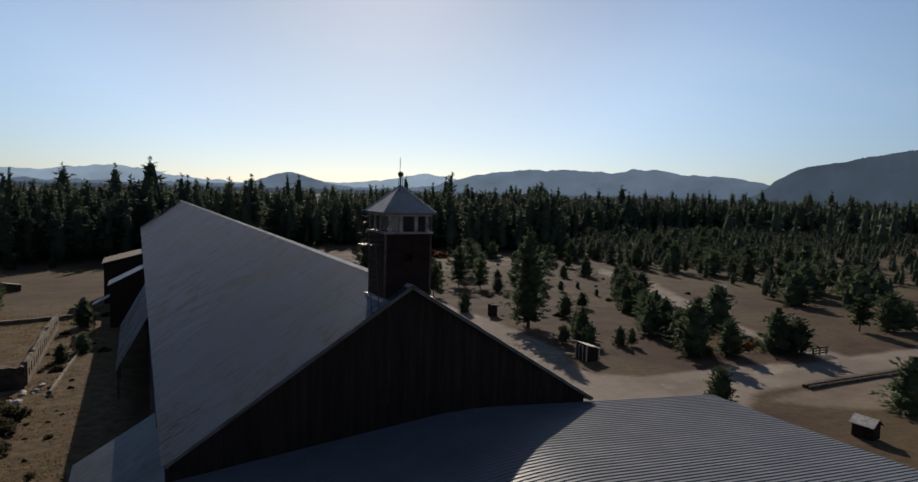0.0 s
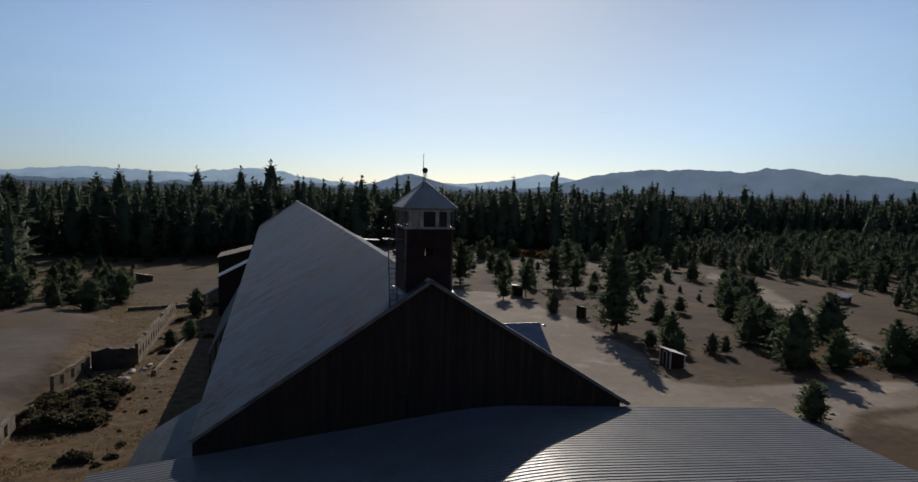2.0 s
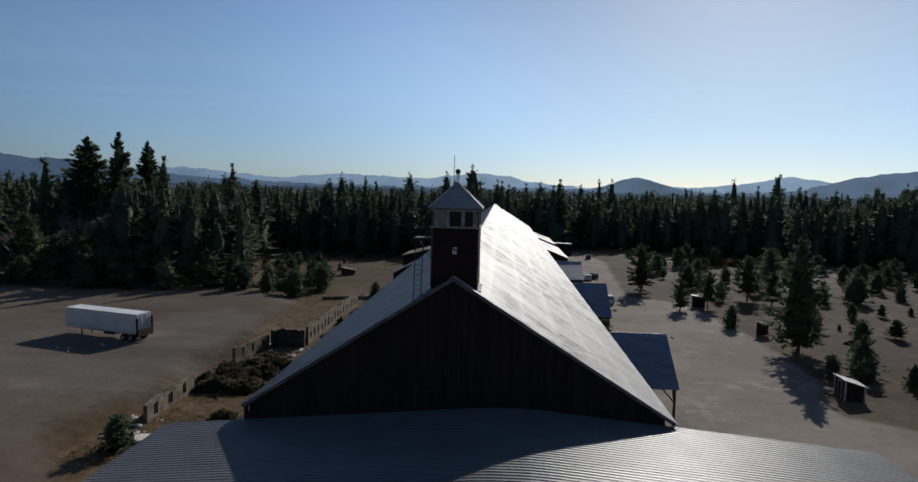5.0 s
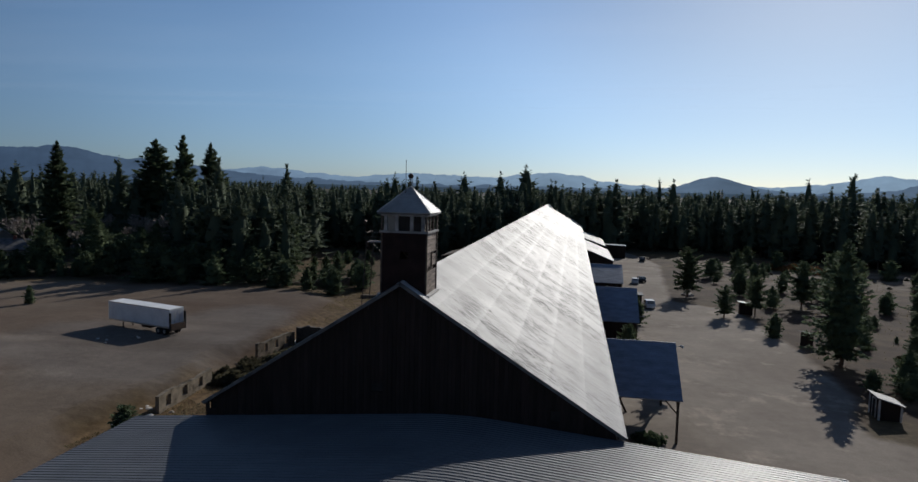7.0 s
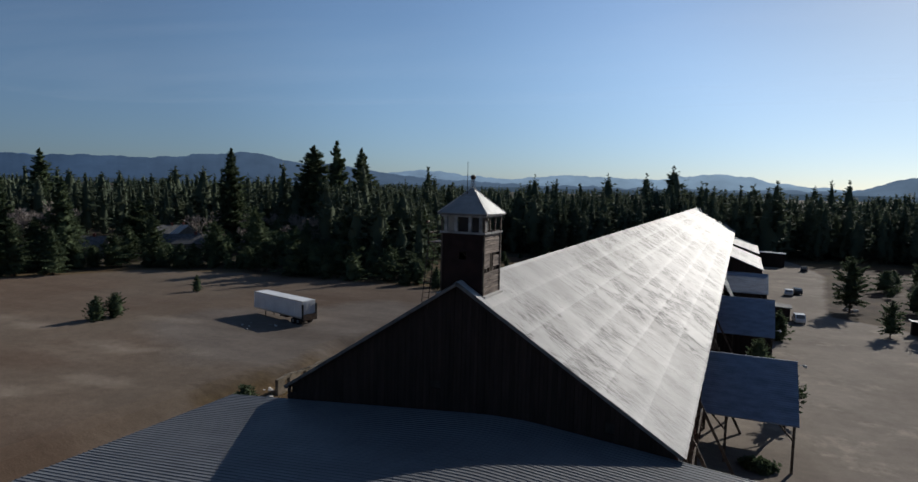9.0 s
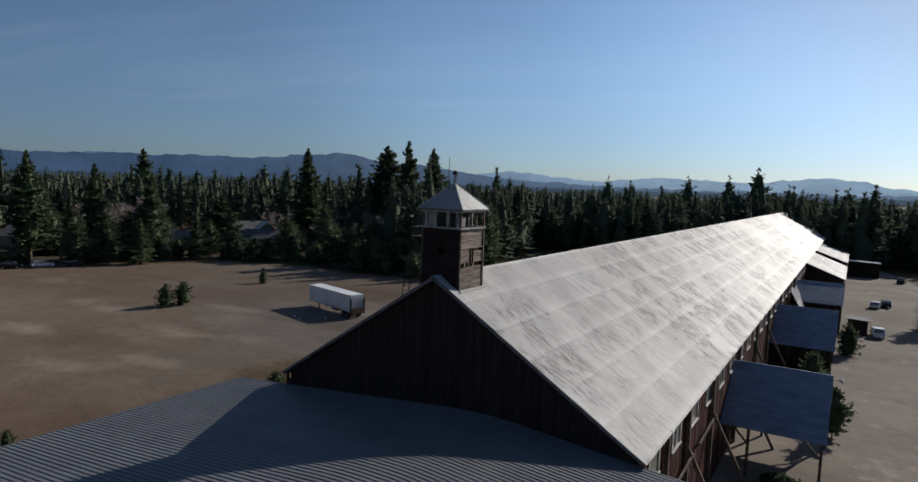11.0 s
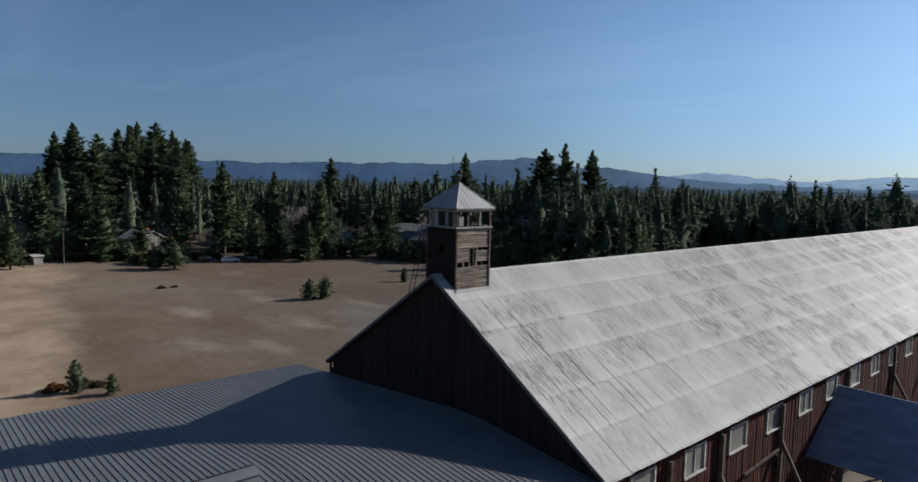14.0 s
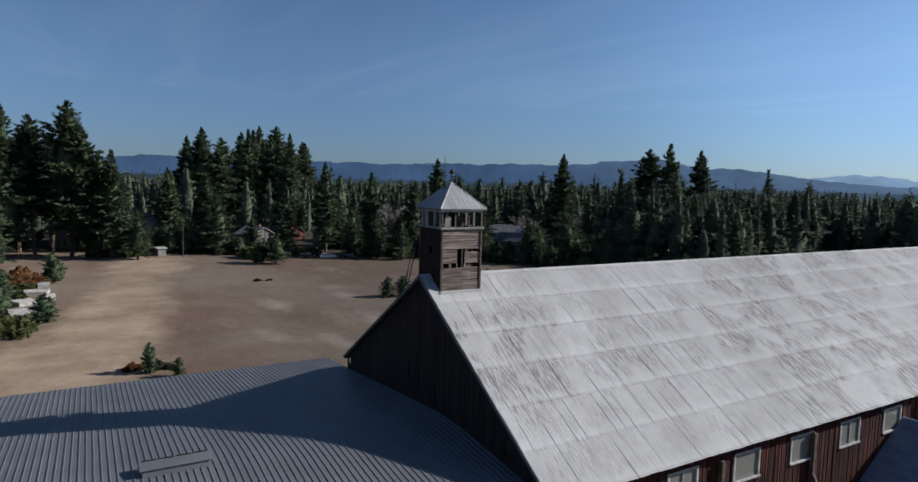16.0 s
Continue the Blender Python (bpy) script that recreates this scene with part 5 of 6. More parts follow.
scatter("young", 18, [(-98.8, 86.2), (-67.3, 87.2), (-56.2, 92.7), (-58.1, 106.6), (-96.9, 102.9)], 6.0, 12.0, 10, 3.2)
scatter("young", 26, [(-120, 96), (-84, 104), (-90, 134), (-116, 138), (-140, 128)], 5.0, 12.0, 16, 4.0)
scatter("young", 12, [(-119.1, 77), (-98.8, 86.2), (-98.8, 91.8), (-122.8, 82.6)], 3.5, 7.0, 11, 3.0)
scatter("young", 16, [(-34, 120), (-60, 120), (-70, 170), (-34, 172)], 1.5, 5.5, 12, 5.0)
scatter("young", 12, [(-137.6, 51.1), (-121, 75.2), (-126.5, 78.9), (-145, 53)], 5.0, 10.0, 13, 3.0)
scatter("young", 16, [(-158, -0.7), (-145, 28.9), (-154.3, 30.8), (-169.1, 1.1)], 4.0, 9.0, 14, 3.0)
scatter("young", 10, [(-108, -28.4), (-82.1, -27.5), (-84, -34), (-113.6, -35.9)], 3.5, 7.5, 15, 3.0)

# tall conifers that break the skyline
for x, y, h in ((-236.6, 16.2, 37), (-228.3, 22, 40.2), (-213.5, 26.1, 35.6), (-257.9, 50.6, 44.4), (-267.1, 59.8, 44.9), (-255.1, 61.8, 41.6), (-266.2, 71.5, 38.9), (-241.2, 38.2, 39.8), (-246.8, 45.5, 41.6), (-220.9, 34.5, 30.5), (-232, 53, 33.3),
                (-262.5, 143.2, 33.8), (-135.3, 123, 32.4), (-128, 156, 35.3), (-113.6, 151.4, 36.7), (-112.7, 165.2, 34.9), (-157.5, -20.8, 39.5), (-155, -17.4, 34), (-158, -36, 38), (-163, -29, 36), (-183.9, 16, 22.2), (-180.2, 4.9, 24.1),
                (-154, -14, 27), (-150.6, -11.8, 27.8), (-171, -33, 33), (-169, -25.5, 31), (-139.5, 54.8, 24.1), (-133.9, 65.9, 22.2), (-152.4, 45.5, 26.8), (-160, -45, 34)):
    tree("tall", x, y, h, tr.uniform(1.05, 1.35))
for x, y, h in ((-131.2, 53, 15.7), (-135.8, 47.4, 17.6), (-126.5, 58.5, 13.9), (-146.9, -6.2, 14.8), (-154.3, -15.5, 13), (-122.8, 82.6, 16.7), (-109.9, 90, 14.8), (-87.7, 99.2, 15.7), (-76.6, 101.1, 18.5), (-67.3, 104.8, 16.7), (-59.9, 112.2, 20.4), (-102.5, 97.3, 19.4)):
    tree("pine", x, y, h * 0.8, 1.2)


# mixed pines and young trees between the houses and along the far field edge
scatter("pine", 10, [(-158, 38.2), (-146.9, 51.1), (-137.6, 71.5), (-126.5, 86.2), (-146.9, 106.6), (-170.9, 93.7), (-174.6, 53)], 8.0, 17.0, 31, 4.5, (1.1, 1.6))
scatter("pine", 8, [(-161.7, -17.3), (-156.1, 10.4), (-150.6, 34.5), (-170.9, 43.7), (-180.2, 16), (-180.2, -17.3)], 9.0, 18.0, 32, 4.5, (1.1, 1.6))
scatter("pine", 16, [(-174.6, -43.2), (-109.9, -34), (-102.5, -43.2), (-174.6, -59.9)], 10.0, 22.0, 33, 5.0, (1.0, 1.5))
scatter("tall", 9, [(-213.5, 14.1), (-204.2, 53), (-241.2, 75.2), (-276.4, 75.2), (-269, 16)], 28.0, 40.0, 34, 8.0, (0.9, 1.15))


# ---- the woods: one mass of many trees ----
def forest(name, outline, spacing, h0, h1, seed, tall_share=0.1, wide=1.0, clumped=False):
    r = np.random.default_rng(seed)
    xs, ys = np.array([p[0] for p in outline]), np.array([p[1] for p in outline])
    gxx, gyy = np.meshgrid(np.arange(xs.min(), xs.max(), spacing), np.arange(ys.min(), ys.max(), spacing))
    px, py = gxx.ravel() + r.uniform(-0.45, 0.45, gxx.size) * spacing, gyy.ravel() + r.uniform(-0.45, 0.45, gxx.size) * spacing
    keep = soft_mask(px, py, outline, 0.01) > 0.5
    keep &= r.random(px.size) < 0.93
    if clumped:
        # thickets with bare ground between them
        px, py = px + r.normal(0, 0.8, px.size) * spacing, py + r.normal(0, 0.8, py.size) * spacing
        thick = np.array([noise.noise(Vector((x * 0.035, y * 0.035, 40))) + 0.5 * noise.noise(Vector((x * 0.1, y * 0.1, 41))) for x, y in zip(px, py)])
        keep &= (thick + 0.0022 * (px - 150) + 0.002 * (py - 100) > -0.12) & (soft_mask(px, py, outline, 0.01) > 0.5)
    px, py = px[keep], py[keep]
    # the edge of the woods in detail, the trees behind it coarser and thinner on the ground
    edge = soft_mask(px, py, CLEARING, 120.0) > 0.0
    stay = edge | (r.random(px.size) < 0.36)
    px, py, edge = px[stay], py[stay], edge[stay]
    shapes = {}
    for fine, (whorls, arms, sprays, size) in ((True, (24, 3, 4, 0.046)), (False, (16, 3, 3, 0.066))):
        shapes[fine] = [crown_arrays(100 + k, 1.0, 0.15 + 0.02 * (k % 4), 0.03 + 0.07 * (k % 3), whorls, arms, sprays, size, power=1.5 + 0.45 * (k % 3), ragged=0.2, core=0.50) for k in range(8)]
    tv = np.array([(0.012 * math.cos(2.1 * k), 0.012 * math.sin(2.1 * k), -0.01) for k in range(3)] + [(0, 0, 0.9)])
    tf = np.array([(0, 1, 3), (1, 2, 3), (2, 0, 3)])
    V, F, TV, TF, nv, nt = [], [], [], [], 0, 0
    for x, y, near in zip(px, py, edge):
        kv, kf = shapes[bool(near)][r.integers(8)]
        h = (h0 + (h1 - h0) * (r.uniform(0, 1) * 0.6 + 0.4 * min(max(0.5 + 0.9 * noise.noise(Vector((x * 0.03, y * 0.03, seed))), 0), 1))) * (1.25 if r.random() < tall_share else 1.0)
        a, w = r.uniform(0, 6.28), wide * r.uniform(0.75, 1.35) * (1.15 if h < 0.6 * h1 else 1.0)
        c, s = math.cos(a), math.sin(a)
        q = np.stack([(kv[:, 0] * c - kv[:, 1] * s) * h * w + x, (kv[:, 0] * s + kv[:, 1] * c) * h * w + y, kv[:, 2] * h], 1)
        q[:, 2] += bank(x, y)
        V.append(q)
        F.append(kf + nv)
        nv += len(q)
        TV.append(tv * h + np.array([x, y, bank(x, y)]))
        TF.append(tf + nt)
        nt += len(tv)
    root = tagged(new(name), "dense dark conifer forest round the mill yard", "forest", kind="stuff")
    part("crowns", tri_mesh("crowns", np.concatenate(V), np.concatenate(F)), NEEDLES_DARK, root)["kind"] = "stuff"
    part("trunks", tri_mesh("trunks", np.concatenate(TV), np.concatenate(TF)), BARK, root)["kind"] = "stuff"
    return len(px)


forest("forest_front", [(-40, 178), (-16, 190), (34, 224), (66, 228), (108, 190), (142, 178), (180, 240), (330, 268), (430, 210), (560, 160), (640, 260), (420, 380), (180, 380), (40, 350), (-60, 330), (-110, 280), (-80, 190)], 5.3, 11, 28, 1, wide=1.2)
forest("young_woods", [(112, 62), (124, 50), (170, 58), (230, 84), (320, 130), (420, 168), (440, 200), (330, 262), (184, 236), (144, 176), (122, 172), (126, 128), (120, 100)], 6.0, 2.0, 7.5, 8, 0.15, 1.9, True)
forest("young_woods", [(116, 130), (150, 120), (210, 132), (300, 150), (420, 170), (440, 200), (330, 262), (184, 236), (144, 176), (120, 170)], 6.5, 3.0, 8.5, 9, 0.15, 1.8, True)
def far_woods(name, count, seed):
    """Trees beyond the woods' edge, coarse, thinning out towards the hills."""
    r = np.random.default_rng(seed)
    shapes = [crown_arrays(300 + k, 1.0, 0.17 + 0.02 * k, 0.02, 12, 3, 2, 0.085, power=1.3 + 0.2 * k, ragged=0.2, core=0.55) for k in range(4)]
    V, F, nv = [], [], 0
    for _ in range(count):
        rad, az = r.uniform(400, 900), radians(r.uniform(-100, 70))
        x, y = rad * math.sin(az) - 40, rad * math.cos(az) + 20
        kv, kf = shapes[r.integers(4)]
        h, a = r.uniform(15, 25), r.uniform(0, 6.28)
        c, q = math.cos(a), math.sin(a)
        V.append(np.stack([(kv[:, 0] * c - kv[:, 1] * q) * h * 1.2 + x, (kv[:, 0] * q + kv[:, 1] * c) * h * 1.2 + y, kv[:, 2] * h + bank(x, y)], 1))
        F.append(kf + nv)
        nv += len(kv)
    root = tagged(new(name), "distant dark conifer woods below the hills", "forest", kind="stuff")
    part("crowns", tri_mesh("crowns", np.concatenate(V), np.concatenate(F)), NEEDLES_DARK, root)["kind"] = "stuff"


far_woods("far_forest", 1500, 77)
forest("forest_west", [(-54.4, 101.1), (-59.9, 110.3), (-82, 190), (-112, 282), (-160, 330), (-304.1, 219.5), (-368.9, 80.7), (-276.4, 53), (-217, 95), (-185, 150), (-140, 152), (-112, 142), (-82, 100)], 5.3, 11, 26, 2, wide=1.2)
forest("forest_town", [(-174.6, -58), (-174.6, -15.5), (-188.5, 6.7), (-197.8, 53), (-217.2, 80.7), (-276.4, 53), (-387.4, 71.5), (-424.4, -58)], 8.0, 14, 25, 3)


# ---- bare broadleaf trees, shrubs and grass ----
def bare_tree_geo(seed, h):
    r = random.Random(seed)
    g = Geo()

    def grow(p, d, L, rad, depth):
        q = p + d * L
        g.tube(p, q, max(rad, 0.04), max(rad * 0.6, 0.03), 5 if depth > 2 else 3)
        if depth == 0:
            return
        for _ in range(3 if depth > 1 else 4):
            nd = (d + Vector((r.gauss(0, 0.38), r.gauss(0, 0.38), r.uniform(0.0, 0.35)))).normalized()
            grow(q - d * L * r.uniform(0, 0.3), nd, L * r.uniform(0.62, 0.85), rad * 0.55, depth - 1)

    grow(Vector((0, 0, -0.2)), Vector((0, 0, 1)), h * 0.26, h * 0.014, 5)
    return g


bare = [bare_tree_geo(k, 14.0).mesh("bare_crown") for k in (1, 2, 3)]
for me in bare:
    me.materials.append(TWIG)
for k, (x, y, h) in enumerate(((-153, 71, 18), (-150.5, 73.5, 20), (-148, 75.3, 19), (-158.5, 67.7, 19), (-125.4, 102.9, 18), (-99.8, 121.7, 16), (-101.6, 120.4, 16), (-97, 124, 15), (-103.5, 118, 14), (-118, 112, 13), (-112, 122, 14), (-122, 140, 14), (-124, 152, 15), (-121, 161, 14), (-180.2, 82.6, 15), (-184.8, 88.1, 17), (-174.6, 89, 14), (-189.4, 78.9, 16), (-137.6, 145.5, 15), (-145, 139, 16), (-151.5, 134.3, 14), (-117.3, 136.2, 15), (-109.9, 145.5, 15), (-84, 125.1, 14), (-89.5, 132.5, 16), (-95.1, 138.1, 15), (-76.6, 119.6, 13), (-100.6, 117.7, 12))):
    root = thing("bare_tree", "leafless grey broadleaf tree among the conifers", "tree", "bare trees", at=Matrix.LocRotScale((x, y, float(bank(x, y))), Euler((0, 0, k * 1.3)), (h / 14,) * 3))
    part("bare_crown", bare[k % 3], None, root)


def shrub_mesh(seed, blades, mt, spread=1.0, size=0.16):
    r = np.random.default_rng(seed)
    n = 300
    d = r.normal(0, 1, (n, 3))
    d /= np.linalg.norm(d, axis=1)[:, None]
    rad = r.uniform(0.45, 1.0, n) ** 0.6
    lump = 1 + 0.3 * np.sin(3 * d[:, 0] + seed) * np.cos(4 * d[:, 1])
    c = d * (rad * lump)[:, None] * np.array([spread, spread, 0.8])
    c[:, 2] = np.abs(c[:, 2]) + 0.05
    v = []
    for _ in range(blades):
        a = r.normal(0, 1, (n, 3))
        a /= np.linalg.norm(a, axis=1)[:, None]
        b = np.cross(a, r.normal(0, 1, (n, 3)))
        b /= np.linalg.norm(b, axis=1)[:, None]
        v.append(np.stack([c + a * size, c - a * size * 0.6 + b * size * 0.7, c - a * size * 0.6 - b * size * 0.7], 1))
    v = np.concatenate(v).reshape(-1, 3)
    me = tri_mesh("leaves", v, np.arange(len(v)).reshape(-1, 3))
    me.materials.append(mt)
    return me


def shrubs(meshes, spots, label, group, seed):
    r = random.Random(seed)
    for x, y, s in spots:
        root = thing("shrub", label, "shrub", group, at=Matrix.LocRotScale((x, y, float(bank(x, y))), Euler((0, 0, r.uniform(0, 6.28))), (s * r.uniform(0.9, 1.3), s * r.uniform(0.9, 1.3), s * r.uniform(0.75, 1.0))))
        part("leaves", r.choice(meshes), None, root)
        part("stem", Geo().tube((0, 0, -0.1), (0, 0, 0.6), 0.05, 0.03, 6), TWIG, root)


rs = random.Random(4)
dark_green = [shrub_mesh(k + 12, 3, NEEDLES) for k in range(2)]
shrubs(dark_green, [(17.4, 60.0, 1.6), (18.9, 58.2, 1.3), (17.8, 25.6, 1.3)], "dense dark green shrub beside the barn canopy", "canopy shrubs", 9)
brush = [shrub_mesh(k, 3, BRUSH) for k in range(3)]
green = [shrub_mesh(k + 5, 3, BROAD_GREEN) for k in range(2)]
rusty = [shrub_mesh(k + 8, 3, RUST_LEAF) for k in range(2)]
shrubs(brush, [(rs.uniform(-31.5, -25.5), rs.uniform(31, 44), rs.uniform(1.0, 1.9)) for _ in range(26)], "tangled dry brown brush in the wall ruin", "dry brush", 1)
shrubs(brush, [(rs.uniform(-27, -20), rs.uniform(16, 24), rs.uniform(0.5, 1.1)) for _ in range(6)], "low dry brown brush", "dry brush", 2)
shrubs(brush, [(rs.uniform(-27, -18), rs.uniform(46, 100), rs.uniform(0.3, 0.7)) for _ in range(22)], "low dry brown brush", "dry brush", 3)
shrubs(brush, [(rs.uniform(-30, -20.5), rs.uniform(20, 52), rs.uniform(0.18, 0.45)) for _ in range(34)], "small dry tuft of weeds beside the lane", "dry weeds", 10)
shrubs(rusty, [(66 + rs.uniform(-4, 8), 37 + rs.uniform(-3, 6), rs.uniform(0.8, 1.4)) for _ in range(7)] + [(rs.uniform(74, 84), rs.uniform(172, 182), rs.uniform(1.5, 3.0)) for _ in range(6)]
       + [(-113.5, -28.4, 3.6), (-111.2, -26.9, 2.6), (-109.3, -30.3, 2.8), (-44.8, -13.2, 0.9)], "rust-coloured autumn shrub in dry grass", "autumn shrubs", 4)
shrubs(green, [(-68.2, -27.6, 3.1), (-70.6, -30.2, 2.8), (-73.5, -28.2, 1.5), (-75.8, -29.4, 1.9), (-78.5, -30.6, 1.7), (-82.0, -31.5, 1.6), (-86.6, -30.4, 1.8), (-95.8, -29.2, 2.2), (-107.5, -27.6, 1.9), (-71.2, -31.5, 1.4), (-80.2, -33.0, 2.4), (-84.5, -31.0, 2.2),
               (-142.2, 22.3, 4.0), (-145.9, 25.4, 4.4), (-156.3, -9.9, 4.8), (-158.6, -5.8, 3.6), (-161.9, 5.2, 4.2), (-142.1, 36.3, 3.4)], "olive green rounded shrub", "green shrubs", 5)
shrubs(brush, [(-102.5, 13.7, 0.8), (-102.3, 16.2, 0.6), (-43.6, -9.4, 0.8), (-44.6, -10.6, 0.9)], "low dry tan bush on the bare field", "field bushes", 7)
shrubs(brush, [(rs.uniform(52, 110), rs.uniform(60, 180), rs.uniform(0.3, 0.8)) for _ in range(24)], "low dry brown scrub between the pines", "dry scrub", 6)


# ---- dry grass ----
def grass_patch(name, outline, count, seed, h=0.5):
    r = np.random.default_rng(seed)
    xs, ys = np.array([p[0] for p in outline]), np.array([p[1] for p in outline])
    px, py = r.uniform(xs.min(), xs.max(), count), r.uniform(ys.min(), ys.max(), count)
    clump = np.array([noise.noise(Vector((x * 0.25, y * 0.25, seed))) for x, y in zip(px, py)])
    k = (soft_mask(px, py, outline, 0.01) > 0.5) & (clump > -0.15)
    px, py = px[k], py[k]
    n = len(px)
    a = r.uniform(0, 6.28, n)
    hh = h * r.uniform(0.4, 1.3, n)
    w = 0.05 * hh / h + 0.05
    lean = r.normal(0, 0.25, (n, 2))
    p0 = np.stack([px - np.cos(a) * w, py - np.sin(a) * w, np.zeros(n)], 1)
    p1 = np.stack([px + np.cos(a) * w, py + np.sin(a) * w, np.zeros(n)], 1)
    p2 = np.stack([px + lean[:, 0] * hh, py + lean[:, 1] * hh, hh], 1)
    v = np.stack([p0, p1, p2], 1).reshape(-1, 3)
    v[:, 2] += bank(v[:, 0], v[:, 1])
    me = tri_mesh(name, v, np.arange(len(v)).reshape(-1, 3))
    me.materials.append(STRAW)
    tagged(new(name, me), "dry straw-coloured grass tufts", "grass", kind="stuff")


grass_patch("dry_grass", [(-27, 16), (-19, 10), (-20, 105), (-26, 105)], 9000, 4, 0.15)
grass_patch("dry_grass", [(-34, 12), (-26, 12), (-26, 34), (-33, 34)], 4000, 14, 0.2)
grass_patch("dry_grass", [(-40, 100), (-32, 56), (-28, 58), (-27, 100)], 7000, 5, 0.16)
grass_patch("dry_grass", [(62, 34), (76, 31), (86, 48), (78, 58), (66, 46)], 7000, 6, 0.35)
grass_patch("dry_grass", [(46, 62), (92, 76), (110, 150), (62, 200), (46, 130)], 5000, 7, 0.22)
grass_patch("dry_grass", [(-34, 106), (-72.9, 108.5), (-60, 172), (-24, 172)], 3500, 8, 0.22)


# ---- ruined concrete walls beside the barn ----
def ruin(p, q, height, openings, seed, thick=0.4, face=CONCRETE):
    """A broken wall from p to q with window openings (start, width, sill, head) and a jagged top."""
    r = random.Random(seed)
    p, q = Vector((*p, 0)), Vector((*q, 0))
    L = (q - p).length
    root = thing("ruined_wall", "broken pale concrete wall with empty window openings", "wall", "ruined walls",
                 at=Matrix.Translation(p + Vector((0, 0, float(bank((p.x + q.x) / 2, (p.y + q.y) / 2))))) @ Matrix.Rotation(math.atan2((q - p).y, (q - p).x), 4, "Z"))
    cuts = [0.0]
    for s, w, *_ in openings:
        cuts += [s, s + w]
    cuts.append(L)
    tops = lambda u: height * (0.92 + 0.12 * noise.noise(Vector((u * 0.25, seed, 0))) + 0.10 * noise.noise(Vector((u * 0.9, seed, 3))) + 0.05 * noise.noise(Vector((u * 3.0, seed, 5))))
    for i in range(len(cuts) - 1):
        a, b = cuts[i], cuts[i + 1]
        hole = i % 2 == 1
        n = max(2, int((b - a) / 0.3))
        us = [a + (b - a) * k / n for k in range(n + 1)]
        if hole:
            _, _, sill, head = openings[i // 2]
            g = Geo()
            if sill > 0:
                g.box(a, b, -thick / 2, thick / 2, -0.2, sill)
            if head < height - 0.2:
                g.prism([(u, -thick / 2, head) for u in (us[0], us[-1])] + [(u, -thick / 2, max(tops(u), head + 0.15)) for u in us[::-1]], (0, 0, 0), (0, thick, 0))
        else:
            g = Geo().prism([(us[0], -thick / 2, -0.2), (us[-1], -thick / 2, -0.2)] + [(u, -thick / 2, tops(u)) for u in us[::-1]], (0, 0, 0), (0, thick, 0))
        if g.v:
            part("wall_block", g, face, root)
    return root


ruin((-31.3, 21.2), (-31.7, 31.5), 2.0, [(1.2, 0.9, 0.4, 1.6), (4.2, 1.0, 0.5, 1.6), (7.4, 0.9, 0.5, 1.6)], 1)
ruin((-31.9, 43.0), (-30.4, 51.4), 2.2, [(1.4, 0.8, 0.6, 1.7), (3.8, 0.8, 0.6, 1.7), (6.2, 0.8, 0.6, 1.7)], 2)
ruin((-30.2, 52.0), (-25.5, 52.9), 2.8, [], 3, 0.6, DARK_CONCRETE)["label"] = "concrete end wall of a ruin, coloured dark for its shade"
ruin((-25.5, 54.0), (-25.4, 86.0), 3.0, [(0.9 + 1.95 * k, 0.7, 0.8, 2.1 if k % 3 else 1.7) for k in range(16)], 4)
ruin((-22.6, 49.0), (-21.0, 69.0), 0.5, [], 5, 0.3)
ruin((-50.7, 92.7), (-41, 104.5), 2.0, [], 6, 0.5)
ruin((-34.0, 92.0), (-22.5, 95.0), 0.7, [], 7, 0.6)


def rock_geo(seed, s):
    r = random.Random(seed)
    b = bmesh.new()
    bmesh.ops.create_icosphere(b, subdivisions=2, radius=s)
    for v in b.verts:
        v.co *= 1 + 0.35 * noise.noise(v.co / s * 1.3 + Vector((seed, 0, 0)))
        v.co.z *= 0.6
    me = bpy.data.meshes.new("rock")
    b.to_mesh(me)
    b.free()
    me.materials.append(ROCK)
    return me


rocks = [rock_geo(k, 0.7) for k in range(4)]
for k in range(34):
    if k < 16:
        x, y, s = -63.6 - k * 1.2 + rs.uniform(-1, 1), -28 + k * 0.17 + rs.uniform(-1.2, 1.2), rs.uniform(0.4, 1.4)
    elif k < 26:
        x, y, s = rs.uniform(-31, -23), rs.uniform(46, 54), rs.uniform(0.3, 0.9)
    else:
        x, y, s = rs.uniform(-54.4, -48.8), rs.uniform(38, 44), rs.uniform(0.15, 0.4)
    tagged(new("rock", rocks[k % 4]), "pale broken rock lying on the dirt", "rock", "rocks").matrix_basis = Matrix.LocRotScale((x, y, 0.1 * s + float(bank(x, y))), Euler((0, 0, k)), (s, s * 0.8, s))

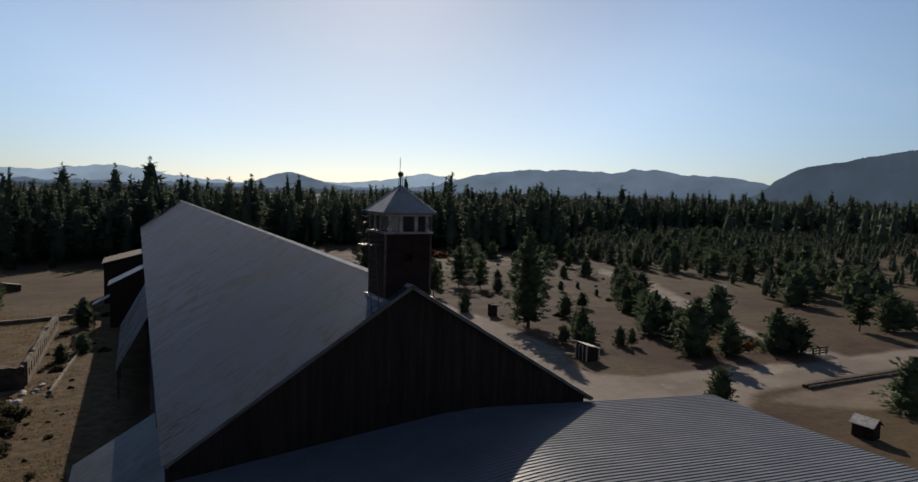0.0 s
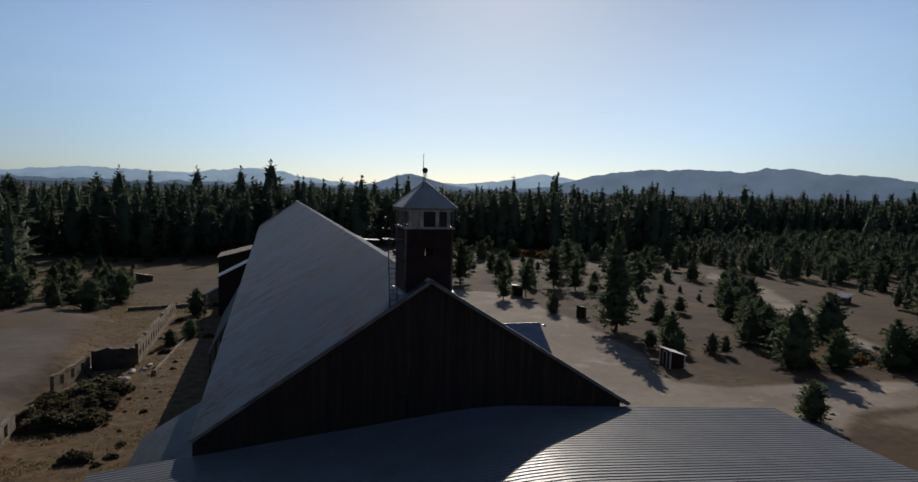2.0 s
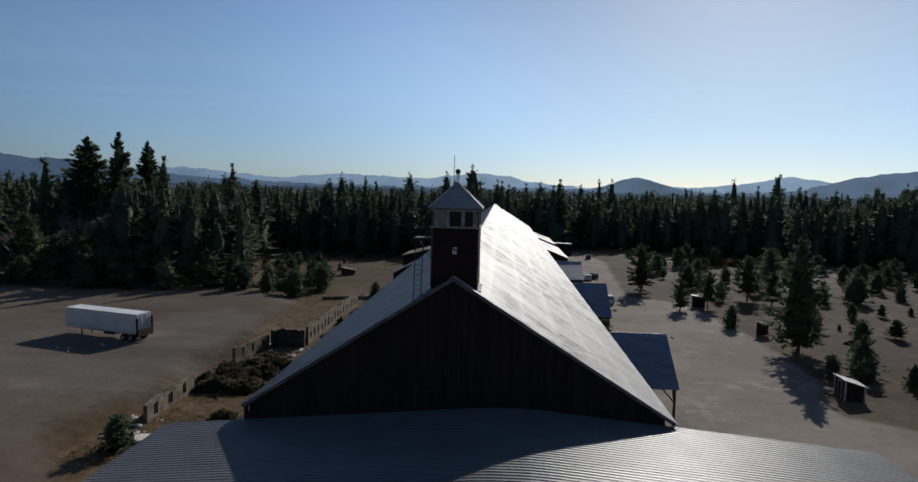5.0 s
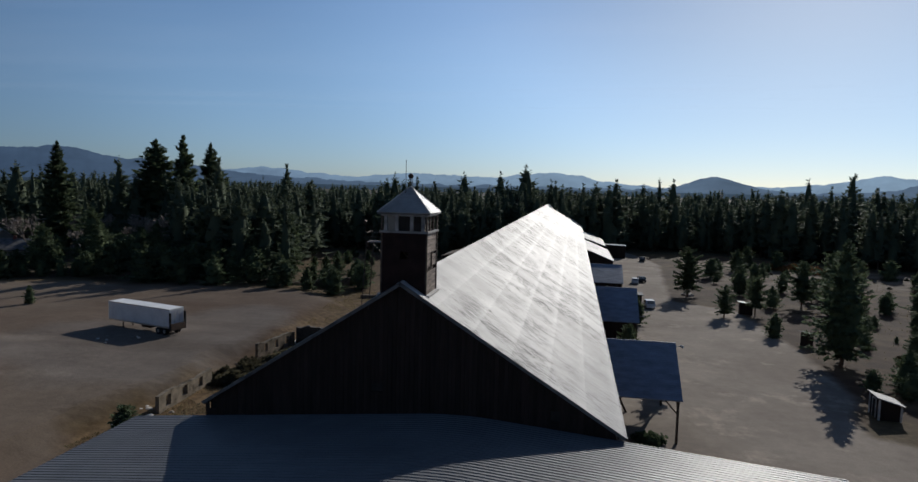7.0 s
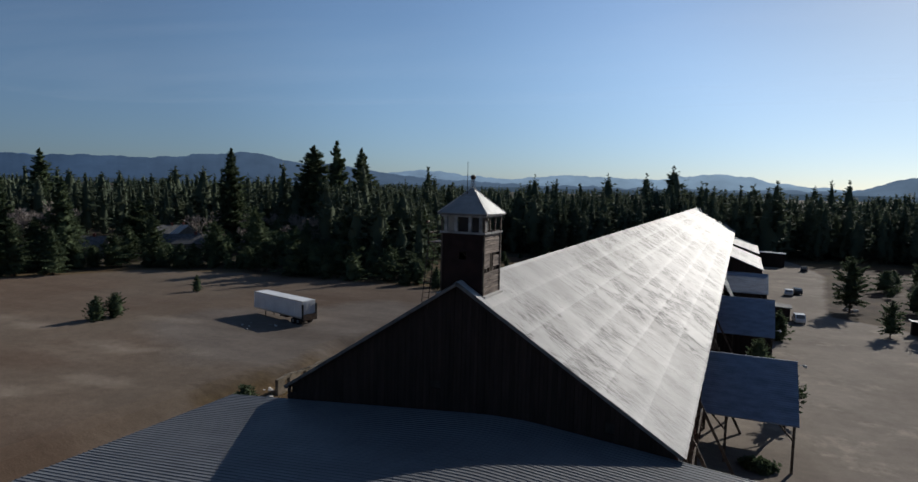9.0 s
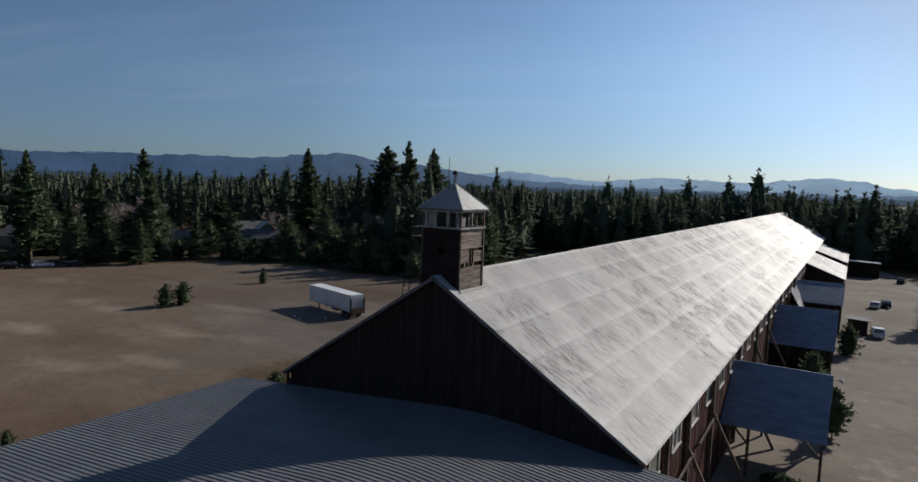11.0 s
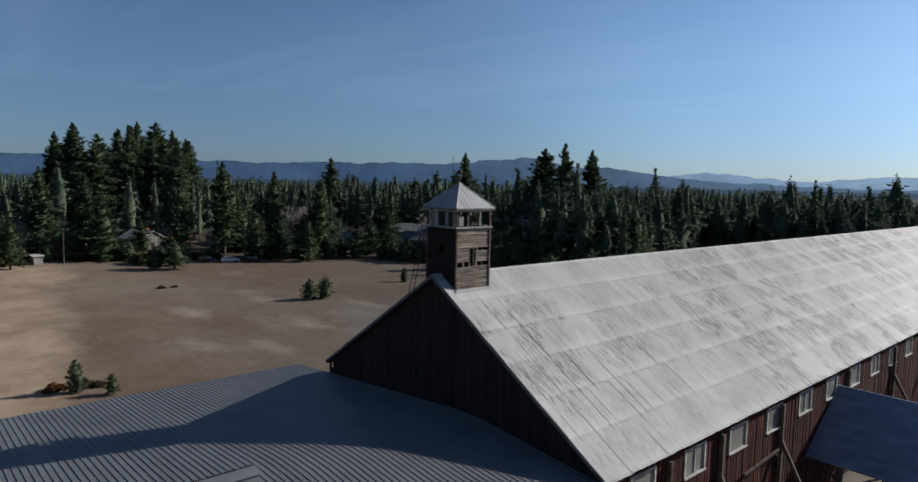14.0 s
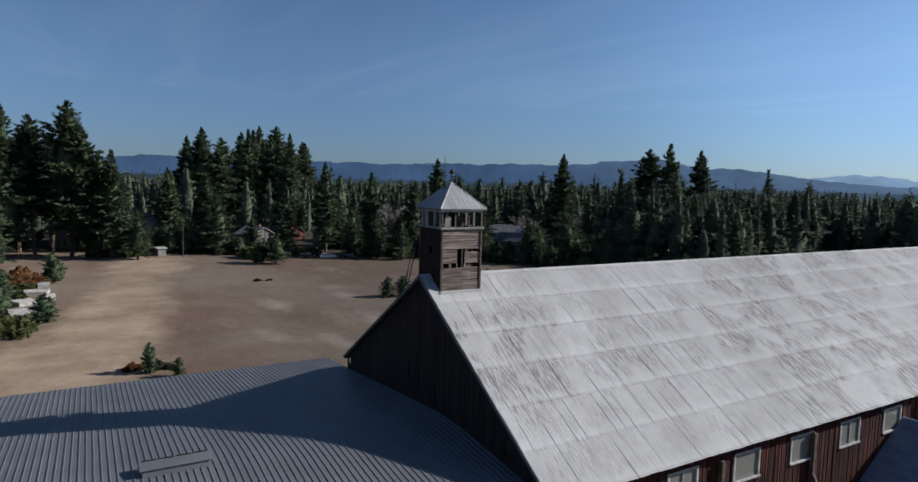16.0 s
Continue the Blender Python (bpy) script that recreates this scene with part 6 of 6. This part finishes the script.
# a tumbled wall slab and rubble at the ruin's near end
slab = tagged(new("fallen_slab", Geo().box(-1.5, 1.5, -0.7, 0.7, 0, 0.22).mesh("fallen_slab")), "pale fallen concrete slab in dry grass", "slab")
slab.data.materials.append(ROCK)
slab.matrix_basis = pose(-28.7, 17.8, float(bank(-28.7, 17.8)), 6, 8, 35)
for k in range(18):
    x, y, q = -32.2 + rs.uniform(-1.6, 2.4), 19.0 + rs.uniform(-3, 3.5), rs.uniform(0.25, 0.8)
    tagged(new("concrete_lump", rocks[k % 4]), "broken lump of old concrete in dry grass", "concrete", "broken concrete lumps").matrix_basis = Matrix.LocRotScale((x, y, 0.1 * q + float(bank(x, y))), Euler((0.2, 0, k)), (q, q * 0.7, q * 0.8))
# broken slabs in the garden corner of the field
for k, (x, y, w, d, a) in enumerate(((-83.0, -26.4, 4.2, 3.0, 10), (-101.8, -26.0, 2.6, 5.0, -8), (-91.2, -26.4, 3.4, 3.0, 25), (-108.8, -24.6, 3, 2, 4), (-87.4, -23.6, 1.6, 1.1, 30), (-94.5, -23.4, 1.2, 2.2, 12))):
    ob = tagged(new("concrete_slab", Geo().box(-w / 2, w / 2, -d / 2, d / 2, -0.2, 0.45 + 0.1 * k).mesh("concrete_slab")), "pale cracked concrete slab among shrubs", "slab", "concrete slabs")
    ob.data.materials.append(ROCK)
    ob.matrix_basis = pose(x, y, float(bank(x, y)), 0, 2, a)

# ---- semi-trailer on the field ----
trailer = thing("semi_trailer", "parked white box semi-trailer with dark rear frame and no tractor", "trailer", at=pose(-45.77, 45.83, 1.8, 0, 0, 165.0))
TL, TW, TZ0, TZ1 = 12.9, 2.5, 1.14, 3.80
part("box_body", Geo().box(0, TL, -TW / 2, TW / 2, TZ0, TZ1), TRAILER_SKIN, trailer)
part("roof_sheet", Geo().box(0.05, TL - 0.05, -TW / 2 + 0.05, TW / 2 - 0.05, TZ1 + 0.004, TZ1 + 0.03), TRAILER_SKIN, trailer)
for s in (-1, 1):
    part("bottom_rail", Geo().box(0, TL, s * TW / 2 - 0.02, s * TW / 2 + 0.02, TZ0 - 0.1, TZ0 + 0.12), CHROME, trailer)
    part("top_rail", Geo().box(0, TL, s * TW / 2 - 0.02, s * TW / 2 + 0.02, TZ1 - 0.10, TZ1 + 0.02), CHROME, trailer)
    for k in range(1, 20):
        part("rib", Geo().box(k * TL / 20 - 0.012, k * TL / 20 + 0.012, s * TW / 2 - 0.006, s * TW / 2 + 0.012, TZ0 + 0.12, TZ1 - 0.1), TRAILER_SKIN, trailer)
    part("rear_post", Geo().box(-0.30, -0.05, s * (TW / 2 + 0.04) - 0.10, s * (TW / 2 + 0.04) + 0.10, 0.75, TZ1 - 0.5), RUBBER, trailer, "dark lift-gate post")
    door = part("rear_door", Geo().box(-0.04, -0.004, min(s * 0.02, s * (TW / 2 - 0.12)), max(s * 0.02, s * (TW / 2 - 0.12)), TZ0 + 0.1, TZ1 - 0.12), TRAILER_SKIN, trailer)
    part("lock_rod", Geo().tube((-0.07, s * 0.4, TZ0 + 0.1), (-0.07, s * 0.4, TZ1 - 0.15), 0.02, n=6), CHROME, door)
    part("landing_leg", Geo().beam((TL - 2.6, s * 0.8, 0), (TL - 2.6, s * 0.8, TZ0), 0.14, 0.14), IRON, trailer)
part("lift_gate", Geo().box(-0.36, -0.28, -TW / 2, TW / 2, 0.78, 1.75), IRON, trailer)
part("underframe", Geo().box(0.3, TL - 0.6, -0.5, 0.5, TZ0 - 0.28, TZ0 - 0.1).box(4.4, 6.2, -0.9, 0.9, 0.6, TZ0 - 0.28), IRON, trailer)
for x in (1.1, 2.35):
    for s in (-1, 1):
        w = part("wheel", Geo().tube((x, s * 0.75, 0.5), (x, s * 1.25, 0.5), 0.5, n=18), RUBBER, trailer)
        part("rim", Geo().tube((x, s * 1.2, 0.5), (x, s * 1.262, 0.5), 0.27, n=14), CHROME, w)


# ---- small sheds ----
def shed(name, x, y, turn, w, d, z0, z1, label, wall, roof, trim=None, over=0.35):
    root = thing(name, label, "shed", at=pose(x, y, float(bank(x, y)), 0, 0, turn))
    part("shed_body", Geo().prism([(-w / 2, -d / 2, 0), (w / 2, -d / 2, 0), (w / 2, -d / 2, z1), (-w / 2, -d / 2, z0)], (0, 0, 0), (0, d, 0)), wall, root)
    part("roof", Geo().prism([(-w / 2 - over, 0, z0 - over * (z1 - z0) / w), (w / 2 + over, 0, z1 + over * (z1 - z0) / w), (w / 2 + over, 0, z1 + 0.14), (-w / 2 - over, 0, z0 + 0.10)], (0, -d / 2 - over, 0), (0, d / 2 + over, 0)), roof, root)
    if trim:
        for sx in (-1, 1):
            for sy in (-1, 1):
                part("corner_trim", Geo().box(sx * w / 2 - 0.09, sx * w / 2 + 0.09, sy * d / 2 - 0.03, sy * d / 2 + 0.03, 0, min(z0, z1)), trim, root)
                part("corner_trim", Geo().box(sx * w / 2 - 0.03, sx * w / 2 + 0.03, sy * d / 2 - 0.09, sy * d / 2 + 0.09, 0, min(z0, z1)), trim, root)
        dr = part("door", Geo().box(-w / 2 + 0.5, -w / 2 + 1.4, -d / 2 - 0.05, -d / 2 - 0.01, 0.05, 2.0), DARK_BOARD, root)
        part("door_frame", Geo().box(-w / 2 + 0.38, -w / 2 + 0.5, -d / 2 - 0.06, -d / 2 + 0.01, 0, 2.1).box(-w / 2 + 1.4, -w / 2 + 1.52, -d / 2 - 0.06, -d / 2 + 0.01, 0, 2.1).box(-w / 2 + 0.38, -w / 2 + 1.52, -d / 2 - 0.06, -d / 2 + 0.01, 2.1, 2.2), trim, dr)
    return root


kiosk = thing("ticket_shed", "small dark shed with white corner trim and a pale slanting roof", "shed", at=pose(44.25, 39.3, 0, 0, 0, -4))
part("shed_body", Geo().prism([(-1.05, -1.3, 0), (1.05, -1.3, 0), (1.05, -1.3, 1.75), (-1.05, -1.3, 2.35)], (0, 0, 0), (0, 2.6, 0)), DARK_BOARD, kiosk)
part("roof", Geo().prism([(-1.35, 0, 2.44), (1.4, 0, 1.66), (1.4, 0, 1.74), (-1.35, 0, 2.52)], (0, -1.55, 0), (0, 1.55, 0)), WHITE_PAINT, kiosk, "pale painted sheet")
for k in (-1, 1):
    for q in (-1, 1):
        top = 2.32 if k < 0 else 1.74
        part("corner_trim", Geo().box(k * 1.06 - 0.09, k * 1.06 + 0.09, q * 1.31 - 0.09, q * 1.31 + 0.09, 0, top - 0.06), WHITE_PAINT, kiosk, "white corner board")
way_in = part("door", Geo().box(-1.10, -1.06, -0.35, 0.45, 0.05, 1.9), DARK_BOARD, kiosk)
part("door_frame", Geo().box(-1.13, -1.04, -0.47, -0.35, 0, 2.0).box(-1.13, -1.04, 0.45, 0.57, 0, 2.0).box(-1.13, -1.04, -0.47, 0.57, 2.0, 2.1), WHITE_PAINT, way_in)
shed("outhouse", 47.2, 72.0, 20, 1.3, 1.3, 2.3, 1.9, "small dark wooden outhouse with a slanting roof", DARK_BOARD, ROOF_SHINGLE)
shed("field_shelter", 115.8, 77.3, 30, 4, 2.2, 1.5, 2.0, "low shelter with a pale metal roof among pines", TIMBER, LEAN_OLD)
hut = thing("old_shed", "small weathered shed with a pale metal gable roof on bare dirt", "shed", at=pose(51.8, 4.2, 0, 0, 0, 4))
part("shed_body", Geo().prism([(-0.75, -1.0, 0), (0.75, -1.0, 0), (0.75, -1.0, 1.45), (0, -1.0, 2.0), (-0.75, -1.0, 1.45)], (0, 0, 0), (0, 2.0, 0)), DARK_BOARD, hut)
for k in (-1, 1):
    part("roof_slope", Geo().prism([(0, 0, 2.03), (k * 1.0, 0, 1.30), (k * 1.0, 0, 1.36), (0, 0, 2.10)], (0, -1.2, 0), (0, 1.2, 0)), WHITE_PAINT if k < 0 else LEAN_OLD, hut, "pale sheet metal")
shed("field_hut", -38, 130, 40, 3, 2.2, 2.0, 1.2, "small low hut with a pale roof in dry grass", TIMBER, WHITE_PAINT)
shed("notice_shelter", 44.6, 98.3, 0, 2.4, 1.2, 2.4, 2.1, "small dark notice shelter beside a pine", DARK_BOARD, WHITE_PAINT)
shed("field_kiosk", -154.3, -0.2, 10, 3, 2, 2.2, 2.0, "small pale kiosk at the far field edge", HOUSE_WALL, WHITE_PAINT)
shed("end_shed", 24.6, 199, 0, 8, 5, 4.7, 4.4, "grey metal-roofed shed near the barn's far end", DARK_BOARD, CANOPY)
shed("yard_box", 23.0, 101.0, 0, 3.0, 3.6, 2.7, 2.5, "dark flat-roofed box shed beside the parking strip", DARK_BOARD, ROOF_SHINGLE)

# log rows bordering the lot, and a plank fence
for k in range(2):
    ob = tagged(new("border_log", Geo().tube((61.5, 17.6 - 0.7 * k, 0.2), (84, 16.9 - 0.7 * k, 0.2), 0.24, 0.2, 9).mesh("border_log")), "long grey log lying along the gravel lot", "log", "border logs")
    ob.data.materials.append(TIMBER)
fence = thing("plank_fence", "short grey plank fence under a pine", "fence")
for k in range(3):
    part("post", Geo().box(78.2 + 1.6 * k, 78.36 + 1.6 * k, 27.6, 27.76, 0, 1.3), TIMBER, fence)
    part("plank", Geo().box(78.0, 81.8, 27.54, 27.6, 0.3 + 0.38 * k, 0.5 + 0.38 * k), TIMBER, fence)
for k, (x, y) in enumerate(((36.2, 118.4), (37.6, 118.2), (36.9, 117.6))):
    tagged(new("island_rock", rocks[k]), "dark rock at the foot of the yard pine", "rock", "rocks").matrix_basis = pose(x, y, 0.2)


# ---- vehicles ----
def car(x, y, turn, paint, label, tall=0.0):
    root = thing("car", label, "car", "parked cars", at=pose(x, y, float(bank(x, y)), 0, 0, turn))
    prof = [(-2.2, 0.35), (2.2, 0.35), (2.25, 0.75), (2.0, 0.95), (1.1, 1.02), (0.5, 1.5 + tall), (-1.5, 1.5 + tall), (-2.1, 1.0), (-2.25, 0.8)]
    part("body", Geo().prism([(a, -0.86, z) for a, z in prof], (0, 0, 0), (0, 1.72, 0)), paint, root)
    for s in (-1, 1):
        part("side_window", Geo().prism([(0.95, s * 0.868, 1.02), (0.48, s * 0.868, 1.42 + tall), (-1.4, s * 0.868, 1.42 + tall), (-1.9, s * 0.868, 1.02)], (0, -0.006, 0), (0, 0.006, 0)), GLASS, root)
        part("headlight", Geo().box(2.16, 2.27, s * 0.6 - 0.16, s * 0.6 + 0.16, 0.66, 0.82), CHROME, root)
        for a in (-1.35, 1.35):
            w = part("wheel", Geo().tube((a, s * 0.68, 0.33), (a, s * 0.89, 0.33), 0.33, n=16), RUBBER, root)
            part("rim", Geo().tube((a, s * 0.86, 0.33), (a, s * 0.9, 0.33), 0.19, n=12), CHROME, w)
    part("windscreen", Geo().prism([(1.06, -0.75, 1.06), (1.06, 0.75, 1.06), (0.53, 0.7, 1.48 + tall), (0.53, -0.7, 1.48 + tall)], (0.012, 0, 0.012), (0.03, 0, 0.03)), GLASS, root)
    part("rear_window", Geo().prism([(-2.07, -0.7, 1.06), (-2.07, 0.7, 1.06), (-1.53, 0.66, 1.46 + tall), (-1.53, -0.66, 1.46 + tall)], (-0.012, 0, 0.012), (-0.03, 0, 0.03)), GLASS, root)
    return root


car(26.4, 134.3, 84, CAR_WHITE, "white car parked beside the gravel yard")
car(28.3, 137.9, 96, CAR_DARK, "dark car parked beside the gravel yard")
car(26.0, 99.6, 95, CAR_WHITE, "white car parked by the dark box shed", 0.2)
car(33.8, 189, 80, CAR_DARK, "dark car on the far end of the yard", 0.2)
for k in range(3):
    car(-132.5 - 2.6 * k, 45.5 - 5.2 * k, (20, 75, 50)[k], CAR_WHITE if k % 2 else CAR_DARK, "car parked at the far edge of the field")


# ---- houses beyond the field ----
def house(x, y, turn, w, d, h, roof_h, wall, roof, label):
    root = thing("house", label, "house", "houses", at=pose(x, y, float(bank(x, y)), 0, 0, turn))
    part("wall", Geo().prism([(-w / 2, -d / 2, 0), (-w / 2, d / 2, 0), (-w / 2, d / 2, h), (-w / 2, 0, h + roof_h - 0.15), (-w / 2, -d / 2, h)], (0, 0, 0), (w, 0, 0)), wall, root)
    rf = Geo()
    for s in (-1, 1):
        rf.prism([(0, 0, h + roof_h), (0, s * (d / 2 + 0.6), h - 0.25), (0, s * (d / 2 + 0.6), h - 0.05), (0, 0, h + roof_h + 0.2)], (-w / 2 - 0.5, 0, 0), (w / 2 + 0.5, 0, 0))
    rfo = part("roof", rf, roof, root)
    part("chimney", Geo().box(w * 0.2, w * 0.2 + 0.7, -0.4, 0.4, h, h + roof_h + 0.9), HOUSE_RED, rfo)
    for s in (-1, 1):
        for k in range(3):
            a = -w / 2 + w * (k + 0.5) / 3
            win = part("window", Geo().box(a - 0.55, a + 0.55, s * (d / 2 + 0.02) - 0.02, s * (d / 2 + 0.02) + 0.02, 1.0, 2.2), GLASS, root)
            part("frame", Geo().box(a - 0.65, a - 0.55, s * (d / 2 + 0.02) - 0.04, s * (d / 2 + 0.02) + 0.04, 0.9, 2.3).box(a + 0.55, a + 0.65, s * (d / 2 + 0.02) - 0.04, s * (d / 2 + 0.02) + 0.04, 0.9, 2.3), WHITE_PAINT, win)
    part("door", Geo().box(w / 2 + 0.002, w / 2 + 0.05, -0.5, 0.5, 0, 2.1), DARK_BOARD, root)
    return root


for x, y, a, w, d, h, rh, wall, roof, text in (
        (-180.2, 58.5, 25, 14, 9, 3.2, 2.6, HOUSE_WALL, ROOF_SHINGLE, "grey-roofed house among trees beyond the field"),
        (-158.5, 68.2, 40, 10, 7, 3.0, 2.4, HOUSE_RED, ROOF_SHINGLE, "brick-red house among trees beyond the field"),
        (-168.5, 124.0, 62, 17, 9, 3.2, 2.8, HOUSE_WALL, ROOF_SHINGLE, "long grey-roofed house among trees beyond the field"),
        (-157.5, 124.5, 150, 8, 7, 3.6, 3.0, HOUSE_WALL, ROOF_OLD, "house with a bright metal roof beyond the field"),
        (-154.3, 86.2, 30, 11, 8, 3.0, 2.4, HOUSE_WALL, ROOF_SHINGLE, "grey-roofed house among trees beyond the field"),
        (-180.2, 30.8, 15, 11, 8, 3.2, 2.4, HOUSE_WALL, ROOF_OLD, "pale house with a bright roof beyond the field"),
        (-187.6, -0.7, 10, 9, 8, 6.4, 3.0, HOUSE_WALL, ROOF_SHINGLE, "tall pale two-storey house among trees"),
        (-183.9, -21, 30, 10, 8, 5.6, 3.0, WHITE_PAINT, ROOF_SHINGLE, "white two-storey house among trees"),
        (-137.6, 106.6, 35, 12, 8, 3.2, 2.4, HOUSE_WALL, ROOF_SHINGLE, "low grey house among trees beyond the field"),
        (-196.8, 45.5, 5, 12, 8, 3.2, 2.4, HOUSE_RED, ROOF_SHINGLE, "red house among trees beyond the field")):
    house(x, y, a, w, d, h, rh, wall, roof, text)

for k, (x, y) in enumerate(((-149.7, 4.9), (-144.1, 25.2), (-133.9, 43.7))):
    pole = thing("utility_pole", "grey wooden utility pole with a cross arm at the field edge", "pole", "utility poles", at=pose(x, y, float(bank(x, y)), 0, 0, 60))
    part("shaft", Geo().tube((0, 0, -0.3), (0, 0, 9), 0.14, 0.1, 8), TIMBER, pole)
    part("cross_arm", Geo().box(-1.1, 1.1, -0.06, 0.06, 8.3, 8.45), TIMBER, pole)
